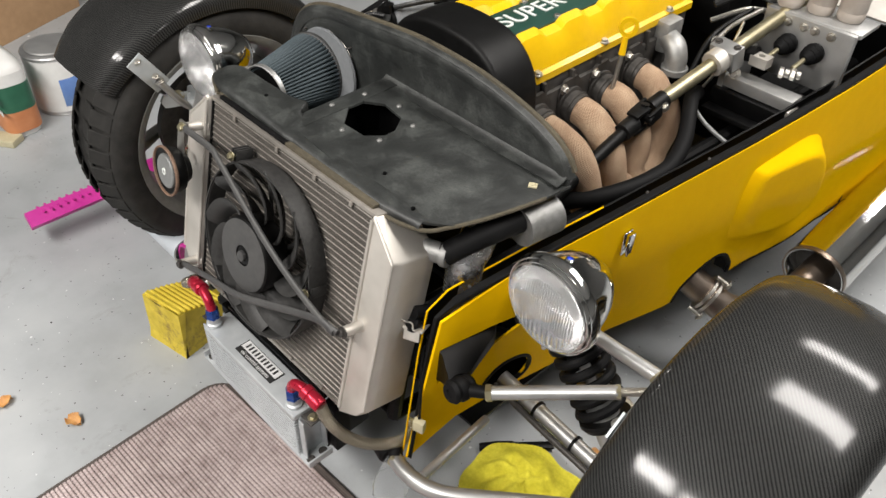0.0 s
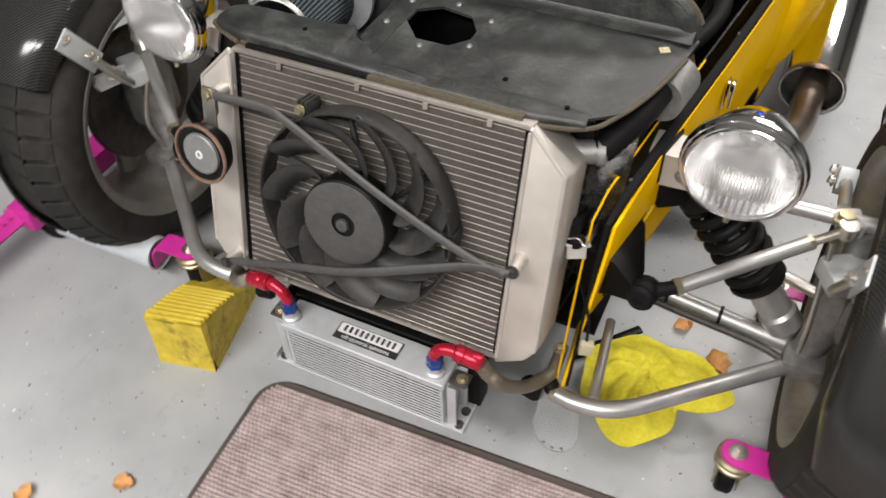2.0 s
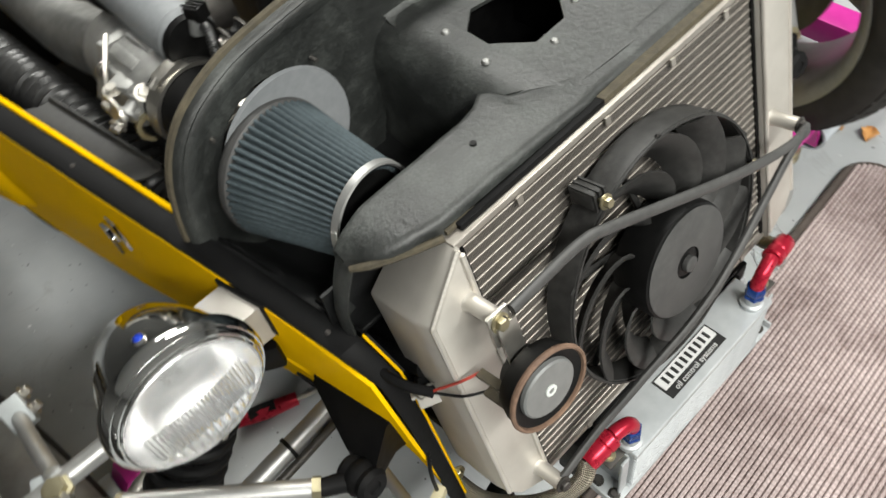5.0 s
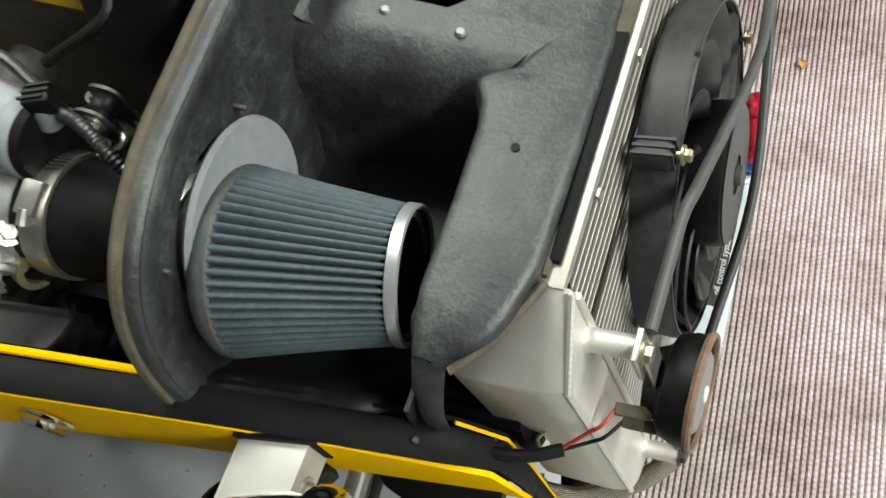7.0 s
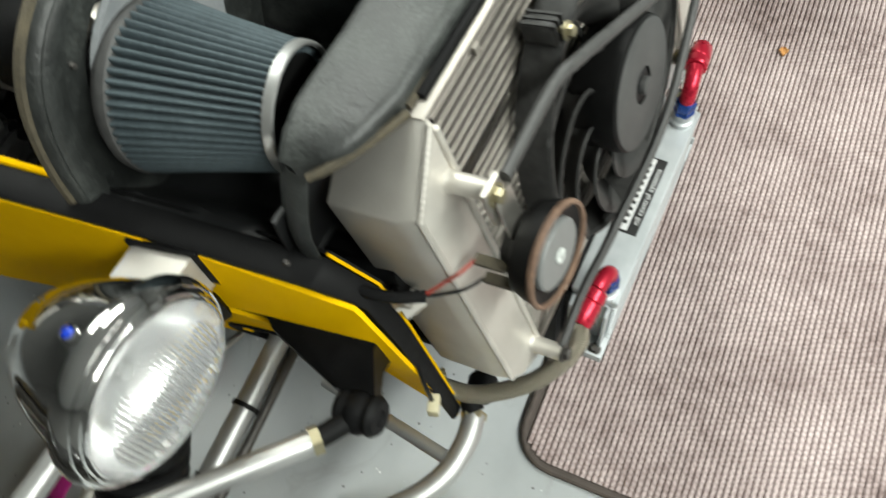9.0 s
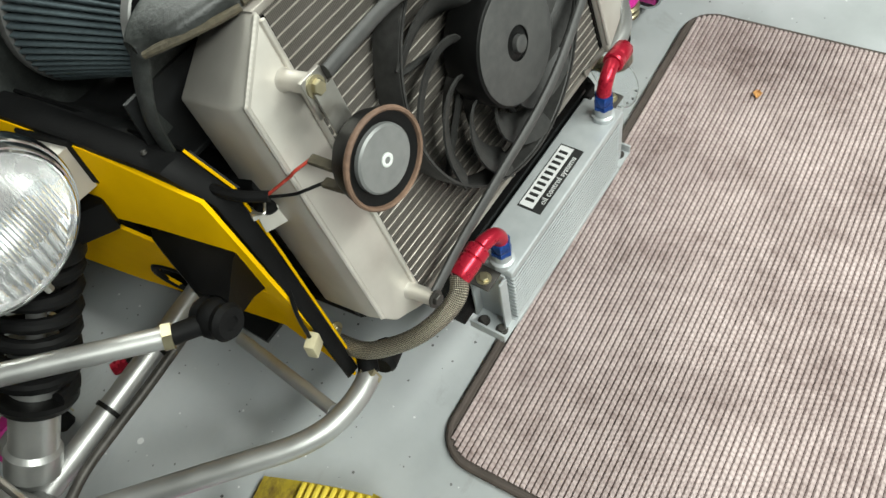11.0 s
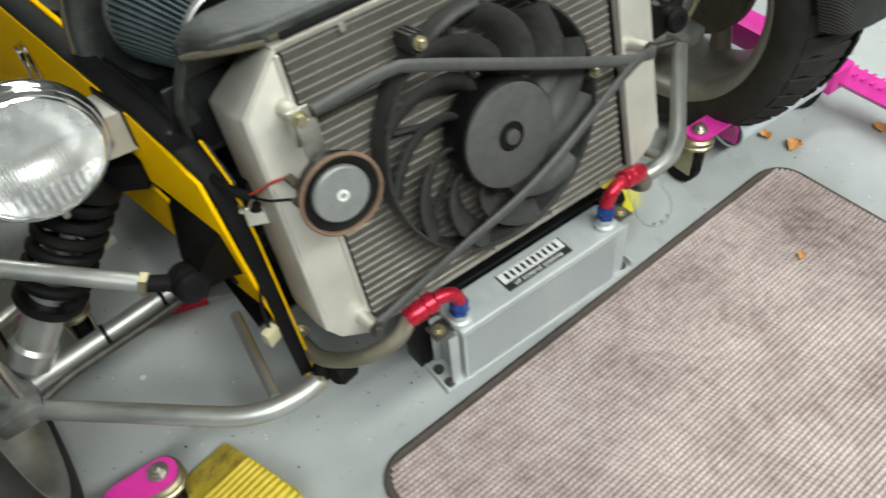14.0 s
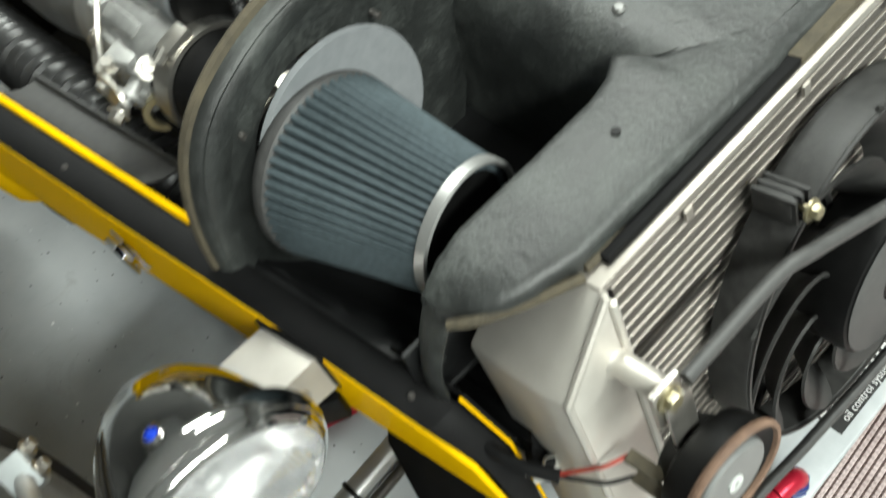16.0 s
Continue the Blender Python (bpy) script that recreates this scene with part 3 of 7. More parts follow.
CORE_W, CORE_H = 0.396, 0.328
RADTURN = Matrix((Vector((1, 0, 0)), -LEAN_W, LEAN_V)).transposed()


def rad(u, v, w=0.0):
    return RAD0 + Vector((u, 0, 0)) + LEAN_V * v + LEAN_W * w


bm = B()
box(bm, rad(0, CORE_H / 2, -0.02), (CORE_W, 0.034, CORE_H), RADTURN)
radiator = part("radiator", bm, FINS, car, "aluminium radiator core leaning back, with dusty folded fins", flat=True)
bm = B()
box(bm, rad(0, 0.004, -0.0195), (CORE_W - 0.002, 0.0360, 0.0013), RADTURN, bevel=0.0004, seg=1)
row = part("tube", bm, TUBE_ALU, radiator)
ROWS_N = 34
for i in range(1, ROWS_N):
    share(row, LEAN_V * (i * (CORE_H - 0.008) / (ROWS_N - 1)))
for u in (-1, 1):
    bm = B()
    box(bm, rad(u * (CORE_W / 2 - 0.0035), CORE_H / 2, -0.0014), (0.005, 0.0016, CORE_H - 0.004), RADTURN)
    part("core_edge", bm, PAINTBLACK, radiator, "dark joint between core and tank")
for v, nm in ((CORE_H + 0.003, "top_channel"), (-0.004, "bottom_channel")):
    bm = B()
    box(bm, rad(0, v, -0.019), (CORE_W + 0.004, 0.038, 0.006), RADTURN, bevel=0.001)
    for u in (-0.13, -0.02, 0.07, 0.15):
        box(bm, rad(u, v - 0.006 if v > 0 else v + 0.004, 0.0018), (0.006, 0.002, 0.008), RADTURN)
    part(nm, bm, TUBE_ALU, radiator)


# on the left the dark gap is put in as a black strip
for u0, u1, mt, nm, lb in ((-0.185, -0.012, RUBBER, "gap_strip", "black strip put in for the dark gap along the top channel"), (-0.012, 0.185, RAWEDGE, "felt_strip", "brown felt strip along the top channel")):
    bm = B()
    box(bm, rad((u0 + u1) / 2, CORE_H + 0.0085, -0.0125), (u1 - u0, 0.014, 0.006), RADTURN, bevel=0.0015)
    part(nm, bm, mt, radiator, lb)


def end_tank(side):
    """A folded tank: front face flush with the core, sloping top, deep back."""
    a, b = CORE_W / 2, CORE_W / 2 + 0.05
    front = [(a, -0.008), (b - 0.012, 0.012), (b, 0.030), (b, 0.287), (a, CORE_H + 0.006)]
    bm = B()
    f = [bm.verts.new(rad(side * u, v, 0.006)) for u, v in front]
    mid = [bm.verts.new(rad(side * (u + (0.004 if i in (1, 2, 3) else 0)), v, -0.012)) for i, (u, v) in enumerate(front)]
    back = [bm.verts.new(rad(side * (u + (0.004 if i in (1, 2, 3) else 0)), v - (0.0 if i != 4 else 0.012), -0.072)) for i, (u, v) in enumerate(front)]
    bm.faces.new(f)
    bm.faces.new(list(reversed(back)))
    for p, q in ((f, mid), (mid, back)):
        for i in range(5):
            bm.faces.new((p[i], p[(i + 1) % 5], q[(i + 1) % 5], q[i]))
    bmesh.ops.recalc_face_normals(bm, faces=bm.faces)
    bmesh.ops.bevel(bm, geom=bm.edges[:], offset=0.003, segments=2, profile=0.5, affect="EDGES")
    tank = part("end_tank", bm, ALU, radiator, "folded and welded aluminium radiator tank")
    bm = B()
    tube(bm, [rad(side * (a + 0.003), CORE_H + 0.004, 0.005), rad(side * (b - 0.001), 0.286, 0.005), rad(side * b, 0.032, 0.005)], 0.0026, 8, smooth=False, ripple=0.00022, pitch=0.0045)
    part("weld_bead", bm, ALU, radiator)
    bm = B()
    tube(bm, [rad(side * (a + 0.002), 0.004, 0.007), rad(side * (a + 0.002), CORE_H, 0.007)], 0.0026, 8, smooth=False, ripple=0.00022, pitch=0.0045)
    part("weld_bead", bm, ALU, radiator)
    return tank


end_tank(1)
end_tank(-1)


def stud(u, v, length=0.034, r=0.008):
    bm = B()
    lathe(bm, [(0, 0), (r * 1.5, 0), (r * 1.15, 0.004), (r, 0.007), (r, length), (0, length)], rad(u, v, 0.003), LEAN_W, 18)
    part("mounting_stud", bm, ALU, radiator, "welded aluminium mounting stud")
    bm = B()
    bolt(bm, rad(u, v, 0.003 + length), LEAN_W, 0.006, 0.006)
    part("stud_bolt", bm, DARKSTEEL, radiator, "dull steel bolt")


stud(-0.208, 0.281)
stud(-0.207, 0.024)
stud(0.212, 0.165)
# filler neck stub and water pipes at the sides
bm = B()
tube(bm, [rad(0.225, 0.284, -0.062), rad(0.268, 0.288, -0.080)], 0.0150, 18, smooth=False)
tube(bm, [rad(0.259, 0.287, -0.0765), rad(0.267, 0.288, -0.0795)], 0.0175, 18, smooth=False)
part("water_outlet", bm, ALU_DULL, radiator)
bm = B()
tube(bm, [rad(0.262, 0.2875, -0.078), (0.294, 0.318, 0.624), (0.306, 0.345, 0.632), (0.314, 0.41, 0.628)], 0.0165, 18)
part("water_hose", bm, RUBBER, car, "black rubber water hose")
bm = B()
tube(bm, [(0.314, 0.392, 0.620), (0.322, 0.452, 0.618)], 0.029, 24, smooth=False)
part("swirl_pot", bm, ALU_DULL, car, "plain aluminium coolant pot under the airbox")
bm = B()
tube(bm, [rad(-0.22, 0.2, -0.055), (-0.232, 0.27, 0.50), (-0.234, 0.3, 0.45), (-0.22, 0.36, 0.40), (-0.15, 0.45, 0.36)], 0.018, 16)
part("water_hose", bm, RUBBER, car, "black rubber water hose")

# cooling fan on the radiator face
FC = (-0.006, 0.166)


def fan():
    bm = B()
    seg = 72
    lathe(bm, [(0.1375, 0.004), (0.1385, 0.030), (0.1378, 0.0332), (0.1358, 0.0338), (0.1342, 0.0320), (0.1332, 0.014), (0.1332, 0.004)], rad(*FC), LEAN_W, seg, closed=True)
    ring = part("fan", bm, FANBLACK, car, "black plastic electric cooling fan with curved blades")
    bm = B()
    lathe(bm, [(0.1372, 0.0330), (0.1372, 0.0352), (0.1350, 0.0352), (0.1350, 0.0330)], rad(*FC), LEAN_W, seg, closed=True)
    part("ring_lip", bm, FANBLACK, ring)
    # motor can
    bm = B()
    lathe(bm, [(0, 0.012), (0.056, 0.012), (0.0585, 0.020), (0.0600, 0.046), (0.0590, 0.0515), (0.056, 0.0535), (0.018, 0.0535), (0.0165, 0.0525), (0.0150, 0.0525), (0.0135, 0.0535), (0.0085, 0.0535), (0.008, 0.056), (0, 0.056)], rad(*FC), LEAN_W, 48)
    part("motor", bm, BLACK, ring, "black motor can")
    bm = B()
    lathe(bm, [(0.0165, 0.0539), (0.0165, 0.0545), (0.0555, 0.0545), (0.0570, 0.0537)], rad(*FC), LEAN_W, 48, closed=True)
    part("motor_face", bm, DUSTY, ring, "dusty grey motor face")
    bm = B()
    lathe(bm, [(0, 0.0535), (0.0085, 0.0535), (0.0082, 0.0585), (0.0066, 0.0595), (0, 0.0592)], rad(*FC), LEAN_W, 24)
    part("motor_boss", bm, DUSTY, ring)
    # crescent blades
    n = 11
    for k in range(n):
        bm = B()
        line = []
        for i in range(11):
            t = i / 10
            r = 0.056 + 0.0735 * t
            a = 2 * math.pi * k / n + 0.2 + 0.80 * t**1.5
            line.append(Vector((r * math.cos(a), r * math.sin(a))))
        rows = []
        for i in range(11):
            t = i / 10
            d = (line[min(i + 1, 10)] - line[max(i - 1, 0)]).normalized()
            nrm = Vector((-d.y, d.x))
            half = float(np.interp(t, (0.0, 0.12, 0.35, 0.65, 0.9, 1.0), (0.0035, 0.0088, 0.0130, 0.0138, 0.0124, 0.0130)))
            rows.append([rad(FC[0] + p.x, FC[1] + p.y, 0.021 - 0.0115 * q + 0.005 * (1 - q * q)) for q, p in ((q, line[i] + nrm * half * q) for q in (-1, -0.5, 0, 0.5, 1))])
        skin(bm, rows)
        thicken(bm, 0.0022)
        part("blade", bm, FANBLACK, ring)
    # support arms behind the motor
    for k in range(6):
        a = 0.5 + k * math.pi / 3
        bm = B()
        p, q = (FC[0] + 0.045 * math.cos(a), FC[1] + 0.045 * math.sin(a)), (FC[0] + 0.131 * math.cos(a + 0.2), FC[1] + 0.131 * math.sin(a + 0.2))
        tube(bm, [rad(*p, 0.006), rad(*q, 0.006)], 0.0035, 6, smooth=False)
        part("support_arm", bm, FANBLACK, ring)
    # lugs with bolts
    for u, v in ((-0.076, 0.295), (0.127, 0.176)):
        bm = B()
        box(bm, rad(u, v, 0.019), (0.017, 0.026, 0.016), RADTURN, bevel=0.004)
        for d in (-0.006, 0.0, 0.006):
            box(bm, rad(u + d, v, 0.020), (0.0022, 0.028, 0.0185), RADTURN)
        part("lug", bm, FANBLACK, ring)
        bm = B()
        bolt(bm, rad(u, v, 0.0385), LEAN_W, 0.0048, 0.006, 0.01)
        part("lug_bolt", bm, GOLD, ring, "passivated bolt")
    return ring


fan()


def flat_bar(pts, r=0.0043):
    bm = B()
    tube(bm, pts, r, 12, n=10, squash=1.6)
    part("fan_bracket", bm, DUSTY, car, "black painted steel fan mounting bar")


flat_bar([rad(-0.197, 0.284, 0.043), rad(-0.17, 0.286, 0.044), rad(-0.118, 0.288, 0.046), rad(-0.085, 0.280, 0.05), rad(0.06, 0.220, 0.058), rad(0.165, 0.176, 0.052), rad(0.210, 0.166, 0.045)])
flat_bar([rad(0.206, 0.165, 0.048), rad(0.166, 0.166, 0.053), rad(0.02, 0.108, 0.062), rad(-0.09, 0.068, 0.048), rad(-0.15, 0.042, 0.036), rad(-0.204, 0.025, 0.033)])

# horn
HC = Vector((-0.195, 0.129, 0.565))
HAX = Vector((-0.05, -0.97, 0.2)).normalized()
bm = B()
lathe(bm, [(0, -0.036), (0.022, -0.036), (0.027, -0.026), (0.035, -0.022), (0.0385, -0.012), (0.0392, -0.003), (0.0375, -0.002), (0.031, -0.005), (0, -0.005)], HC, HAX, 40)
horn = part("horn", bm, BLACK, car, "round electric horn with a rusty rim and grey face")
bm = B()
lathe(bm, [(0.0375, -0.0052), (0.0402, -0.0045), (0.0415, -0.002), (0.0412, 0.000), (0.0398, 0.0012), (0.0380, 0.0005), (0.0372, -0.002)], HC, HAX, 48, closed=True)
part("rim", bm, RUST, horn, "rusty brown steel rim")
bm = B()
lathe(bm, [(0, 0.0005), (0.026, 0.0), (0.0278, -0.0015), (0.0282, -0.005), (0, -0.005)], HC, HAX, 40)
part("face", bm, HORNGREY, horn, "grey stamped face")
bm = B()
lathe(bm, [(0.0028, 0.0004), (0.0058, 0.0004), (0.0058, 0.0016), (0.0045, 0.0022), (0.0028, 0.0018)], HC, HAX, 24, closed=True)
part("centre_ring", bm, LETTER, horn)
bm = B()
lathe(bm, [(0, 0.0016), (0.0028, 0.0014), (0.0028, 0.0003), (0, 0.0003)], HC, HAX, 16)
part("centre_screw", bm, HORNGREY, horn)
bm = B()
box(bm, (rad(-0.207, 0.262, 0.040) + HC) / 2 + Vector((0.0, 0.012, 0.0)), (0.020, 0.003, 0.078), RADTURN, bevel=0.001)
box(bm, rad(-0.209, 0.274, 0.039), (0.022, 0.004, 0.034), RADTURN, bevel=0.001)
part("hanger", bm, STEEL, horn, "plain steel hanger strip")
bm = B()
bolt(bm, rad(-0.210, 0.281, 0.0415), LEAN_W, 0.006, 0.006)
part("hanger_bolt", bm, GOLD, horn)
MERGE = Vector((-0.2555, 0.212, 0.540))
for la, lb, mid, mt in (((-0.219, 0.159, 0.565), (-0.222, 0.181, 0.567), (-0.240, 0.194, 0.556), WIRE_RED), ((-0.222, 0.152, 0.547), (-0.223, 0.174, 0.544), (-0.243, 0.192, 0.541), BLACK)):
    la, lb = Vector(la), Vector(lb)
    bm = B()
    box(bm, (la + lb) / 2, (0.009, 0.024, 0.0045), (lb - la).to_track_quat("Y", "Z").to_matrix(), bevel=0.0015)
    part("connector", bm, RAWEDGE, horn, "brown flat connector")
    bm = B()
    tube(bm, [lb, lb.lerp(Vector(mid), 0.5) + Vector((-0.004, 0, 0.002)), Vector(mid), MERGE], 0.0014, 8)
    part("horn_wire", bm, mt, horn)
bm = B()
tube(bm, [MERGE + Vector((0.002, -0.004, 0.001)), MERGE + Vector((-0.010, 0.020, 0.002)), MERGE + Vector((-0.014, 0.05, 0.003)), MERGE + Vector((0.0, 0.09, -0.01))], 0.0048, 10)
part("wire_sleeve", bm, RUBBER, horn, "black sleeve round the horn wires")

# oil cooler below the radiator: a stack of pressed plates between two tanks
OC = Vector((0.026, 0.116, 0.203))
# black core puts the shade between the plates into its colour
bm = B()
box(bm, OC + Vector((0, 0.003, 0.051)), (0.244, 0.0470, 0.092))
cooler = part("oil_cooler", bm, RUBBER, car, "silver aluminium oil cooler with black badge", flat=True)
bm = B()
box(bm, OC + Vector((0, 0.003, 0.0095)), (0.252, 0.0500, 0.0029), bevel=0.0012, seg=2)
row = part("cooler_plate", bm, COOLER, cooler)
for i in range(1, 13):
    share(row, (0, 0, i * 0.0069))
for dz, h, nm in ((0.1000, 0.012, "top_tank"), (0.001, 0.008, "bottom_tank")):
    bm = B()
    box(bm, OC + Vector((0, 0.003, dz)), (0.260, 0.052, h), bevel=0.0035, seg=3)
    part(nm, bm, COOLER, cooler)
for sx in (-1, 1):
    # channel-shaped end bracket
    bm = B()
    box(bm, OC + Vector((sx * 0.131, 0.004, 0.05)), (0.003, 0.036, 0.092), bevel=0.0008)
    for dy in (-0.015, 0.023):
        box(bm, OC + Vector((sx * 0.138, dy, 0.05)), (0.013, 0.003, 0.090), bevel=0.0008)
    part("end_plate", bm, COOLER, cooler)
    bm = B()
    box(bm, OC + Vector((sx * 0.144, 0.002, 0.099)), (0.026, 0.024, 0.003), bevel=0.001)
    part("mounting_ear", bm, DARKSTEEL, cooler)
    bm = B()
    bolt(bm, OC + Vector((sx * 0.146, 0.002, 0.1005)), (0, 0, 1), 0.0055, 0.005)
    part("ear_bolt", bm, GOLD, cooler)
    bm = B()
    box(bm, OC + Vector((sx * 0.144, 0.000, 0.003)), (0.030, 0.046, 0.003), bevel=0.001)
    box(bm, OC + Vector((sx * 0.1575, 0.000, 0.009)), (0.003, 0.046, 0.014), bevel=0.001)
    part("mounting_ear", bm, COOLER, cooler)
    bm = B()
    for dy in (-0.012, 0.012):
        bolt(bm, OC + Vector((sx * 0.147, dy, 0.0045)), (0, 0, 1), 0.005, 0.005)
    part("ear_bolt", bm, DARKSTEEL, cooler)
    bm = B()
    box(bm, OC + Vector((sx * 0.146, 0.045, 0.05)), (0.03, 0.03, 0.10), bevel=0.002)
    part("rubber_mount", bm, RUBBER, cooler)
# badge: black plate with a pale block where the maker's name stands, and a line of writing
bm = B()
box(bm, OC + Vector((0.001, 0.003, 0.1065)), (0.101, 0.029, 0.001))
badge = part("badge", bm, INKBLACK, cooler, "black and silver badge")
bm = B()
box(bm, OC + Vector((0.001, 0.008, 0.1072)), (0.096, 0.0165, 0.001))
part("name_panel", bm, INKWHITE, cooler, flat=True)
bm = B()
for i in range(10):
    box(bm, OC + Vector((0.001 - 0.0385 + i * 0.00855, 0.008, 0.1078)), (0.0040, 0.0105, 0.001))
part("name_block", bm, INKBLACK, cooler, flat=True)
lettering("badge_writing", "oil control systems", 0.0098, pose(OC.x + 0.001, OC.y - 0.0062, OC.z + 0.1072), INKWHITE, cooler, 0.0004)
# black duct plate behind it
bm = B()
box(bm, OC + Vector((0.0, 0.034, 0.05)), (0.25, 0.006, 0.12), bevel=0.001)
box(bm, OC + Vector((0.0, 0.05, 0.112)), (0.27, 0.04, 0.006), bevel=0.001)
for s in (-1, 1):
    box(bm, OC + Vector((s * 0.135, 0.07, 0.045)), (0.006, 0.09, 0.11), bevel=0.001)
part("cooler_duct", bm, PAINTBLACK, car, "black sheet duct behind the oil cooler")


def oil_union(x, side):
    """Blue collar, red elbow and braided hose."""
    base = Vector((x, 0.110, 0.327))
    bm = B()
    lathe(bm, [(0, -0.020), (0.0135, -0.020), (0.0135, -0.012), (0.0105, -0.010), (0.0105, 0.001), (0, 0.001)], base, (0, 0, 1), 20)
    boss = part("hose_boss", bm, COOLER, car, "welded alloy boss on the oil cooler")
    bm = B()
    lathe(bm, [(0, 0), (0.012, 0), (0.012, 0.004), (0.0115, 0.005), (0, 0.005)], base, (0, 0, 1), 6)
    lathe(bm, [(0, 0.004), (0.0105, 0.004), (0.0115, 0.006), (0.0115, 0.018), (0.0105, 0.020), (0, 0.020)], base, (0, 0, 1), 6)
    u = part("oil_union", bm, BLUE, car, "blue anodised hose union")
    c = base + Vector((0, 0, 0.018))
    bm = B()
    tube(bm, [c, c + Vector((side * 0.001, 0, 0.008)), c + Vector((side * 0.008, 0.001, 0.018)), c + Vector((side * 0.020, 0.003, 0.022)), c + Vector((side * 0.028, 0.004, 0.022))], [0.0088, 0.0085, 0.0085, 0.0085, 0.0088], 16)
    e = c + Vector((side * 0.028, 0.004, 0.022))
    d = Vector((side * 1.0, 0.08, -0.22)).normalized()
    lathe(bm, [(0, 0), (0.0105, 0), (0.0125, 0.002), (0.0125, 0.012), (0.011, 0.013), (0.0115, 0.014), (0.0122, 0.016), (0.0118, 0.036), (0.0105, 0.038), (0, 0.038)], e, d, 12)
    part("elbow", bm, RED, u, "red anodised elbow fitting")
    bm = B()
    f = e + d * 0.036
    if side < 0:
        tube(bm, [f, Vector((-0.172, 0.111, 0.350)), Vector((-0.190, 0.118, 0.334)), Vector((-0.212, 0.137, 0.312)), Vector((-0.230, 0.165, 0.291)), Vector((-0.243, 0.197, 0.275)), Vector((-0.246, 0.245, 0.266))], 0.0095, 18)
    else:
        tube(bm, [f, f + Vector((side * 0.009, 0.002, -0.022)), f + Vector((side * 0.023, 0.008, -0.040)), f + Vector((side * 0.035, 0.021, -0.062)), f + Vector((side * 0.049, 0.044, -0.085)), f + Vector((side * 0.063, 0.071, -0.097)), f + Vector((side * 0.072, 0.096, -0.100)), f + Vector((side * 0.070, 0.14, -0.100))], 0.0095, 18)
    part("braided_hose", bm, BRAID, u, "steel braided oil hose")


oil_union(-0.094, -1)
oil_union(0.136, 1)

# black fibreglass airbox: platform, front bar, bulkhead, filter bay
ZT = 0.670


def airbox():
    bm = B()
    # platform with the cut-out
    outer = [(-0.03, 0.262), (0.10, 0.258), (0.2, 0.258), (0.262, 0.262), (0.292, 0.285), (0.312, 0.34), (0.330, 0.42), (0.336, 0.467), (0.20, 0.467), (0.05, 0.467), (-0.025, 0.467), (-0.026, 0.40), (-0.026, 0.34), (-0.026, 0.29)]
    hole = [(0.018, 0.326), (0.060, 0.329), (0.080, 0.352), (0.080, 0.372), (0.060, 0.402), (0.016, 0.407), (-0.010, 0.386), (-0.011, 0.358)]

    def rise(x):
        return 0.0095 * min(1.0, max(0.0, (0.05 - x) / 0.17))

    def top(u, v, w):
        return Vector((u, v, ZT + rise(u) - 0.006 * max(0, (u - 0.15) / 0.2) ** 2 - w))

    plate(bm, outer, [hole], top, 0.004, grid=0.03)
    ob = part("airbox", bm, SHROUD, car, "hand-laid black fibreglass airbox over the radiator")
    # front bar: rolled over the radiator, cut away round the tank at its left end
    bm = B()
    rows = []
    for x in np.linspace(-0.251, 0.262, 70):
        y0 = float(np.interp(x, (-0.251, -0.2495, -0.246, -0.240, -0.230, -0.215, -0.198, -0.184, -0.01, 0.0, 0.2, 0.262), (0.288, 0.279, 0.271, 0.264, 0.256, 0.250, 0.246, 0.2425, 0.2405, 0.243, 0.243, 0.254)))
        back = float(np.interp(x, (-0.262, -0.252, -0.212, -0.156, -0.10, -0.078, -0.062, -0.05, 0.0), (0.298, 0.301, 0.308, 0.307, 0.309, 0.314, 0.324, 0.300, 0.276)))
        zt = ZT + 0.0006 + rise(x) - 0.006 * max(0, (x - 0.15) / 0.2) ** 2 - float(np.interp(x, (-0.251, -0.247, -0.238, -0.22, -0.175), (0.016, 0.011, 0.006, 0.002, 0.0)))
        drop = float(np.interp(x, (-0.262, -0.205, -0.18, -0.01, 0.0, 0.262), (0.012, 0.015, 0.026, 0.024, 0.017, 0.012)))
        low = float(np.interp(x, (-0.066, -0.052), (0.055, 0.004)))
        wide = back - y0
        rd = min(0.009, wide * 0.45)
        rows.append([Vector((x, y, z)) for y, z in ((back, zt - low), (back, zt - low * 0.5), (back - 0.001, zt - 0.005), (back - rd * 0.35, zt - 0.0012), (back - rd * 0.9, zt), (y0 + rd, zt), (y0 + rd * 0.45, zt - 0.0012), (y0 + rd * 0.12, zt - 0.0036), (y0, zt - 0.0065), (y0 - 0.001, zt - drop), (y0 + 0.0025, zt - drop - 0.001), (y0 + 0.003, zt - 0.010))])
    skin(bm, rows)
    part("front_bar", bm, SHROUD, ob, angle=50)
    # left flank of the bar, running down to the flange
    bm = B()
    rows = []
    for i in range(12):
        t = i / 11
        bulge = 0.022 * math.sin(min(1.0, t * 1.3) * math.pi / 2)
        rows.append([Vector((x - bulge * k, y, ZT + 0.002 - sag + (sag - 0.100) * t)) for x, y, k, sag in ((-0.150, 0.3045, 0.0, 0.0), (-0.200, 0.3065, 0.15, 0.002), (-0.230, 0.3075, 0.6, 0.006), (-0.244, 0.303, 1.0, 0.012), (-0.2495, 0.296, 1.0, 0.018), (-0.2505, 0.287, 1.0, 0.020), (-0.248, 0.2815, 0.95, 0.018))])
    skin(bm, rows)
    thicken(bm, 0.003)
    part("bar_flank", bm, SHROUD, ob, angle=50)
    bm = B()
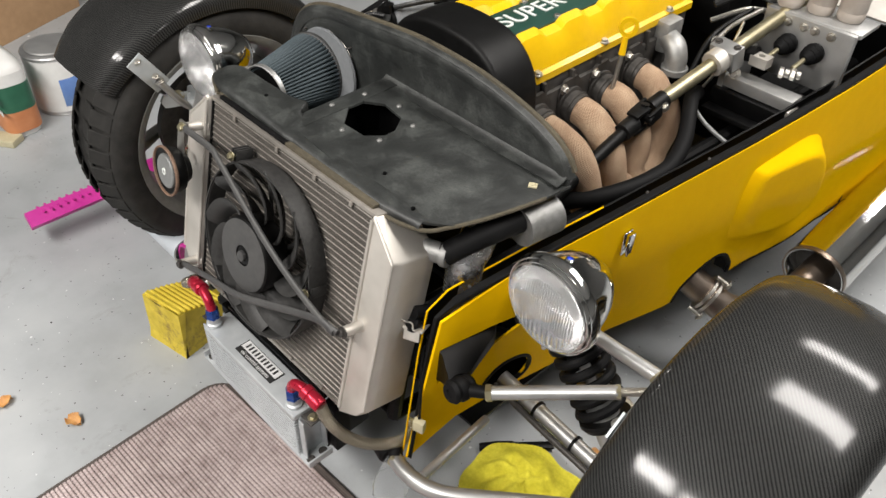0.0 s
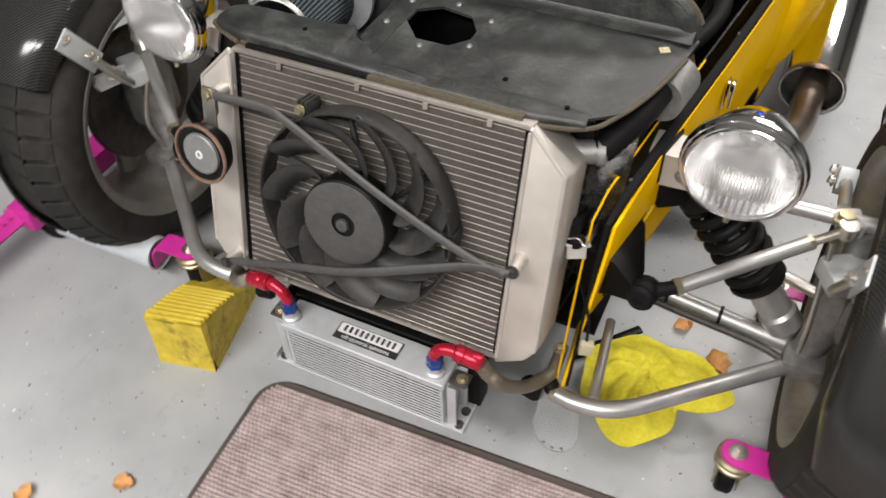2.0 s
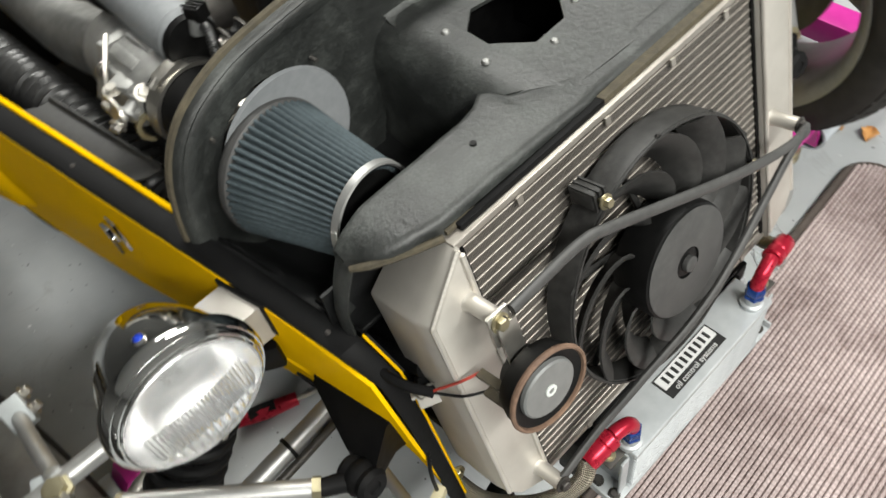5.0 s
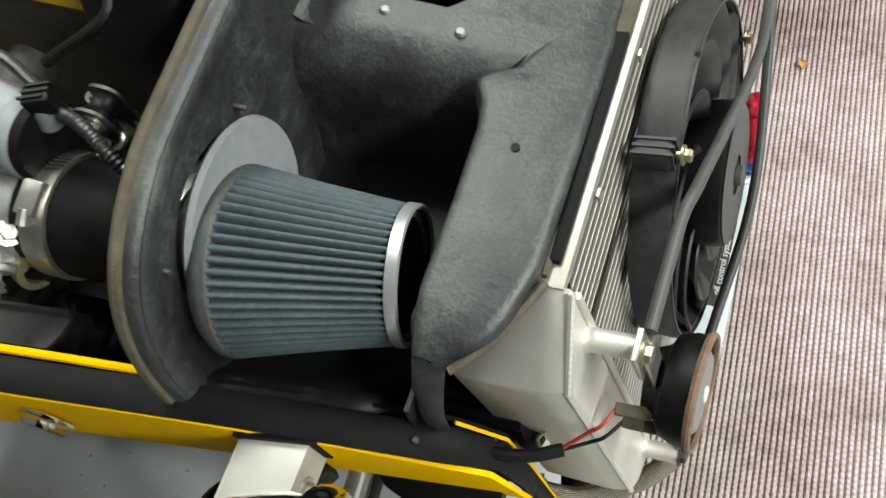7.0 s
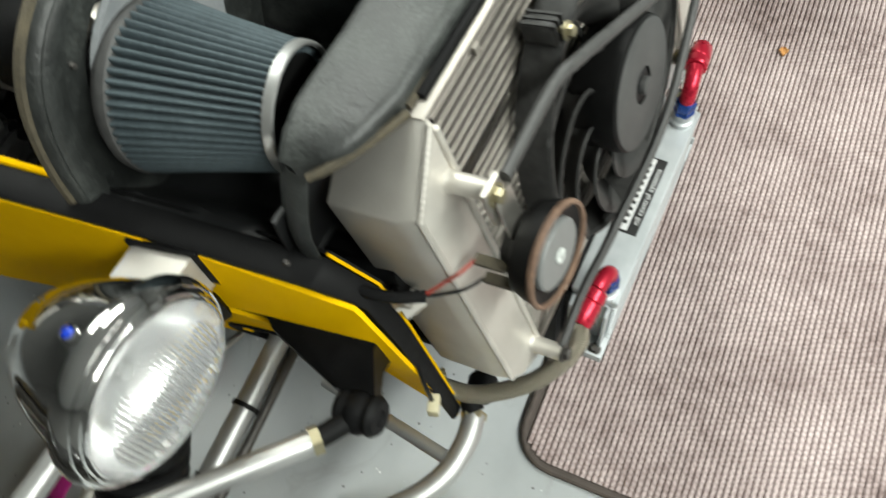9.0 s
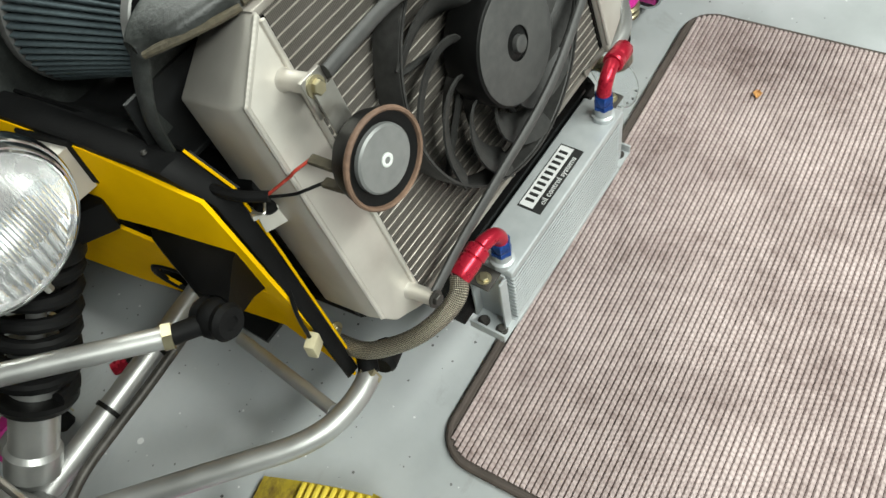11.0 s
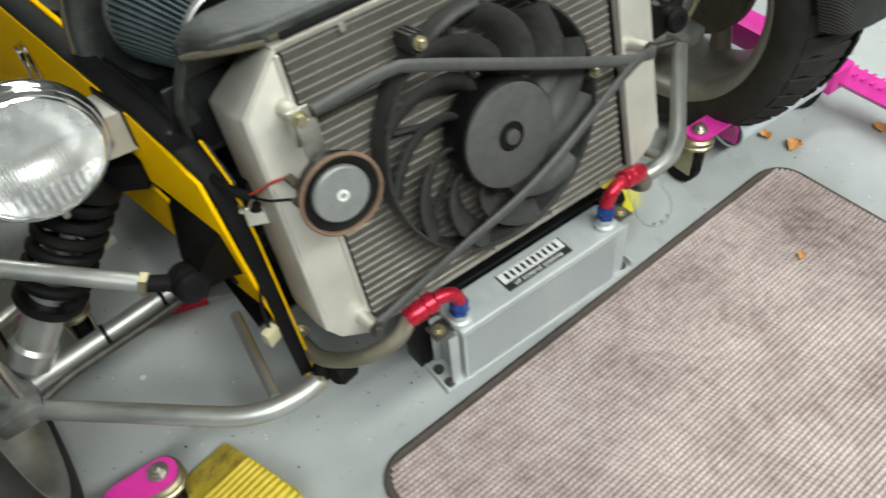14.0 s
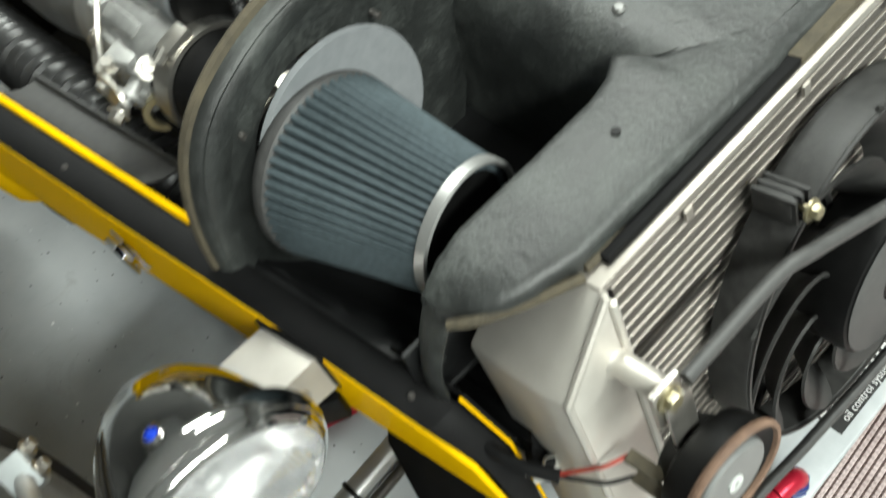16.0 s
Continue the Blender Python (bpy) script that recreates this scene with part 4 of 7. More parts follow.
    tube(bm, [(-0.253, 0.277, ZT - 0.010), (-0.243, 0.2665, ZT - 0.006), (-0.226, 0.2560, ZT - 0.005), (-0.204, 0.2460, ZT - 0.005), (-0.188, 0.2385, ZT - 0.004)], [0.0028, 0.0038, 0.0038, 0.0036, 0.0032], 8)
    part("raw_edge", bm, RAWEDGE, ob, "brown raw-cut fibreglass edge")
    bm = B()
    tube(bm, [(0.0, 0.237, ZT - 0.0125), (0.1, 0.2375, ZT - 0.0115), (0.2, 0.239, ZT - 0.011), (0.262, 0.256, ZT - 0.012), (0.29, 0.285, ZT - 0.006), (0.312, 0.34, ZT - 0.005), (0.331, 0.42, ZT - 0.006)], 0.0030, 8)
    part("raw_edge", bm, RAWEDGE, ob)
    bm = B()
    tube(bm, [(-0.184, 0.2415, ZT - 0.004), (-0.1, 0.2400, ZT - 0.006), (-0.012, 0.2400, ZT - 0.010)], 0.0032, 8)
    part("raw_edge", bm, RAWEDGE, ob)
    # bulkhead: curved outline, dished forward
    line = [(-0.306, 0.535), (-0.307, 0.58), (-0.301, 0.63), (-0.288, 0.672), (-0.268, 0.702), (-0.238, 0.722), (-0.19, 0.736), (-0.10, 0.747), (-0.01, 0.757), (0.05, 0.760), (0.137, 0.757), (0.212, 0.745), (0.272, 0.728), (0.312, 0.705), (0.333, 0.675)]
    edge = smooth_path([(x, 0.0, z) for x, z in line], 5)
    bm = B()
    ext = [(p.x, p.z) for p in edge]
    ring = [(-0.188 + 0.066 * math.cos(a), 0.634 + 0.066 * math.sin(a)) for a in (2 * math.pi * k / 40 for k in range(40))]
    low = [(0.333, 0.664), (0.2, 0.650), (-0.03, 0.650), (-0.06, 0.60), (-0.08, 0.53)]

    def wall(u, v, w):
        return Vector((u, 0.462 - 0.010 * max(0.0, (-0.2 - u) / 0.1) - 0.03 * max(0.0, v - 0.66) + w, v))

    plate(bm, ext + low, [ring], wall, 0.005, grid=0.03)
    part("bulkhead", bm, SHROUD, ob, "upright black fibreglass bulkhead")
    # rim flange round the bulkhead, rolled back
    bm = B()
    rows = []
    for p in edge:
        c = Vector((0.0, 0, 0.55))
        out = (Vector((p.x, 0, p.z)) - c).normalized()
        y = wall(p.x, p.z, 0).y
        b = Vector((p.x, y, p.z))
        rows.append([b + out * -0.020 + Vector((0, 0.0005, 0)), b + out * -0.013 + Vector((0, -0.0015, 0)), b + out * -0.006 + Vector((0, -0.0018, 0)), b + out * 0.000 + Vector((0, 0.0005, 0)), b + out * 0.004 + Vector((0, 0.005, 0)), b + out * 0.005 + Vector((0, 0.012, 0))])
    skin(bm, rows)
    thicken(bm, 0.004)
    part("bulkhead_flange", bm, SHROUD, ob, angle=80)
    bm = B()
    pth = []
    for p in edge[::3]:
        out = (Vector((p.x, 0, p.z)) - Vector((0, 0, 0.55))).normalized()
        pth.append(Vector((p.x, wall(p.x, p.z, 0).y + 0.013, p.z)) + out * 0.004)
    tube(bm, pth, 0.0046, 8, n=3)
    part("bulkhead_edge", bm, RAWEDGE, ob, "brown raw-cut fibreglass edge")
    # fillet between platform and bulkhead
    bm = B()
    skin(bm, [[Vector((x, 0.468 - 0.024 * k[0], ZT - 0.001 + 0.024 * k[1])) for k in ((1, 0), (0.6, 0.06), (0.3, 0.22), (0.1, 0.5), (0.0, 1))] for x in np.linspace(-0.045, 0.33, 24)])
    thicken(bm, 0.002)
    part("fillet", bm, SHROUD, ob)
    # filter bay: floor and inner side; floor and front carry the bay's shade in colour
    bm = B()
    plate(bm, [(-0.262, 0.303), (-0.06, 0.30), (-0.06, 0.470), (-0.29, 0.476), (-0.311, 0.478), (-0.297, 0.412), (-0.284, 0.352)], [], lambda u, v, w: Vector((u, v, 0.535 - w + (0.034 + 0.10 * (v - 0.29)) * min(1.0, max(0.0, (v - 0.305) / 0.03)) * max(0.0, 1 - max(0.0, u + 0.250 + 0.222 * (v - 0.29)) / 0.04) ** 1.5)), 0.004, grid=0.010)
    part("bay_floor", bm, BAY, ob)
    bm = B()
    rows = []
    for y in np.linspace(0.270, 0.470, 10):
        rows.append([Vector((-0.012, y, ZT + 0.0042)), Vector((-0.032, y, ZT + 0.0042)), Vector((-0.047, y, ZT + 0.0008)), Vector((-0.058, y, ZT - 0.008)), Vector((-0.065, y, ZT - 0.021)), Vector((-0.069, y, ZT - 0.044)), Vector((-0.070, y, 0.53))])
    skin(bm, rows)
    thicken(bm, 0.003)
    part("bay_side", bm, SHROUD, ob, angle=70)
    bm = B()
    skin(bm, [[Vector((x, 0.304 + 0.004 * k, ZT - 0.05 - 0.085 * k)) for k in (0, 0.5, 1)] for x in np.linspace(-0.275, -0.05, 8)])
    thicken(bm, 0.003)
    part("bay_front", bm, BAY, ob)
    # black box added under the cut-out so that the opening looks dark
    bm = B()
    box(bm, (0.035, 0.365, 0.598), (0.125, 0.130, 0.003))
    for dx in (-0.061, 0.061):
        box(bm, (0.035 + dx, 0.365, 0.630), (0.003, 0.130, 0.062))
    for dy in (-0.064, 0.064):
        box(bm, (0.035, 0.365 + dy, 0.630), (0.119, 0.003, 0.062))
    part("cutout_darkener", bm, PAINTBLACK, ob, "black box added to darken the cut-out")
    # screw ends in the bulkhead round the filter
    for x, z in ((-0.133, 0.690), (-0.250, 0.684)):
        bm = B()
        tube(bm, [Vector((x, 0.466, z)), Vector((x, 0.452, z))], 0.0017, 10, smooth=False, ripple=0.0005, pitch=0.0014)
        part("screw", bm, DARKSTEEL, ob, "dull steel screw end")
    # rivets round the cut-out
    for x, y in ((-0.031, 0.342), (-0.024, 0.400), (0.034, 0.420), (0.088, 0.400), (0.085, 0.338), (0.029, 0.314)):
        bm = B()
        lathe(bm, [(0, 0.003), (0.0028, 0.0026), (0.0042, 0.001), (0.0045, 0.0), (0, 0)], (x, y, ZT + rise(x)), (0, 0, 1), 12)
        part("rivet", bm, ALU_DULL, ob)
    bm = B()
    box(bm, (0.303, 0.425, ZT - 0.002), (0.012, 0.010, 0.002), pose(0, 0, 0, 0, 0, 30).to_3x3())
    lathe(bm, [(0, 0.003), (0.003, 0.002), (0.0035, 0), (0, 0)], (0.303, 0.425, ZT - 0.001), (0, 0, 1), 12)
    part("clip", bm, BEIGE, ob)
    # holes are solid black discs, their dark insides put in as colour
    for x, y in ((-0.112, 0.279), (0.152, 0.291), (0.235, 0.268)):
        bm = B()
        lathe(bm, [(0, 0.0010), (0.0030, 0.0010), (0.0030, -0.002), (0, -0.002)], (x, y, ZT + 0.001 + rise(x)), (0, 0, 1), 10)
        part("drilled_hole", bm, PAINTBLACK, ob)
    return ob


airbox()

# cone air filter lying in the bay
FA, FB = Vector((-0.212, 0.4435, 0.625)), Vector((-0.193, 0.327, 0.632))


def air_filter():
    ax = (FB - FA).normalized()
    ln = (FB - FA).length
    bm = B()
    n = 54
    s = ax.cross(Vector((0, 0, 1))).normalized()
    o = ax.cross(s)
    rows = []
    for h, r in ((0.0, 0.059), (0.004, 0.0635), (0.010, 0.065), (ln * 0.5, 0.0555), (ln - 0.006, 0.0465), (ln, 0.045)):
        line = []
        for k in range(n * 6):
            a = 2 * math.pi * k / (n * 6)
            deep = (0, 0.06, 0.45, 1.0, 0.45, 0.06)[k % 6] * 0.0072 * (0.35 if h == 0.0 else 1)
            line.append(FA + ax * h + (r - deep) * (math.cos(a) * s + math.sin(a) * o))
        rows.append(line)
    skin(bm, rows, close=True)
    f = part("air_filter", bm, PLEAT, car, "blue-grey pleated cone air filter with a metal end ring", angle=60)
    bm = B()
    lathe(bm, [(0, -0.008), (0.052, -0.008), (0.061, -0.006), (0.0650, -0.001), (0.0662, 0.004), (0.0655, 0.008), (0.0635, 0.0095), (0.05, 0.0095)], FA, ax, 48)
    part("base_ring", bm, DUSTY, f, "dark grey rubber base band")
    bm = B()
    lathe(bm, [(0.0455, ln - 0.004), (0.0472, ln - 0.003), (0.0468, ln + 0.004), (0.0450, ln + 0.005), (0.043, ln + 0.003)], FA, ax, 48)
    part("end_ring", bm, SATIN, f, "bright metal end ring")
    bm = B()
    lathe(bm, [(0.0435, ln + 0.001), (0.041, ln - 0.002), (0.02, ln - 0.006), (0, ln - 0.006)], FA, ax, 48)
    part("end_cap", bm, BLACK, f)
    # pale trumpet disc behind, and the rubber neck through the bulkhead
    bm = B()
    lathe(bm, [(0.030, 0.000), (0.055, -0.002), (0.069, -0.001), (0.0725, 0.003), (0.071, 0.007), (0.056, 0.006), (0.030, 0.006)], Vector((-0.187, 0.4525, 0.633)), Vector((0.06, -1.0, 0.04)).normalized(), 56, closed=True)
    part("backing_disc", bm, FILTCAP, f, "smooth pale grey disc")
    return f


air_filter()
bm = B()
tube(bm, [(-0.203, 0.452, 0.630), (-0.208, 0.48, 0.630), (-0.215, 0.595, 0.628)], 0.043, 32)
duct = part("intake_hose", bm, RUBBER, car, "black rubber intake hose")
for y, w in ((0.478, 0.005), (0.574, 0.0095)):
    at = Vector((-0.2075 - 0.07 * (y - 0.478), y, 0.6295))
    bm = B()
    lathe(bm, [(0.0425, -w), (0.0460, -w), (0.0460, w), (0.0425, w)], at, (-0.06, 1, -0.02), 40, closed=True)
    box(bm, at + Vector((-0.012, 0, 0.0465)), (0.024, w * 1.6, 0.009), Matrix.Rotation(0.26, 3, "Y").inverted(), bevel=0.0015)
    tube(bm, [at + Vector((-0.030, 0, 0.041)), at + Vector((-0.020, 0, 0.0465))], 0.0045, 10, smooth=False)
    clamp = part("hose_clamp", bm, STEEL, duct, "stainless worm-drive clamp")
    if w > 0.006:
        # slots are black boxes on the band, their depth shown by colour alone
        bm = B()
        for k in range(14):
            a = 0.2 + 0.085 * k
            box(bm, at + Vector((0.0461 * math.cos(a), 0, 0.0461 * math.sin(a))), (0.0008, w * 1.1, 0.0016), Matrix.Rotation(-a, 3, "Y") @ Matrix.Rotation(0.25, 3, "X"))
        part("slot", bm, INKBLACK, clamp)

# ---- body sides ----
def side_x(y):
    """Half width of the outer skin, from the middle line."""
    return float(np.interp(y, (0.18, 0.25, 0.43, 0.58, 0.90, 1.08, 1.4, 1.9, 2.6), (0.284, 0.302, 0.332, 0.359, 0.413, 0.436, 0.465, 0.49, 0.50)))


def side_top(y, s=1):
    return (0.0 if s > 0 else float(np.interp(y, (0.25, 0.5), (0.010, 0.017)))) + float(np.interp(y, (0.2, 0.25, 0.285, 0.55, 0.95, 1.4, 2.6), (0.50, 0.536, 0.556, 0.580, 0.618, 0.655, 0.70)))


def smooth_loop(loop):
    p = smooth_path([(u, v, 0) for u, v in loop[-2:] + loop + loop[:3]], 4)
    return [(q.x, q.y) for q in p[8:-8]]


def side_tuck(y, z):
    """How far the skin leans in below the waist, with a crease low down towards the rear."""
    lean = 0.22 * max(0.0, 0.47 - z) * float(np.interp(y, (0.2, 0.3, 0.7, 1.1), (0.25, 1.0, 0.8, 0.4)))
    return lean + 0.04 * max(0.0, (0.24 - z) / 0.1) ** 2 + 0.07 * max(0.0, 0.43 - z) * float(np.interp(y, (1.0, 1.25), (0.0, 1.0)))


def body_side(s):
    front = [(0.247, 0.535), (0.232, 0.44), (0.205, 0.237)]
    ys = np.linspace(0.25, 2.6, 24)
    low = [(2.6, 0.260), (2.0, 0.250), (1.4, 0.230), (1.27, 0.228), (1.15, 0.240), (1.02, 0.262), (0.955, 0.263)]
    # over the exhaust pipe the lower edge of the right side arches up
    arch = [(0.938, 0.262), (0.934, 0.286), (0.918, 0.309), (0.902, 0.328), (0.885, 0.339), (0.868, 0.343), (0.850, 0.338), (0.830, 0.324), (0.812, 0.304), (0.801, 0.280), (0.797, 0.250)] if s > 0 else []
    outline = [(y, side_top(y, s)) for y in ys] + low + arch + [(0.775, 0.246), (0.717, 0.252), (0.635, 0.264), (0.52, 0.238), (0.40, 0.235), (0.33, 0.215)] + front[::-1]
    arm = [(0.246, 0.480), (0.34, 0.478), (0.415, 0.470), (0.40, 0.445), (0.35, 0.420), (0.315, 0.395), (0.250, 0.395)]
    leg = [(0.365, 0.285), (0.378, 0.325), (0.405, 0.338), (0.44, 0.325), (0.458, 0.29), (0.445, 0.255), (0.39, 0.25)]
    holes = [arm, leg]
    bm = B()

    def place(u, v, w):
        return Vector((mirror_x(side_x(u) - w - side_tuck(u, v), s), u, v))

    plate(bm, outline, holes, place, 0.004, grid=0.035)
    ob = part("body_side", bm, YELLOW, car, "glossy yellow fibreglass body side")
    for k, loop in enumerate(holes[1:]):
        bm = B()
        tube(bm, [place(u, v, 0.001) for u, v in smooth_loop(loop)], 0.0042, 8, smooth=False)
        part("hole_trim", bm, RUBBER, ob, "black rubber trim round the opening")
    # black tube draws the dark line along the lower edge; the arch has rubber trim
    bm = B()
    tube(bm, [place(u, v, 0.004) for u, v in low], 0.0055, 8)
    if arch:
        tube(bm, [place(u, v, 0.002) for u, v in arch], 0.0042, 8)
        skin(bm, [[place(u, v, w) for w in (0.003, 0.016, 0.030)] for u, v in arch])
    part("lower_strip", bm, RUBBER, ob, "black strip along the lower edge")
    # black edge trim along the top and down the front, with a thin yellow inner lip
    def rail(off, lift):
        pts = [(mirror_x(side_x(0.205) - off * 0.9, s), 0.205 + 0.002, 0.237 + lift), (mirror_x(side_x(0.235) - off, s), 0.234, 0.45 + lift), (mirror_x(side_x(0.247) - off, s), 0.247, 0.53 + lift)]
        return pts + [(mirror_x(side_x(y) - off, s), y, side_top(y, s) + lift) for y in np.linspace(0.28, 2.6, 18)]

    bm = B()
    rows = []
    for a, b in zip([(mirror_x(abs(p[0] - CX) - 0.008 * k, s), p[1], p[2]) for p, k in zip(rail(0.001, 0.004), (1, 1, 0.7) + (0.0,) * 40)], rail(0.026 if s < 0 else 0.014, 0.003)):
        a, b = Vector(a), Vector(b)
        up = Vector((0, -0.002, 0.003))
        rows.append([a - up * 1.2, a + up, a.lerp(b, 0.15) + up * 1.5, a.lerp(b, 0.85) + up * 1.5, b + up, b - up * 1.5])
    skin(bm, rows)
    thicken(bm, 0.002)
    part("edge_trim", bm, RUBBER, ob, "black edge trim")
    bm = B()
    tube(bm, [Vector(p) + Vector((0, 0, 0.001)) for p in rail(0.029, 0.004)[: 6 if s > 0 else 4]], 0.0015, 6, smooth=False)
    part("inner_lip", bm, YELLOW, ob)
    if s < 0:
        bm = B()
        tube(bm, [Vector(p) + Vector((0.001, 0, 0.001)) for p in [(mirror_x(side_x(0.49) - 0.029, s), 0.49, side_top(0.49, s) + 0.002)] + rail(0.030, 0.003)[5:]], 0.0032, 8, smooth=False)
        part("inner_lip", bm, YELLOW, ob)
        bm = B()
        skin(bm, [[Vector((mirror_x(side_x(y) - 0.037, s), y, side_top(y, s) - 0.003)), Vector((mirror_x(side_x(y) - 0.050, s), y, side_top(y, s) - 0.010)), Vector((mirror_x(side_x(y) - 0.064, s), y, side_top(y, s) - 0.012)), Vector((mirror_x(side_x(y) - 0.066, s), y, side_top(y, s) - 0.006))] for y in np.linspace(0.57, 0.74, 10)])
        thicken(bm, 0.003)
        part("inner_ledge", bm, FANBLACK, ob, "dull metal ledge inside the body side")
    bm = B()
    rows = [[Vector(a), Vector(a) + Vector((-s * 0.02, 0, -0.12))] for a in rail(0.031, 0.0)[2:]]
    skin(bm, rows)
    thicken(bm, 0.003)
    part("inner_panel", bm, PAINTBLACK, ob, "black inner panel")
    # bonnet catch
    y = 0.578
    at = Vector((mirror_x(side_x(y) + 0.002, s), y, 0.522 if s > 0 else 0.540))
    bm = B()
    box(bm, at + Vector((0, 0, 0.004)), (0.004, 0.020, 0.044), bevel=0.0015)
    box(bm, at + Vector((s * 0.006, 0, 0.012)), (0.008, 0.015, 0.024), bevel=0.002)
    tube(bm, [at + Vector((s * 0.008, -0.006, 0.010)), at + Vector((s * 0.008, -0.005, -0.016)), at + Vector((s * 0.007, 0.005, -0.016)), at + Vector((s * 0.008, 0.006, 0.010))], 0.0022, 8, smooth=False)
    part("bonnet_catch", bm, CHROME, ob, "chromed over-centre catch")
    for y in (0.30, 0.62, 0.75):
        bm = B()
        lathe(bm, [(0, 0.0025), (0.002, 0.002), (0.0028, 0), (0, 0)], (mirror_x(side_x(y) - 0.012, s), y, side_top(y, s) + 0.008), (0, 0, 1), 10)
        part("trim_screw", bm, DARKSTEEL, ob)
    if s < 0:
        bm = B()
        lathe(bm, [(0.004, -0.004), (0.009, -0.004), (0.010, 0.0), (0.009, 0.004), (0.004, 0.004)], (-0.305, 0.506, 0.577), (0.4, -0.6, 0.5), 20, closed=True)
        box(bm, (-0.305, 0.510, 0.571), (0.016, 0.014, 0.010), bevel=0.002)
        part("pipe_clip", bm, STEEL, ob, "dull steel pipe clip")
    return ob


right_side = body_side(1)
left_side = body_side(-1)
# moulded scoop on the body side: a rounded tongue, sharp in front, that swells towards its upper rear end
SCOOP = [(0.873, 0.387), (0.852, 0.471), (0.860, 0.538), (0.880, 0.553), (0.940, 0.562), (1.005, 0.566), (1.046, 0.550), (1.077, 0.508), (1.105, 0.450), (1.130, 0.390), (1.115, 0.343), (1.050, 0.325), (0.953, 0.352)]
for s, par in ((1, right_side), (-1, left_side)):
    bm = B()
    rim = smooth_loop(SCOOP)
    rows = []
    for i in range(17):
        q = 1.0 - i / 16.0 * 0.995
        row = []
        for u, v in rim:
            y, z = 0.995 + (u - 0.995) * q, 0.452 + (v - 0.452) * q
            e = min(1.0, (1.0 - q) / float(np.interp(u, (0.86, 0.95, 1.10), (0.10, 0.20, 0.42))))
            e = e * e * (3 - 2 * e)
            swell = 0.008 + 0.024 * max(0.0, min(1.0, ((y - 0.87) * 0.8 + (z - 0.36) * 0.5) / 0.25))
            row.append(Vector((mirror_x(side_x(y) - side_tuck(y, z) + (-0.001 if i == 0 else 0.0012) + swell * e, s), y, z)))
        rows.append(row)
    skin(bm, rows, close=True)
    part("scoop", bm, YELLOW, par, "moulded yellow side scoop", angle=60)

# chassis tubes and bay, with an unseen floor pan added to block floor light
bm = B()
box(bm, (CX, 1.05, 0.19), (0.56, 1.4, 0.006))
chassis = part("chassis", bm, PAINTBLACK, car, "black painted tubular steel chassis")
for a, b in (((0.205, 0.24, 0.25), (0.33, 1.6, 0.20)), ((0.235, 0.25, 0.50), (0.37, 1.6, 0.56)), ((0.205, 0.24, 0.25), (0.235, 0.25, 0.50)), ((0.255, 0.55, 0.23), (0.29, 0.55, 0.53)), ((0.235, 0.25, 0.50), (0.255, 0.55, 0.23)), ((0.30, 1.0, 0.22), (0.34, 1.0, 0.56))):
    for s in (-1, 1):
        bm = B()
        tube(bm, [(mirror_x(a[0], s), a[1], a[2]), (mirror_x(b[0], s), b[1], b[2])], 0.0125, 10, smooth=False)
        part("tube", bm, PAINTBLACK, chassis)
for y, z in ((0.245, 0.25), (0.27, 0.33), (0.55, 0.23), (1.0, 0.22)):
    bm = B()
    tube(bm, [(mirror_x(0.205 if y < 0.4 else 0.265, -1), y, z), (mirror_x(0.205 if y < 0.4 else 0.265, 1), y, z)], 0.0125, 10, smooth=False)
    part("cross_tube", bm, PAINTBLACK, chassis)
# foot of the nose: rubber bobbins at the lower front corners
for s in (-1, 1):
    bm = B()
    tube(bm, [(mirror_x(0.250, s), 0.206, 0.250), (mirror_x(0.266, s), 0.19, 0.243)], 0.0115, 16, smooth=False)
    lathe(bm, [(0, -0.016), (0.012, -0.016), (0.0165, -0.010), (0.0165, 0.010), (0.012, 0.016), (0, 0.016)], (mirror_x(0.232, s), 0.198, 0.219), (s, -0.3, 0.2), 22)
    part("lower_bush", bm, RUBBER, chassis)
    bm = B()
    bolt(bm, (mirror_x(0.257, s), 0.232, 0.288), (s * 0.3, -1, 0.2), 0.0065, 0.007)
    part("frame_bolt", bm, GOLD, chassis)


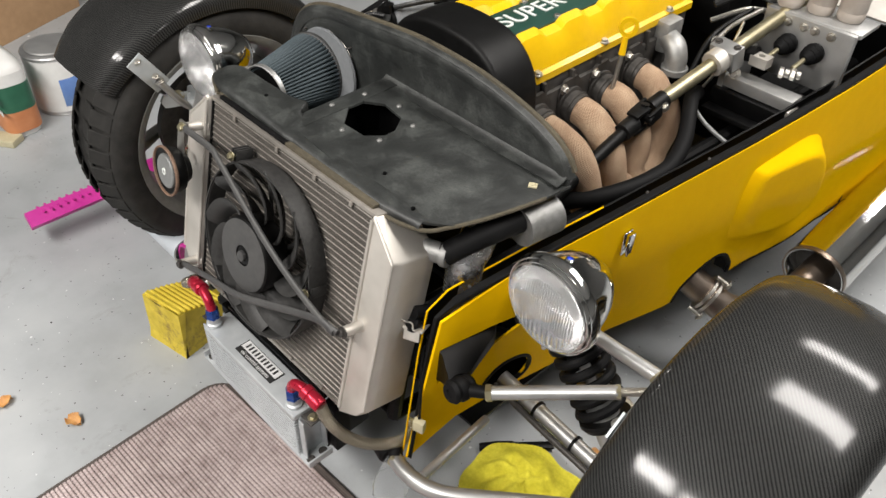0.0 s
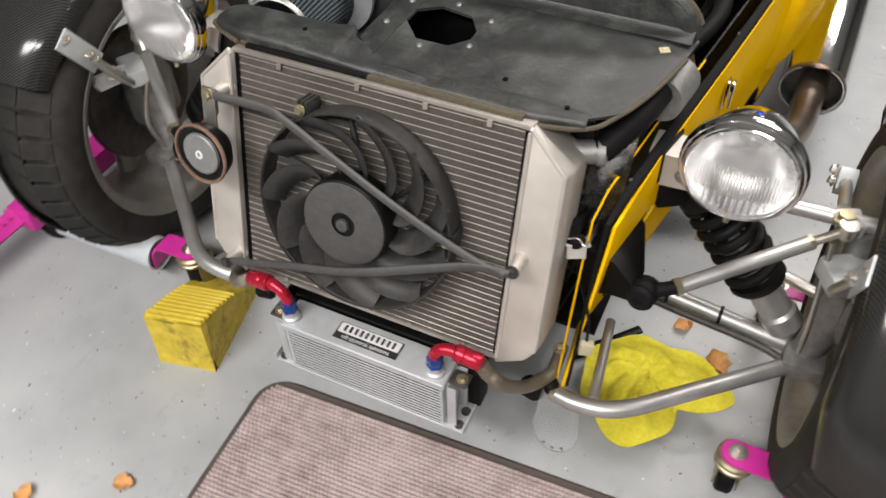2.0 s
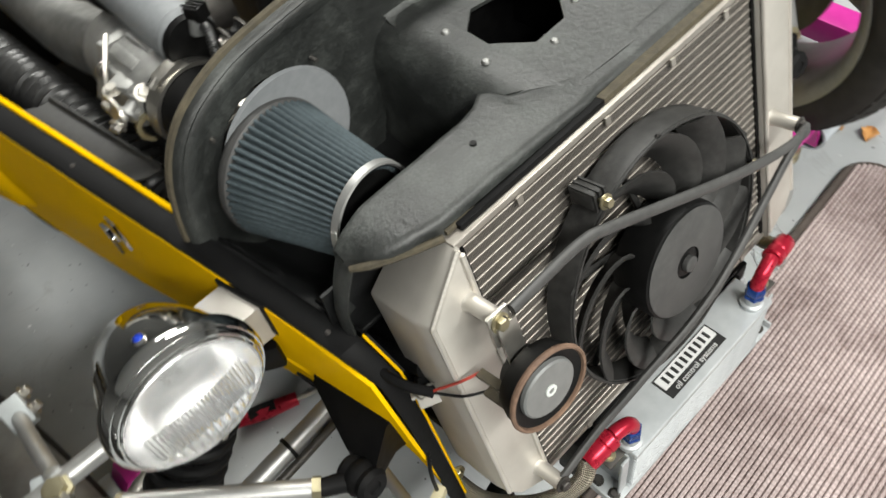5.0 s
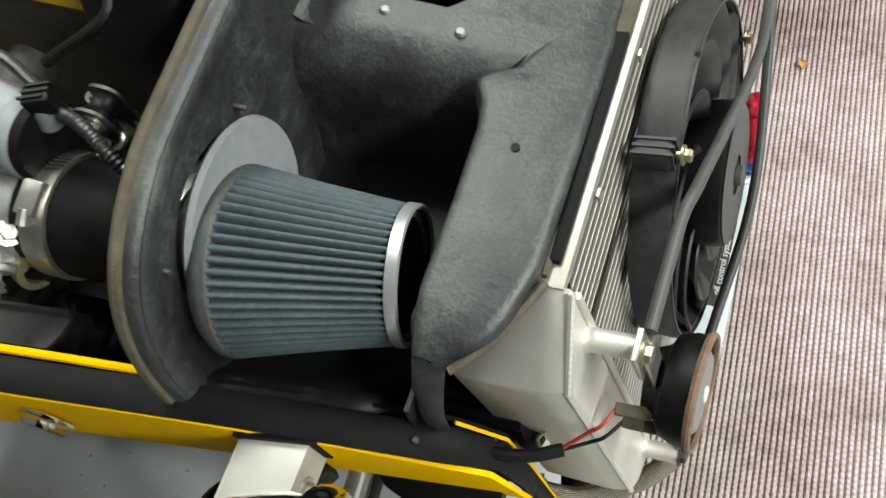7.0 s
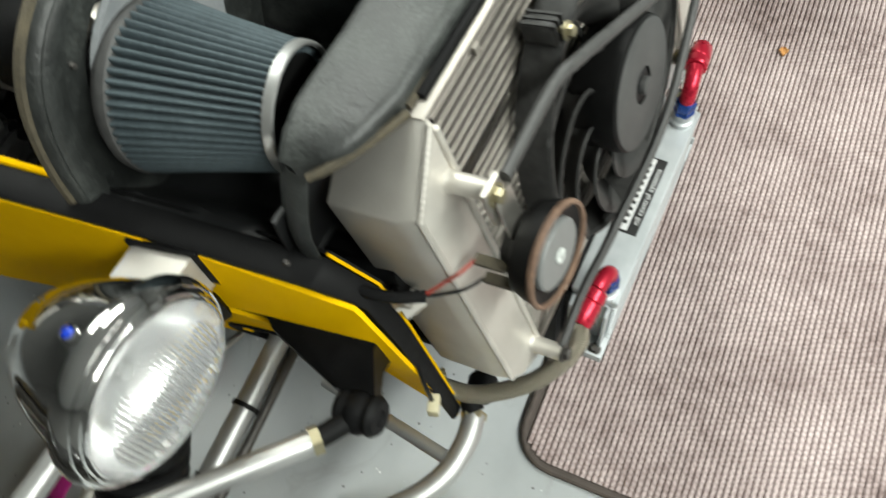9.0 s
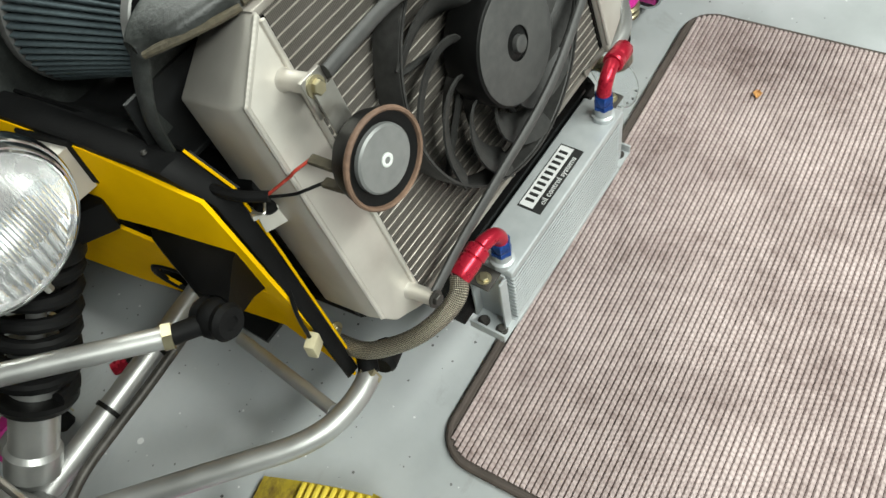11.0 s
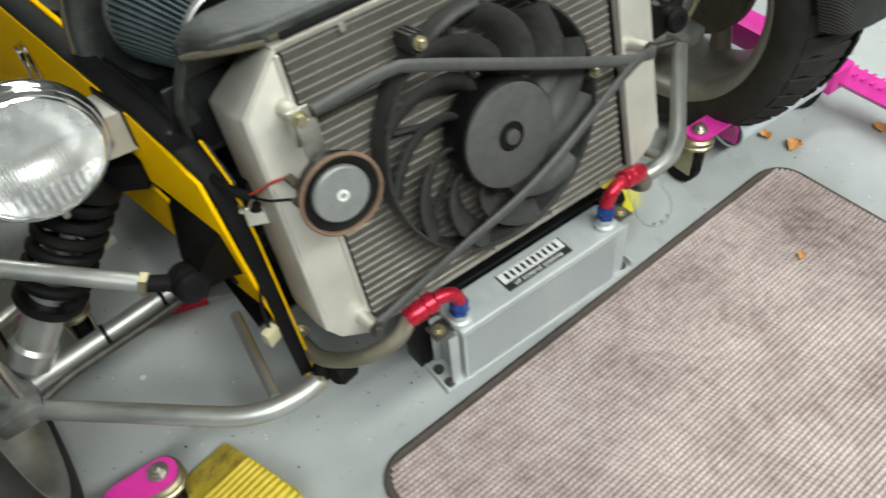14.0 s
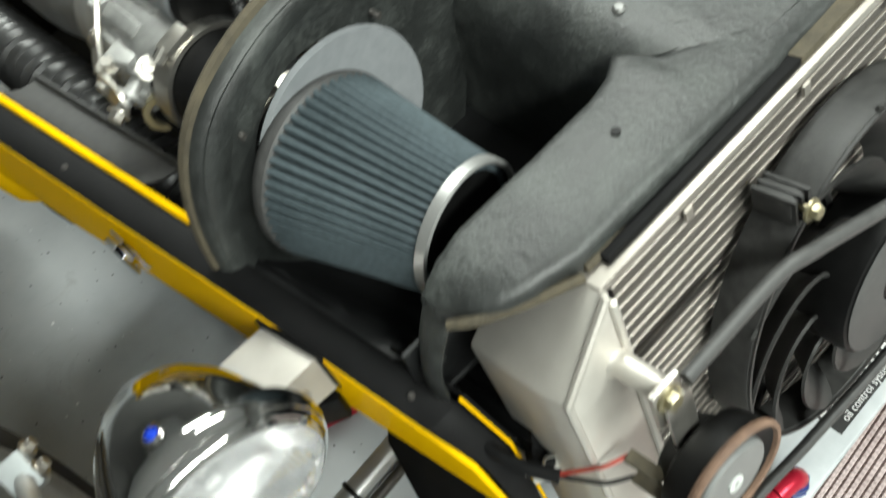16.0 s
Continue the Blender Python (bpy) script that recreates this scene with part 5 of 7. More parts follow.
def headlamp(s):
    k = 0.982
    c = Vector((mirror_x(0.415, s), 0.331, 0.599))
    ax = Vector((-s * 0.02, -1.0, 0.03)).normalized()

    def turned(name, profile, segments, material, parent, label="", closed=False):
        bm = B()
        lathe(bm, [(r * k, h * k) for r, h in profile], c, ax, segments, closed=closed)
        return part(name, bm, material, parent, label)

    bowl = turned("headlamp", [(0.0684, 0.0000), (0.0658, -0.0093), (0.0632, -0.0205), (0.0585, -0.0372), (0.0512, -0.0558), (0.0410, -0.0740), (0.0290, -0.0868), (0.0150, -0.0942), (0.0000, -0.0965)], 56, CHROME, car, "round chromed headlamp with a fluted glass lens")
    # stepped bezel
    turned("rim", [(0.0684, -0.0056), (0.0721, -0.0056), (0.0735, 0.0), (0.0728, 0.0052), (0.0706, 0.0088), (0.0692, 0.0080), (0.0682, 0.0112), (0.0664, 0.0134), (0.0651, 0.0124), (0.0642, 0.0152), (0.0628, 0.0162), (0.0618, 0.0130), (0.0622, 0.0040)], 64, CHROME, bowl, "stepped chrome rim", closed=True)
    turned("lens", [(0.0620, 0.0122), (0.0610, 0.0168), (0.0530, 0.0205), (0.0400, 0.0240), (0.0220, 0.0262), (0.0000, 0.0270), (0.0000, 0.0240), (0.0220, 0.0232), (0.0400, 0.0210), (0.0530, 0.0175), (0.0596, 0.0140), (0.0604, 0.0122)], 64, LENS, bowl, "fluted clear glass lens", closed=True).visible_shadow = False
    turned("reflector", [(0.0620, 0.0080), (0.0570, -0.0112), (0.0446, -0.0279), (0.0279, -0.0391), (0.0112, -0.0437), (0.0000, -0.0437)], 48, REFLECT, bowl)
    turned("bulb_shield", [(0.0112, -0.0428), (0.0093, -0.0186), (0.0056, -0.0130), (0.0000, -0.0121)], 20, CHROME, bowl)
    # bracket to the body
    bm = B()
    top, low = side_top(0.39, s) - 0.006, side_top(0.39, s) - 0.056
    box(bm, Vector((mirror_x(0.345, s), 0.391, top)), (0.085, 0.046, 0.003), bevel=0.001)
    for yy in (0.3685, 0.4135):
        plate(bm, [(0.305, top), (0.388, top), (0.388, low + 0.018), (0.365, low + 0.004), (0.305, low)], [], lambda u, v, w: Vector((mirror_x(u, s), yy + w, v)), 0.003)
    part("bracket", bm, ALU, bowl, "folded aluminium channel bracket")
    bm = B()
    bolt(bm, Vector((mirror_x(0.350, s), 0.368, low + 0.024)), (0, -1, 0), 0.007, 0.006)
    part("bracket_bolt", bm, STEEL, bowl)
    # flat black plate stands in for the dark notch in the skin
    bm = B()
    box(bm, Vector((mirror_x(side_x(0.39) + 0.0005, s), 0.391, top - 0.018)), (0.004, 0.058, 0.052), Matrix.Rotation(-s * 0.21, 3, "Z"), bevel=0.001)
    part("bracket_notch", bm, RUBBER, bowl, "black plate drawn as the dark notch where the bracket leaves the body")
    bm = B()
    lathe(bm, [(0.0058, 0.0), (0.0062, 0.003), (0.0045, 0.0042), (0.0042, 0.002)], c + Vector((0, 0.020, 0.0610)), (0, 0.15, 1), 20, closed=True)
    part("jewel_bezel", bm, CHROME, bowl)
    bm = B()
    lathe(bm, [(0, 0.0050), (0.0026, 0.0044), (0.0043, 0.0020), (0, 0.0018)], c + Vector((0, 0.020, 0.0610)), (0, 0.15, 1), 16)
    part("jewel", bm, JEWEL, bowl, "small blue tell-tale jewel")
    bm = B()
    bolt(bm, c + Vector((0.0, -0.004, -0.0715)), (0, -0.3, -1), 0.004, 0.008)
    part("mounting_nut", bm, STEEL, bowl)


for s in (-1, 1):
    headlamp(s)


def suspension(s):
    M = lambda x, y, z: Vector((mirror_x(x, s), y, z))
    # black upper mount and rubber bush
    bm = B()
    big = [M(side_x(y) - 0.035, y, z) for y, z in ((0.250, 0.480), (0.290, 0.480), (0.335, 0.477), (0.375, 0.470), (0.380, 0.445), (0.345, 0.424), (0.30, 0.402), (0.250, 0.398))]
    mid = [M(side_x(y) + 0.006, y, z) for y, z in ((0.244, 0.478), (0.280, 0.478), (0.310, 0.474), (0.335, 0.468), (0.335, 0.446), (0.315, 0.430), (0.285, 0.418), (0.246, 0.416))]
    tip = [M(0.342 if y > 0.255 else 0.336, y, z) for y, z in ((0.230, 0.462), (0.244, 0.462), (0.256, 0.461), (0.266, 0.458), (0.266, 0.446), (0.256, 0.438), (0.244, 0.435), (0.230, 0.435))]
    skin(bm, [big, mid, tip], close=True)
    bm.verts.ensure_lookup_table()
    bm.faces.new(bm.verts[-8:])
    mount = part("suspension_mount", bm, PAINTBLACK, car, "black steel suspension mount")
    j = M(0.350, 0.238, 0.449)
    bm = B()
    lathe(bm, [(0, -0.017), (0.006, -0.017), (0.007, -0.019), (0.014, -0.019), (0.0175, -0.014), (0.016, -0.008), (0.0185, -0.003), (0.0185, 0.004), (0.016, 0.008), (0.0175, 0.014), (0.014, 0.019), (0, 0.019)], j, (0.1 * s, 1, -0.2), 24)
    tube(bm, [j, j.lerp(M(0.386, 0.257, 0.457), 0.45), M(0.386, 0.257, 0.457)], [0.0125, 0.0095, 0.0088], 14, smooth=False)
    bush = part("rubber_bush", bm, RUBBER, mount, "black rubber bush")
    # upper link
    a, b = M(0.386, 0.257, 0.457), M(0.516, 0.362, 0.490)
    bm = B()
    tube(bm, [a, b], 0.0098, 18, smooth=False)
    link = part("upper_link", bm, SATIN, car, "silver tubular upper suspension link")
    bm = B()
    d = (b - a).normalized()
    lathe(bm, [(0, 0), (0.0125, 0), (0.0125, 0.008), (0, 0.008)], a - d * 0.004, d, 6)
    part("lock_nut", bm, GOLD, link)
    bm = B()
    lathe(bm, [(0, 0), (0.011, 0), (0.011, 0.006), (0, 0.006)], b - d * 0.002, d, 6)
    part("lock_nut", bm, GOLD, link)
    bm = B()
    tube(bm, [b, b + d * 0.044], 0.0055, 12, smooth=False, ripple=0.0007, pitch=0.0016)
    lathe(bm, [(0, -0.009), (0.012, -0.009), (0.014, 0), (0.012, 0.009), (0, 0.009)], b + d * 0.050, (0, 0, 1), 18)
    part("rod_end", bm, STEEL, link)
    # rear leg of the upper link
    bm = B()
    tube(bm, [M(0.590, 0.424, 0.49), M(0.33, 0.418, 0.488)], 0.0105, 16, smooth=False)
    part("rear_leg", bm, SATIN, link)
    # lower wishbone: bent front tube, stay and rear tube
    bm = B()
    tube(bm, [M(0.268, 0.189, 0.240), M(0.296, 0.184, 0.243), M(0.325, 0.185, 0.246), M(0.348, 0.192, 0.246), M(0.375, 0.208, 0.246), M(0.410, 0.238, 0.246), M(0.455, 0.278, 0.246), M(0.565, 0.375, 0.246)], 0.0125, 18, n=8)
    wish = part("lower_wishbone", bm, SATIN, car, "silver bent-tube lower wishbone")
    bm = B()
    tube(bm, [M(0.29, 0.404, 0.286), M(0.555, 0.402, 0.25)], 0.0130, 16, smooth=False)
    part("rear_tube", bm, SATIN, wish)
    bm = B()
    tube(bm, [M(0.29, 0.386, 0.282), M(0.40, 0.384, 0.266), M(0.50, 0.383, 0.254), M(0.545, 0.37, 0.254)], 0.0058, 12)
    part("brake_pipe", bm, DARKSTEEL, wish)
    for k in (0.30, 0.60):
        bm = B()
        p = M(0.29, 0.404, 0.286).lerp(M(0.555, 0.402, 0.25), k)
        lathe(bm, [(0.0135, -0.0025), (0.0155, -0.0025), (0.0155, 0.0025), (0.0135, 0.0025)], p, (s, -0.03, 0), 16, closed=True)
        part("cable_tie", bm, BLACK, wish)
    bm = B()
    tube(bm, [M(0.322, 0.196, 0.248), M(0.300, 0.36, 0.222)], 0.0075, 12, smooth=False)
    part("stay", bm, SATIN, wish)
    bm = B()
    lathe(bm, [(0, 0), (0.014, 0), (0.0145, 0.006), (0.0125, 0.010), (0, 0.010)], M(0.264, 0.190, 0.240), (s, -0.15, 0), 6)
    part("end_nut", bm, GOLD, wish)
    bm = B()
    box(bm, M(0.575, 0.39, 0.25), (0.06, 0.07, 0.03), bevel=0.008)
    part("ball_joint", bm, ALU_DULL, wish)
    # coil-over damper
    t, e = M(0.372, 0.425, 0.485), M(0.545, 0.418, 0.262)
    ax = (e - t).normalized()
    ln = (e - t).length
    bm = B()
    lathe(bm, [(0, ln * 0.4), (0.024, ln * 0.4), (0.024, ln * 0.84), (0.028, ln * 0.86), (0.028, ln * 0.95), (0.018, ln), (0, ln)], t, ax, 28)
    lathe(bm, [(0, 0), (0.009, 0), (0.009, ln * 0.5), (0, ln * 0.5)], t, ax, 14)
    damper = part("damper", bm, SATIN, car, "coil-over damper with a black spring")
    bm = B()
    lathe(bm, [(0.010, -0.004), (0.034, -0.004), (0.040, 0.002), (0.042, 0.018), (0.040, 0.022), (0.010, 0.022)], t, ax, 32, closed=True)
    part("spring_seat", bm, BLACK, damper)
    # black bump-stop sleeve inside the spring, and the bracket that carries the damper
    bm = B()
    lathe(bm, [(0.010, 0.02), (0.021, 0.02), (0.023, 0.03), (0.020, 0.04), (0.023, 0.05), (0.020, 0.06), (0.022, 0.07), (0.010, 0.075)], t, ax, 24, closed=True)
    part("bump_stop", bm, RUBBER, damper)
    bm = B()
    c0, c1 = M(0.380, 0.424, 0.492), M(0.318, 0.385, 0.480)
    box(bm, (c0 + c1) / 2, ((c1 - c0).length, 0.036, 0.038), Matrix.Rotation(math.atan2(c1.y - c0.y, c1.x - c0.x), 3, "Z"), bevel=0.004)
    part("damper_bracket", bm, PAINTBLACK, damper, "black steel damper bracket")
    bm = B()
    lathe(bm, [(0.020, ln * 0.60), (0.040, ln * 0.60), (0.041, ln * 0.62), (0.036, ln * 0.65), (0.02, ln * 0.65)], t, ax, 32, closed=True)
    part("spring_seat", bm, BLACK, damper)
    bm = B()
    side = ax.cross(Vector((0, 0, 1))).normalized()
    oth = ax.cross(side)
    coils = 6.5
    pts = [t + ax * (0.024 + (ln * 0.60 - 0.028) * k / 110) + 0.0345 * (math.cos(2 * math.pi * coils * k / 110) * side + math.sin(2 * math.pi * coils * k / 110) * oth) for k in range(111)]
    tube(bm, pts, 0.0076, 10, smooth=False)
    part("spring", bm, RUBBER, damper, "black coil spring")
    # upright, top block, caliper and its bracket
    bm = B()
    tube(bm, [M(0.570, 0.39, 0.25), M(0.595, 0.42, 0.34), M(0.590, 0.425, 0.42), M(0.575, 0.422, 0.48)], [0.020, 0.030, 0.026, 0.016], 16)
    box(bm, M(0.615, 0.43, 0.345), (0.05, 0.09, 0.10), bevel=0.015)
    up = part("upright", bm, ALU_DULL, car, "cast alloy front upright")
    tw = pose(0, 0, 0, 0, 0, 18 * s).to_3x3()
    bm = B()
    box(bm, M(0.556, 0.420, 0.488), (0.030, 0.036, 0.020), tw, bevel=0.003)
    top = part("top_block", bm, BLOCK, up, "pale alloy top block")
    bm = B()
    lathe(bm, [(0, 0), (0.015, 0), (0.015, 0.004), (0.011, 0.005), (0.011, 0.012), (0, 0.013)], M(0.549, 0.409, 0.499), (0, 0, 1), 6)
    part("gold_nut", bm, GOLD, up, "large passivated nut")
    bm = B()
    lathe(bm, [(0, 0), (0.0125, 0), (0.0125, 0.010), (0, 0.011)], M(0.588, 0.424, 0.49), (s, 0.0, 0), 6)
    part("gold_nut", bm, GOLD, up, "large passivated nut")
    bm = B()
    box(bm, M(0.577, 0.385, 0.435), (0.066, 0.050, 0.030), pose(0, 0, 0, 0, 0, 30 * s).to_3x3(), bevel=0.006)
    part("caliper", bm, BLOCK, up, "pale alloy brake caliper")
    bm = B()
    plate(bm, [(-0.020, -0.018), (0.030, -0.018), (0.036, 0.0), (0.030, 0.018), (-0.020, 0.018)], [], lambda u, v, w: M(0.596 + u * 0.4, 0.348 - u, 0.438 + v * 0.8) + Vector((w * -s, 0, 0)), 0.006)
    part("caliper_ear", bm, BLOCK, up)
    for x, y, z in ((0.594, 0.346, 0.446),):
        bm = B()
        bolt(bm, M(x, y, z), (-s * 0.6, -0.4, 0.7), 0.0085, 0.009)
        part("caliper_bolt", bm, GOLD, up)
    bm = B()
    tube(bm, [M(0.545, 0.43, 0.498), M(0.548, 0.49, 0.475), M(0.552, 0.555, 0.440)], 0.0085, 12)
    part("stay_rod", bm, SATIN, up)
    bm = B()
    box(bm, M(0.552, 0.565, 0.436), (0.026, 0.036, 0.024), pose(0, 0, 0, 30, 0, 0).to_3x3(), bevel=0.003)
    part("stay_block", bm, BLOCK, up)
    for dy in (0.555, 0.580):
        bm = B()
        bolt(bm, M(0.536, dy, 0.440), (-s, 0, 0.3), 0.006, 0.008)
        part("stay_block_bolt", bm, STEEL, up)
    bm = B()
    tube(bm, [M(0.545, 0.395, 0.47), M(0.555, 0.35, 0.36), M(0.562, 0.37, 0.28)], 0.004, 8)
    part("brake_line", bm, STEEL, up)
    bm = B()
    tube(bm, [M(0.38, 0.52, 0.30), M(0.47, 0.50, 0.30), M(0.57, 0.47, 0.30)], 0.009, 12, smooth=False)
    part("track_rod", bm, STEEL, up)


for s in (-1, 1):
    suspension(s)

WY, WZ, WR = 0.447, 0.322, 0.286


def road_wheel(s):
    c = Vector((mirror_x(0.672, s), WY, WZ))
    ax = Vector((s, 0, 0))
    bm = B()
    lathe(bm, [(0.214, -0.086), (0.222, -0.092), (0.238, -0.097), (0.258, -0.096), (0.272, -0.089), (0.282, -0.072), (0.286, -0.04), (0.287, 0.0), (0.286, 0.04), (0.282, 0.072), (0.272, 0.089), (0.258, 0.096), (0.238, 0.097), (0.222, 0.092), (0.214, 0.086)], c, ax, 72, closed=True)
    w = part("wheel", bm, TYRE, car, "low-profile road tyre on a silver alloy wheel")
    # tread blocks
    for k in range(44):
        a = 2 * math.pi * k / 44
        for w0, skew in ((-0.058, 0.45), (0.0, 0.2), (0.058, -0.45)):
            bm = B()
            turn = Matrix.Rotation(a, 3, "X") @ Matrix.Rotation(skew, 3, "Z")
            p = Matrix.Rotation(a, 3, "X") @ Vector((w0, 0.287, 0))
            box(bm, c + p, (0.052, 0.0052, 0.0335), turn, bevel=0.0014, seg=1)
            part("tread_block", bm, TYRE, w)
    bm = B()
    lathe(bm, [(0.210, -0.089), (0.2215, -0.094), (0.2225, -0.090), (0.214, -0.080), (0.206, -0.05), (0.198, 0.06), (0.208, 0.080), (0.222, 0.090), (0.222, 0.094), (0.212, 0.094), (0.199, 0.082), (0.188, 0.06), (0.195, -0.05), (0.200, -0.078)], c, ax, 64, closed=True)
    part("rim", bm, WHEELSILVER, w, "silver alloy rim")
    for k in range(6):
        a = 2 * math.pi * k / 6 + 0.3
        d = Vector((0, math.cos(a), math.sin(a)))
        bm = B()
        tube(bm, [c + ax * 0.065 + d * 0.03, c + ax * 0.07 + d * 0.10, c + ax * 0.06 + d * 0.192], [0.022, 0.018, 0.024], 10, squash=0.6)
        part("spoke", bm, WHEELSILVER, w)
    bm = B()
    lathe(bm, [(0, 0.085), (0.028, 0.085), (0.032, 0.078), (0.055, 0.07), (0.06, 0.05), (0.055, 0.04), (0, 0.04)], c, ax, 32)
    part("hub", bm, WHEELSILVER, w)
    bm = B()
    lathe(bm, [(0.035, -0.012), (0.128, -0.012), (0.128, 0.006), (0.035, 0.006)], c, ax, 56, closed=True)
    lathe(bm, [(0, -0.03), (0.055, -0.03), (0.058, 0.03), (0, 0.03)], c, ax, 32)
    part("brake_disc", bm, DARKSTEEL, w, "dull steel brake disc")


for s in (-1, 1):
    road_wheel(s)


def mudguard(s):
    """Cycle wing of glossy carbon round the wheel, with turned-down sides."""
    bm = B()
    uvl = bm.loops.layers.uv.new("weave")
    c = Vector((mirror_x(0.690, s), WY - 0.005, WZ - 0.01))
    prof = [(-0.125, -0.030), (-0.124, -0.012), (-0.116, 0.003), (-0.100, 0.011), (-0.06, 0.018), (0.0, 0.021), (0.06, 0.018), (0.100, 0.011), (0.116, 0.003), (0.124, -0.012), (0.125, -0.030)]
    a0, a1, n = radians(22), radians(141 if s < 0 else 170), 48
    rows = []
    for i in range(n + 1):
        a = a1 + (a0 - a1) * i / n
        end = min(1.0, min(i, n - i) / 5)
        row = []
        for x, h in prof:
            r = 0.322 + h
            row.append((c + Vector((s * x * 0.94 * (0.88 + 0.12 * end), r * math.cos(a), r * math.sin(a))), x, a * 0.33))
        rows.append(row)
    vs = [[(bm.verts.new(p), u, v) for p, u, v in row] for row in rows]
    for A, Bq in zip(vs, vs[1:]):
        for k in range(len(prof) - 1):
            q = (A[k], A[k + 1], Bq[k + 1], Bq[k])
            f = bm.faces.new([e[0] for e in q])
            for lp, e in zip(f.loops, q):
                lp[uvl].uv = (e[1], e[2])
    thicken(bm, 0.003)
    g = part("mudguard", bm, CARBON, car, "glossy carbon-fibre cycle mudguard", angle=60)
    # stay at the leading edge
    bm = B()
    p = Vector((mirror_x(0.574, s), 0.268, 0.558))
    q = Vector((mirror_x(0.562, s), 0.345, 0.440))
    d = (q - p).normalized()
    box(bm, p.lerp(q, 0.24), (0.004, 0.088, 0.036), Matrix.Rotation(math.atan2(q.z - p.z, q.y - p.y), 3, 'X'), bevel=0.0015)
    part("stay_plate", bm, BLOCK, g, "pale grey mudguard stay")
    bm = B()
    tube(bm, [p.lerp(q, 0.4), q, q + Vector((s * 0.02, 0.05, -0.04))], 0.0075, 12)
    part("stay_tube", bm, SATIN, g)
    for k in (0.02, 0.36, 0.46):
        bm = B()
        bolt(bm, p.lerp(q, k) + Vector((-s * 0.004, 0, 0.006)), (-s * 0.5, -0.3, 1), 0.005, 0.005)
        part("stay_bolt", bm, STEEL, g)


for s in (-1, 1):
    mudguard(s)

# ---- engine ----
bm = B()
box(bm, (0.035, 0.82, 0.52), (0.21, 0.44, 0.32), bevel=0.01)
engine = part("engine", bm, DARKSTEEL, car, "four-cylinder engine with a yellow cam cover")
# cam cover with ribs
VX0, VX1, VY0, VY1 = -0.075, 0.137, 0.597, 1.05
bm = B()
rows = []
for y in np.linspace(VY0, VY1, 61):
    rib = 0.009 * min(1.0, max(0.0, math.sin((y - VY0) / 0.105 * 2 * math.pi) * 2.2 + 0.6))
    rows.append([Vector(p) for p in ((VX1 + 0.004, y, 0.680), (VX1 + 0.004, y, 0.692), (VX1 - 0.004, y, 0.696), (VX1 - 0.010, y, 0.724), (VX1 - 0.022, y, 0.740 + rib), (0.100, y, 0.746 + rib), (0.092, y, 0.739), (0.006, y, 0.739), (-0.008, y, 0.746 + rib), (-0.055, y, 0.740 + rib), (-0.067, y, 0.724), (-0.072, y, 0.696), (VX0 - 0.004, y, 0.692), (VX0 - 0.004, y, 0.680))])
skin(bm, rows)
bm.faces.new([bm.verts.new(p) for p in rows[0]])
cover = part("cam_cover", bm, YELLOW_CRACKLE, engine, "yellow powder-coated cam cover", angle=28)
bm = B()
box(bm, (0.050, 0.825, 0.7405), (0.082, 0.445, 0.004), bevel=0.001)
part("cover_strip", bm, GREEN, engine, "dark green strip with pale letters")
TXT = Matrix(((0, -1, 0, 0.044), (1, 0, 0, 0.700), (0, 0, 1, 0.7435), (0, 0, 0, 1)))
lettering("strip_letters", "SUPER", 0.052, TXT, LETTER, engine, 0.0008, spread=1.05)
for x, y in ((0.084, 0.72), (0.084, 0.88), (0.012, 0.72), (0.136, 0.79), (0.136, 0.98), (0.136, 0.62)):
    bm = B()
    bolt(bm, (x, y, 0.741 if abs(x) < 0.1 else 0.695), (0, 0, 1), 0.006, 0.006)
    part("cover_bolt", bm, STEEL, engine)
# timing cover: black arch at the front
arch = [(-0.105, 0.42), (-0.108, 0.62), (-0.10, 0.69), (-0.078, 0.738), (-0.035, 0.766), (0.02, 0.773), (0.085, 0.768), (0.126, 0.748), (0.153, 0.712), (0.162, 0.66), (0.156, 0.56), (0.12, 0.42)]
bm = B()
plate(bm, [(p.x, p.z) for p in smooth_path([(x, 0, z) for x, z in arch], 4)], [], lambda u, v, w: Vector((u, 0.512 + w, v)), 0.086)
bmesh.ops.bevel(bm, geom=[e for e in bm.edges if len(e.link_faces) == 2 and e.calc_face_angle(0) > 1.0], offset=0.010, segments=3, profile=0.5, affect="EDGES")
part("timing_cover", bm, BLACK, engine, "black plastic timing belt cover")
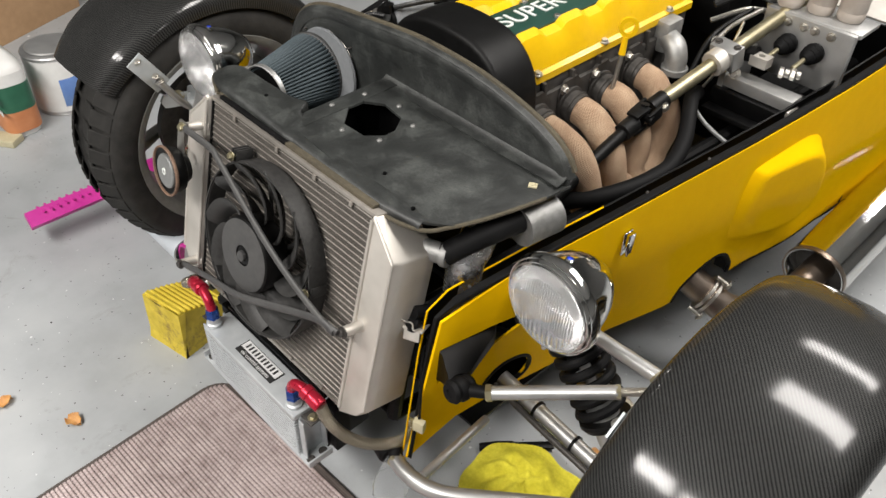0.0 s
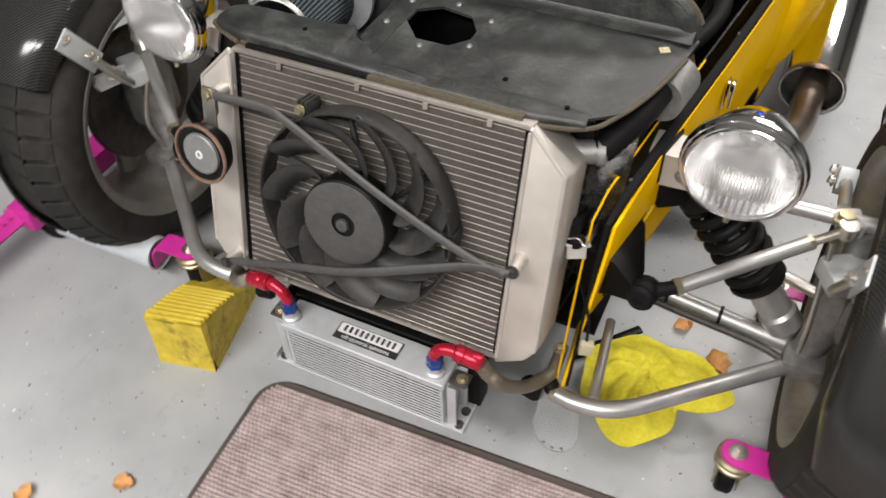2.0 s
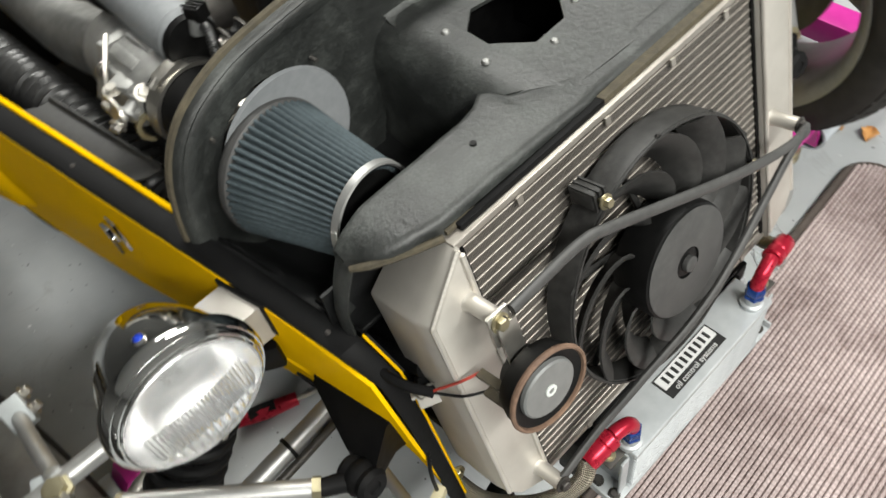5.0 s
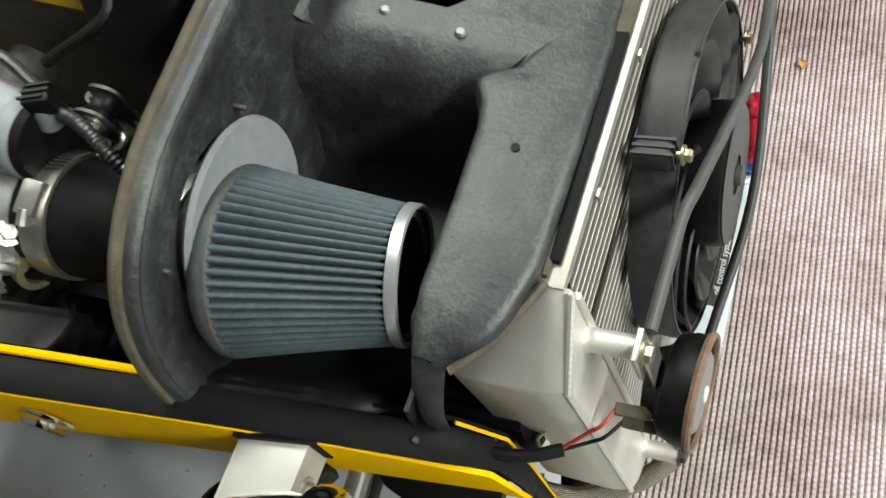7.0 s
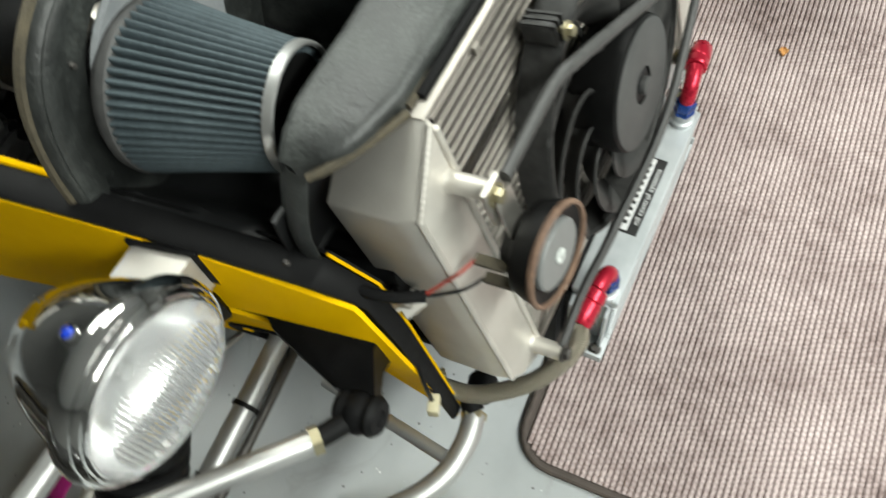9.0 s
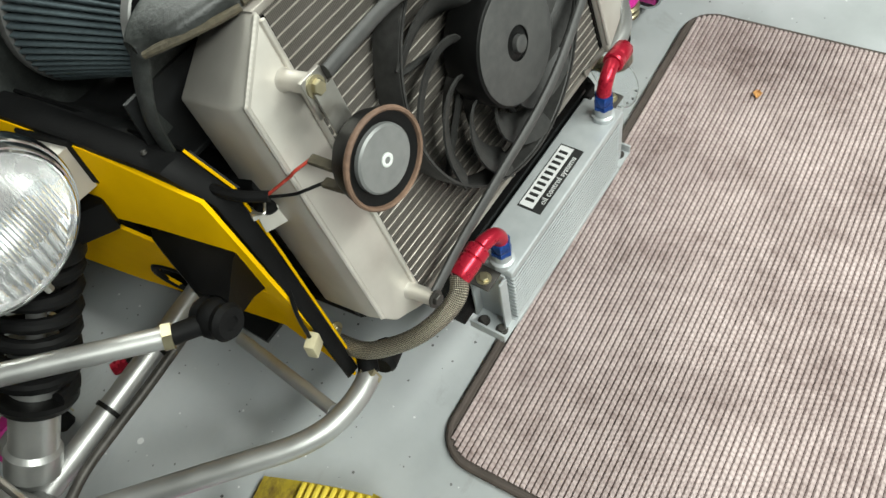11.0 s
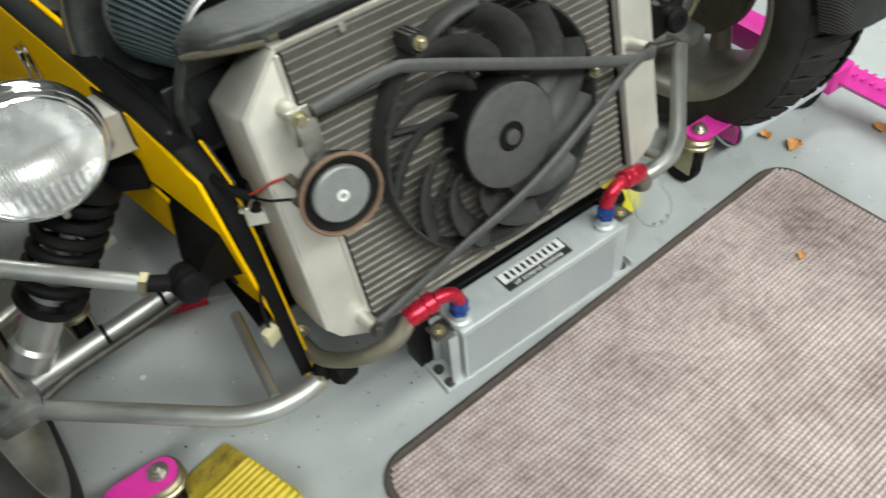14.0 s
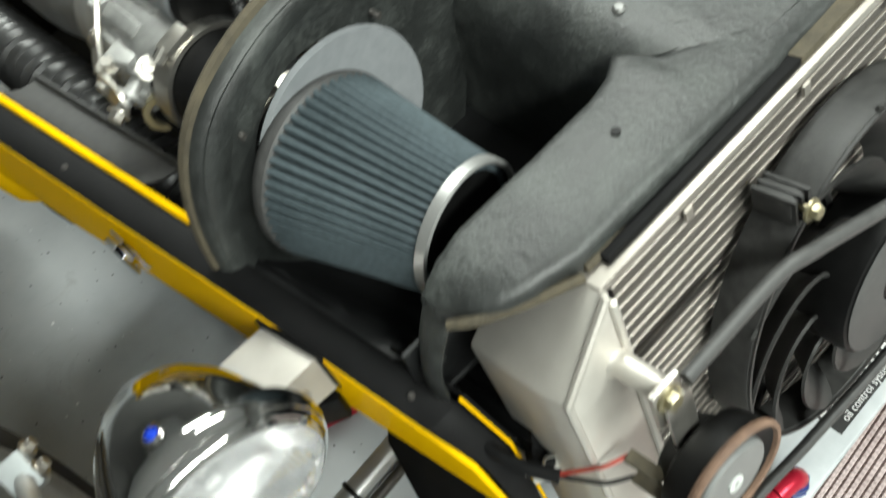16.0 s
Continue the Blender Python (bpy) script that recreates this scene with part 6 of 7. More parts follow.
# head flange and exhaust ports
bm = B()
box(bm, (0.132, 0.82, 0.664), (0.014, 0.44, 0.034), bevel=0.003)
box(bm, (0.141, 0.765, 0.626), (0.012, 0.36, 0.062), bevel=0.003)
for yy in (0.63, 0.70, 0.77, 0.84, 0.91, 0.98):
    box(bm, (0.143, yy, 0.662), (0.012, 0.007, 0.036), bevel=0.002)
part("head_flange", bm, DARKSTEEL, engine)
for i, y in enumerate((0.612, 0.697, 0.779, 0.872)):
    bm = B()
    lathe(bm, [(0, 0), (0.031, 0), (0.031, 0.008), (0.026, 0.010), (0.026, 0.018), (0.0285, 0.019), (0.0285, 0.023), (0.0265, 0.024), (0.0265, 0.030), (0, 0.030)], (0.143, y, 0.620), (1, 0, -0.1), 26)
    part("exhaust_flange", bm, DARKSTEEL, engine)
    bm = B()
    plate(bm, [(-0.026, -0.040), (0.000, -0.044), (0.026, -0.026), (0.030, 0.026), (0.012, 0.046), (-0.018, 0.044), (-0.032, 0.020)], [], lambda u, v, w: Vector((0.150 - w, y + u, 0.622 + v)), 0.006)
    part("port_plate", bm, DARKSTEEL, engine)
    for dy, dz in ((-0.022, 0.032), (0.022, -0.030)):
        bm = B()
        bolt(bm, (0.150, y + dy, 0.622 + dz), (1, 0, 0), 0.006, 0.008)
        part("flange_nut", bm, STEEL, engine)
    reach = (0.258, 0.244, 0.238, 0.236)[i]
    turn_in = (0.010, 0.012, -0.012, -0.034)[i]
    bm = B()
    tube(bm, [(0.168, y, 0.617), (0.194, y + 0.001, 0.612), (reach - 0.028, y + 0.002, 0.598), (reach - 0.006, y + 0.003, 0.573), (reach + 0.004, y + 0.004 + turn_in * 0.3, 0.538), (reach + 0.006, y + 0.004 + turn_in, 0.505), (0.262, 0.735 + 0.022 * i, 0.465), (0.275, 0.80 + 0.012 * i, 0.38)], [0.0245, 0.0255, 0.0262, 0.0262, 0.026, 0.0255, 0.025, 0.025], 22)
    part("exhaust_header", bm, WRAP, engine, "exhaust header in tan heat wrap")
# dipstick
bm = B()
tube(bm, [(0.176, 0.76, 0.58), (0.182, 0.768, 0.64), (0.181, 0.780, 0.698)], 0.004, 8)
dip = part("dipstick_tube", bm, STEEL, engine)
bm = B()
tube(bm, [(0.181, 0.779, 0.693), (0.180, 0.783, 0.723)], [0.006, 0.0045], 10, smooth=False)
lathe(bm, [(0.010, -0.0028), (0.0165, -0.0028), (0.0165, 0.0028), (0.010, 0.0028)], (0.180, 0.786, 0.739), (0.75, -0.65, 0.1), 24, closed=True)
part("dipstick_handle", bm, YELLOW_CRACKLE, engine, "yellow plastic dipstick ring")
bm = B()
box(bm, (0.150, 0.965, 0.660), (0.035, 0.05, 0.06), bevel=0.01)
tube(bm, [(0.155, 0.960, 0.655), (0.178, 0.950, 0.652), (0.190, 0.945, 0.635), (0.192, 0.944, 0.605)], 0.02, 18)
lathe(bm, [(0.02, -0.005), (0.0245, -0.005), (0.0245, 0.005), (0.02, 0.005)], (0.192, 0.944, 0.612), (0, 0, 1), 22, closed=True)
part("thermostat_housing", bm, CAST, engine, "cast alloy thermostat housing")
# inlet side: alloy elbow after the hose, throttle, pale breather cylinder, plugs and runners
bm = B()
tube(bm, [(-0.215, 0.586, 0.628), (-0.217, 0.62, 0.627), (-0.214, 0.68, 0.618), (-0.200, 0.74, 0.600)], [0.040, 0.046, 0.047, 0.052], 30)
lathe(bm, [(0, 0), (0.056, 0), (0.058, 0.003), (0.058, 0.012), (0.055, 0.015), (0, 0.015)], (-0.214, 0.665, 0.620), (0.05, 1, -0.1), 6)
throttle = part("throttle_body", bm, CAST, engine, "cast alloy throttle body")
for k in range(5):
    bm = B()
    a = 0.5 + 0.5 * k
    box(bm, (-0.2165 + 0.046 * math.cos(a), 0.640, 0.626 + 0.046 * math.sin(a)), (0.006, 0.045, 0.012), Matrix.Rotation(-a, 3, "Y"), bevel=0.0015)
    part("casting_rib", bm, CAST, engine)
for dx, dz in ((0.038, 0.036), (-0.040, 0.034), (-0.052, -0.006)):
    bm = B()
    bolt(bm, (-0.214 + dx, 0.662, 0.620 + dz), (0, -1, 0), 0.006, 0.007)
    part("flange_bolt", bm, STEEL, engine)
bm = B()
lathe(bm, [(0, 0), (0.027, 0), (0.030, 0.004), (0.0305, 0.010), (0.0295, 0.013), (0.0305, 0.016), (0.0305, 0.18), (0, 0.18)], (-0.186, 0.585, 0.682), (0.05, 1, 0.0), 36)
part("breather_cylinder", bm, FILTCAP, engine, "smooth pale grey cylinder with a dark end")
bm = B()
lathe(bm, [(0, -0.006), (0.026, -0.005), (0.029, 0.0005), (0, 0.001)], (-0.186, 0.585, 0.682), (0.05, 1, 0.0), 30)
part("cylinder_end", bm, BLACK, engine)
bm = B()
box(bm, (-0.172, 0.575, 0.712), (0.016, 0.018, 0.016), Matrix.Rotation(0.4, 3, "Z"), bevel=0.002)
for k in (-1, 0, 1):
    box(bm, (-0.172 + 0.005 * k, 0.575, 0.7205), (0.0015, 0.017, 0.002), Matrix.Rotation(0.4, 3, "Z"))
part("sensor_plug", bm, BLACK, engine, "black wiring plug")
bm = B()
tube(bm, [(-0.174, 0.577, 0.706), (-0.178, 0.578, 0.690)], 0.008, 14, smooth=False)
part("sensor", bm, HORNGREY, engine)
bm = B()
tube(bm, [(-0.174, 0.565, 0.700), (-0.180, 0.545, 0.706), (-0.190, 0.524, 0.700), (-0.200, 0.503, 0.682), (-0.207, 0.484, 0.660)], 0.0040, 10, ripple=0.0014, pitch=0.0036)
part("conduit", bm, CORRUG, engine, "black corrugated conduit")
bm = B()
tube(bm, [(-0.165, 0.582, 0.712), (-0.150, 0.62, 0.715), (-0.140, 0.68, 0.710)], 0.0045, 10)
part("conduit", bm, CORRUG, engine)
# throttle linkage: spindle with two discs, lever plate, return spring, rod and plug
hub = Vector((-0.262, 0.606, 0.642))
bm = B()
lathe(bm, [(0, -0.020), (0.005, -0.020), (0.005, -0.012), (0.012, -0.012), (0.013, -0.010), (0.013, -0.008), (0.006, -0.006), (0.006, 0.004), (0.011, 0.006), (0.011, 0.008), (0.005, 0.009), (0.005, 0.028), (0, 0.028)], hub, (1, 0.35, 0.25), 22)
linkage = part("throttle_spindle", bm, CAST, engine, "alloy throttle spindle with a roller")
bm = B()
plate(bm, smooth_loop([(-0.020, -0.008), (-0.006, -0.012), (0.014, -0.007), (0.020, 0.003), (0.010, 0.011), (-0.012, 0.008)]), [[(0.010 + 0.0035 * math.cos(a), 0.0035 * math.sin(a)) for a in (2 * math.pi * k / 12 for k in range(12))]], lambda u, v, w: hub + Vector((-0.014 + 0.3 * v - w, 0.004 + u, v + 0.004)), 0.003)
part("lever_plate", bm, STEEL, engine)
bm = B()
tube(bm, [hub + Vector((0.006 + 0.00022 * k, 0.0085 * math.cos(k * 0.8), 0.002 + 0.0085 * math.sin(k * 0.8))) for k in range(56)], 0.0011, 6, smooth=False)
part("return_spring", bm, STEEL, engine, "steel return spring")
bm = B()
tube(bm, [hub + Vector((-0.016, 0.014, 0.004)), hub + Vector((0.004, 0.040, 0.020)), hub + Vector((0.030, 0.075, 0.030))], 0.0028, 8)
box(bm, hub + Vector((-0.016, 0.014, 0.004)), (0.009, 0.012, 0.009), bevel=0.002)
part("linkage_rod", bm, STEEL, engine)
for at, ax in ((hub + Vector((-0.022, -0.007, -0.005)), (-1, -0.35, -0.2)), (hub + Vector((0.014, -0.012, 0.014)), (0, -0.7, 0.7)), (hub + Vector((-0.004, 0.020, 0.012)), (0, -0.3, 1))):
    bm = B()
    bolt(bm, at, ax, 0.006, 0.007)
    part("linkage_nut", bm, STEEL, engine)
bm = B()
box(bm, hub + Vector((0.012, 0.018, 0.010)), (0.026, 0.028, 0.016), Matrix.Rotation(0.35, 3, "Z"), bevel=0.004)
box(bm, hub + Vector((0.006, 0.000, -0.012)), (0.022, 0.020, 0.020), Matrix.Rotation(0.35, 3, "Z"), bevel=0.004)
part("linkage_boss", bm, CAST, engine)
bm = B()
box(bm, (-0.255, 0.590, 0.606), (0.018, 0.022, 0.022), Matrix.Rotation(0.35, 3, "Z"), bevel=0.003)
part("throttle_sensor", bm, BLACK, engine, "black throttle position sensor")
bm = B()
lathe(bm, [(0.010, -0.005), (0.015, -0.005), (0.015, 0.005), (0.010, 0.005)], (-0.258, 0.590, 0.622), (-0.3, -1, 0.2), 20, closed=True)
part("brass_ring", bm, GOLD, engine)
# belt roller on its bracket, brass union, dark studs
rc = Vector((-0.150, 0.562, 0.676))
bm = B()
for k in (-1, 1):
    plate(bm, smooth_loop([(-0.012, -0.026), (0.012, -0.026), (0.013, 0.002), (0.008, 0.012), (-0.008, 0.012), (-0.013, 0.002)]), [], lambda u, v, w: rc + Vector((k * 0.010 - w, u, v)), 0.0025)
box(bm, rc + Vector((0, 0, -0.027)), (0.026, 0.026, 0.004), bevel=0.001)
part("roller_bracket", bm, DARKSTEEL, engine, "dark steel roller bracket")
bm = B()
lathe(bm, [(0, -0.008), (0.010, -0.008), (0.011, -0.006), (0.009, -0.003), (0.009, 0.003), (0.011, 0.006), (0.010, 0.008), (0, 0.008)], rc, (1, 0, 0), 20)
part("belt_roller", bm, BLACK, engine)
bm = B()
bolt(bm, rc + Vector((-0.013, 0, 0)), (-1, 0, 0), 0.0055, 0.006)
part("roller_bolt", bm, STEEL, engine)
bm = B()
lathe(bm, [(0, -0.024), (0.0045, -0.024), (0.0045, -0.003), (0.0085, -0.003), (0.0085, 0.006), (0.006, 0.0065), (0.006, 0.013), (0.0035, 0.014), (0, 0.014)], (-0.170, 0.560, 0.652), (-0.1, -0.3, 1), 6)
part("brass_union", bm, GOLD, engine, "dull brass union")
for c, ax, r in (((-0.136, 0.585, 0.660), (0.2, -0.4, 1), 0.005), ((-0.132, 0.545, 0.640), (-0.4, -1, 0.3), 0.006), ((-0.160, 0.590, 0.668), (-0.5, -0.6, 0.8), 0.005)):
    bm = B()
    bolt(bm, c, ax, r, r, 0.012)
    part("stud_nut", bm, DARKSTEEL, engine)
for p in ([(-0.152, 0.56, 0.66), (-0.165, 0.545, 0.662), (-0.178, 0.56, 0.655)], [(-0.135, 0.56, 0.65), (-0.15, 0.545, 0.65), (-0.17, 0.545, 0.645)]):
    bm = B()
    tube(bm, p, 0.0028, 8)
    part("small_pipe", bm, STEEL, engine)
for k in range(4):
    bm = B()
    tube(bm, [(-0.09, 0.70 + 0.095 * k, 0.61), (-0.15, 0.70 + 0.095 * k, 0.61), (-0.20, 0.69 + 0.09 * k, 0.585)], 0.022, 14)
    part("inlet_runner", bm, DARKSTEEL, engine)
bm = B()
tube(bm, [(-0.200, 0.735, 0.600), (-0.215, 0.86, 0.575), (-0.215, 1.05, 0.57)], 0.040, 20)
part("inlet_plenum", bm, ALU_DULL, engine, "cast alloy inlet plenum")
bm = B()
tube(bm, [(-0.262, 0.56, 0.47), (-0.275, 0.62, 0.50), (-0.282, 0.72, 0.525), (-0.30, 1.0, 0.53)], 0.030, 16, ripple=0.005, pitch=0.014)
part("breather_hose", bm, CORRUG, engine, "black ribbed hose")
# alternator and odds at the front left
bm = B()
lathe(bm, [(0, 0), (0.05, 0), (0.055, 0.01), (0.055, 0.07), (0.04, 0.08), (0, 0.08)], (-0.10, 0.52, 0.48), (0, 1, 0), 28)
part("alternator", bm, ALU_DULL, engine)
for p in ([(-0.14, 0.60, 0.70), (-0.10, 0.56, 0.72), (-0.06, 0.60, 0.735)], [(-0.20, 0.62, 0.66), (-0.15, 0.68, 0.70), (-0.09, 0.72, 0.70)], [(-0.17, 0.63, 0.70), (-0.2, 0.72, 0.66), (-0.21, 0.9, 0.66)]):
    bm = B()
    tube(bm, p, 0.004, 8)
    part("cable", bm, BLACK, engine)
# black coolant pipe beside the headers
bm = B()
tube(bm, [(0.20, 0.55, 0.49), (0.25, 0.575, 0.53), (0.296, 0.618, 0.548), (0.322, 0.685, 0.555), (0.328, 0.750, 0.560), (0.310, 0.815, 0.572), (0.282, 0.865, 0.590), (0.262, 0.90, 0.600), (0.245, 0.95, 0.585)], 0.0135, 14)
part("coolant_pipe", bm, RUBBER, car, "black bent coolant pipe")
bm = B()
tube(bm, [(0.268, 0.318, 0.40), (0.276, 0.322, 0.50), (0.280, 0.326, 0.575), (0.278, 0.345, 0.592), (0.26, 0.38, 0.60)], 0.027, 20)
part("foil_duct", bm, FOIL, car, "duct wrapped in crumpled foil")

# ---- steering column ----
bm = B()
tube(bm, [(0.261, 0.825, 0.606), (0.278, 0.957, 0.641), (0.33, 1.30, 0.742)], 0.0125, 18, smooth=False)
shaft = part("steering_shaft", bm, GOLD, car, "passivated steel steering shaft with a universal joint")
bm = B()
for a, b, r in (((0.2575, 0.800, 0.599), (0.2615, 0.832, 0.608), 0.0155), ((0.2625, 0.718, 0.588), (0.2605, 0.752, 0.592), 0.0155)):
    tube(bm, [a, b], r, 16, smooth=False)
for dx, y0, y1 in ((-0.016, 0.776, 0.806), (0.016, 0.776, 0.806)):
    box(bm, (0.259 + dx, 0.790, 0.597), (0.007, 0.036, 0.024), Matrix.Rotation(0.25, 3, "X"), bevel=0.003)
for dz in (-0.016, 0.016):
    box(bm, (0.260, 0.762, 0.594 + dz), (0.024, 0.036, 0.007), Matrix.Rotation(0.12, 3, "X"), bevel=0.003)
lathe(bm, [(0, -0.022), (0.007, -0.022), (0.007, 0.022), (0, 0.022)], (0.2595, 0.777, 0.5955), (1, 0, 0), 14)
lathe(bm, [(0, -0.022), (0.007, -0.022), (0.007, 0.022), (0, 0.022)], (0.2595, 0.777, 0.5955), (0, 0.1, 1), 14)
part("universal_joint", bm, BLACK, shaft, "black universal joint")
bm = B()
tube(bm, [(0.262, 0.73, 0.589), (0.264, 0.64, 0.566), (0.262, 0.55, 0.535)], 0.011, 14)
part("lower_shaft", bm, BLACK, shaft)
bm = B()
bolt(bm, (0.276, 0.815, 0.604), (1, 0, 0.2), 0.006, 0.006)
part("pinch_bolt", bm, STEEL, shaft)
bm = B()
lathe(bm, [(0.0125, -0.014), (0.0215, -0.014), (0.0225, -0.011), (0.0225, 0.008), (0.0125, 0.008)], (0.278, 0.956, 0.641), (0.15, 1.0, 0.3), 28, closed=True)
part("collar", bm, ALU, shaft, "aluminium bearing collar")
bm = B()
box(bm, (0.281, 0.978, 0.647), (0.052, 0.030, 0.040), pose(0, 0, 0, 16, 0, -8).to_3x3(), bevel=0.003)
part("bearing_block", bm, SATIN, shaft, "machined aluminium bearing block")
for dx in (-0.018, 0.018):
    bm = B()
    bolt(bm, (0.281 + dx, 0.974, 0.667), (0, -0.3, 1), 0.0045, 0.004)
    part("block_screw", bm, DARKSTEEL, shaft)

shaft.location += Vector((-0.010, -0.010, 0.017))

# ---- pedal box ----
bm = B()
box(bm, (0.335, 1.000, 0.594), (0.135, 0.036, 0.022), bevel=0.002)
box(bm, (0.268, 1.030, 0.600), (0.012, 0.10, 0.065), bevel=0.002)
pedals = part("pedal_box", bm, SATIN, car, "aluminium pedal box with brake cylinders and fluid reservoirs")
bm = B()
box(bm, (0.345, 1.100, 0.640), (0.165, 0.014, 0.115), bevel=0.002)
part("upright_plate", bm, SATIN, pedals)
bm = B()
box(bm, (0.345, 1.140, 0.695), (0.175, 0.075, 0.008), bevel=0.002)
part("shelf", bm, SATIN, pedals)
bm = B()
box(bm, (0.335, 1.05, 0.535), (0.16, 0.11, 0.05))
part("well", bm, PAINTBLACK, pedals, "black well under the pedals")
for x, z in ((0.413, 0.582), (0.428, 0.590)):
    bm = B()
    box(bm, (x, 1.055, z), (0.006, 0.20, 0.022), bevel=0.001)
    part("side_rail", bm, PAINTBLACK, pedals, "black angle rail")
bm = B()
box(bm, (0.405, 1.05, 0.588), (0.004, 0.17, 0.012), bevel=0.001)
part("rail_edge", bm, ALU, pedals)
bm = B()
box(bm, (0.335, 0.976, 0.562), (0.15, 0.012, 0.038), bevel=0.002)
box(bm, (0.335, 0.960, 0.546), (0.15, 0.030, 0.010), bevel=0.002)
part("support_frame", bm, PAINTBLACK, pedals)
for x in (0.322, 0.372):
    bm = B()
    lathe(bm, [(0, 0), (0.0165, 0), (0.0185, 0.006), (0.0145, 0.010), (0.0175, 0.015), (0.0125, 0.020), (0.0150, 0.026), (0.007, 0.036), (0, 0.036)], (x, 1.093, 0.650), (-0.1, -1, -0.1), 24)
    part("rubber_boot", bm, RUBBER, pedals, "black rubber boot")
    for dx in (-0.014, 0.016):
        bm = B()
        bolt(bm, (x + dx, 1.093, 0.684), (0, -1, 0), 0.0058, 0.006)
        part("plate_bolt", bm, STEEL, pedals)
    bm = B()
    tube(bm, [(x - 0.003, 1.06, 0.646), (x - 0.006, 1.028, 0.638)], 0.0045, 10, smooth=False)
    part("push_rod", bm, GOLD, pedals)
bm = B()
plate(bm, [(-0.016, -0.012), (0.016, -0.012), (0.016, 0.012), (-0.016, 0.012)], [[(0.006 * math.cos(a), 0.006 * math.sin(a)) for a in (2 * math.pi * k / 14 for k in range(14))]], lambda u, v, w: Vector((0.315 + u, 1.012 + v, 0.648 - w)), 0.018)
part("clevis", bm, ALU, pedals, "aluminium clevis")
for k, r in enumerate((0.0095, 0.0075, 0.0105, 0.0075)):
    bm = B()
    lathe(bm, [(0, 0), (r, 0), (r, 0.007), (0, 0.007)], (0.352 + 0.0085 * k, 1.012 + 0.004 * k, 0.632), (1, 0.4, 0), 6 if k % 2 == 0 else 16)
    part("adjuster_nut", bm, STEEL, pedals)
bm = B()
tube(bm, [(0.285, 1.015, 0.640), (0.305, 1.015, 0.645)], 0.014, 18, smooth=False)
part("rubber_stop", bm, RUBBER, pedals)
for x, z in ((0.292, 0.618), (0.274, 0.640)):
    bm = B()
    bolt(bm, (x, 0.975, z), (0.2, -1, 0.3), 0.007, 0.007)
    part("block_bolt", bm, STEEL, pedals)
for x, y in ((0.288, 1.125), (0.338, 1.140), (0.388, 1.150)):
    bm = B()
    lathe(bm, [(0, 0), (0.020, 0), (0.0235, 0.006), (0.0235, 0.016), (0.0225, 0.018), (0.0235, 0.020), (0.0235, 0.060), (0.021, 0.066), (0, 0.066)], (x, y, 0.699), (0, 0, 1), 28)
    part("fluid_reservoir", bm, RESERVOIR, pedals, "milky plastic fluid reservoir")
    bm = B()
    lathe(bm, [(0, 0), (0.023, 0), (0.024, 0.004), (0.024, 0.018), (0.021, 0.022), (0, 0.022)], (x, y, 0.765), (0, 0, 1), 24)
    part("reservoir_cap", bm, BLACK, pedals)
for pts, r, mt in (([(0.228, 1.00, 0.645), (0.240, 1.03, 0.672), (0.268, 1.07, 0.700)], 0.0042, STEEL), ([(0.222, 0.95, 0.60), (0.222, 1.00, 0.655), (0.235, 1.10, 0.68)], 0.005, BLACK), ([(0.235, 0.96, 0.55), (0.26, 0.985, 0.62), (0.262, 1.02, 0.69)], 0.0028, STEEL), ([(0.262, 0.91, 0.565), (0.30, 0.91, 0.540), (0.35, 0.925, 0.515), (0.40, 0.96, 0.50)], 0.0038, HORNGREY), ([(0.20, 1.02, 0.70), (0.235, 1.06, 0.72), (0.27, 1.12, 0.70)], 0.006, CORRUG), ([(0.19, 1.04, 0.66), (0.23, 1.09, 0.68), (0.25, 1.16, 0.66)], 0.005, STEEL)):
    bm = B()
    tube(bm, pts, r, 8)
    part("cable", bm, mt, pedals)
bm = B()
lathe(bm, [(0.006, -0.0012), (0.0085, -0.0012), (0.0085, 0.0012), (0.006, 0.0012)], (0.232, 0.995, 0.650), (0.6, -0.5, 0.5), 20, closed=True)
part("spring_ring", bm, STEEL, pedals)
pedals.location.z += 0.016
# unseen black box, added to keep light from the floor out of the bay
bm = B()
box(bm, (0.335, 1.21, 0.39), (0.17, 0.28, 0.28))
part("floor_light_block", bm, PAINTBLACK, car, "black box added to block floor light below the pedals")
# scuttle panel behind
bm = B()
plate(bm, [(-0.42, 1.36), (0.47, 1.36), (0.47, 1.75), (-0.42, 1.75)], [], lambda u, v, w: Vector((u, v, 0.645 + 0.1 * (v - 1.36) - w)), 0.004)
scuttle = part("scuttle", bm, ALU, car, "plain aluminium scuttle panel")
bm = B()
box(bm, (CX, 1.355, 0.44), (0.86, 0.006, 0.40))
part("firewall", bm, PAINTBLACK, scuttle, "black bulkhead panel under the scuttle")
bm = B()
box(bm, (0.0, 1.28, 0.62), (0.26, 0.10, 0.14), bevel=0.01)
part("heater_box", bm, BLACK, car, "black box against the scuttle")

# ---- exhaust ----
bm = B()
tube(bm, [(0.30, 0.835, 0.325), (0.345, 0.845, 0.295), (0.405, 0.862, 0.258), (0.452, 0.885, 0.228), (0.486, 0.94, 0.21), (0.502, 1.01, 0.198), (0.506, 1.09, 0.197), (0.509, 1.19, 0.206)], 0.030, 26)
pipe = part("exhaust_pipe", bm, STAIN, car, "heat-tinted exhaust pipe leaving the body side")
bm = B()
d = Vector((0.8, 0.25, -0.4)).normalized()
for k in (-0.004, 0.006):
    lathe(bm, [(0.030, k - 0.003), (0.038, k - 0.003), (0.038, k + 0.003), (0.030, k + 0.003)], (0.412, 0.865, 0.253), d, 30, closed=True)
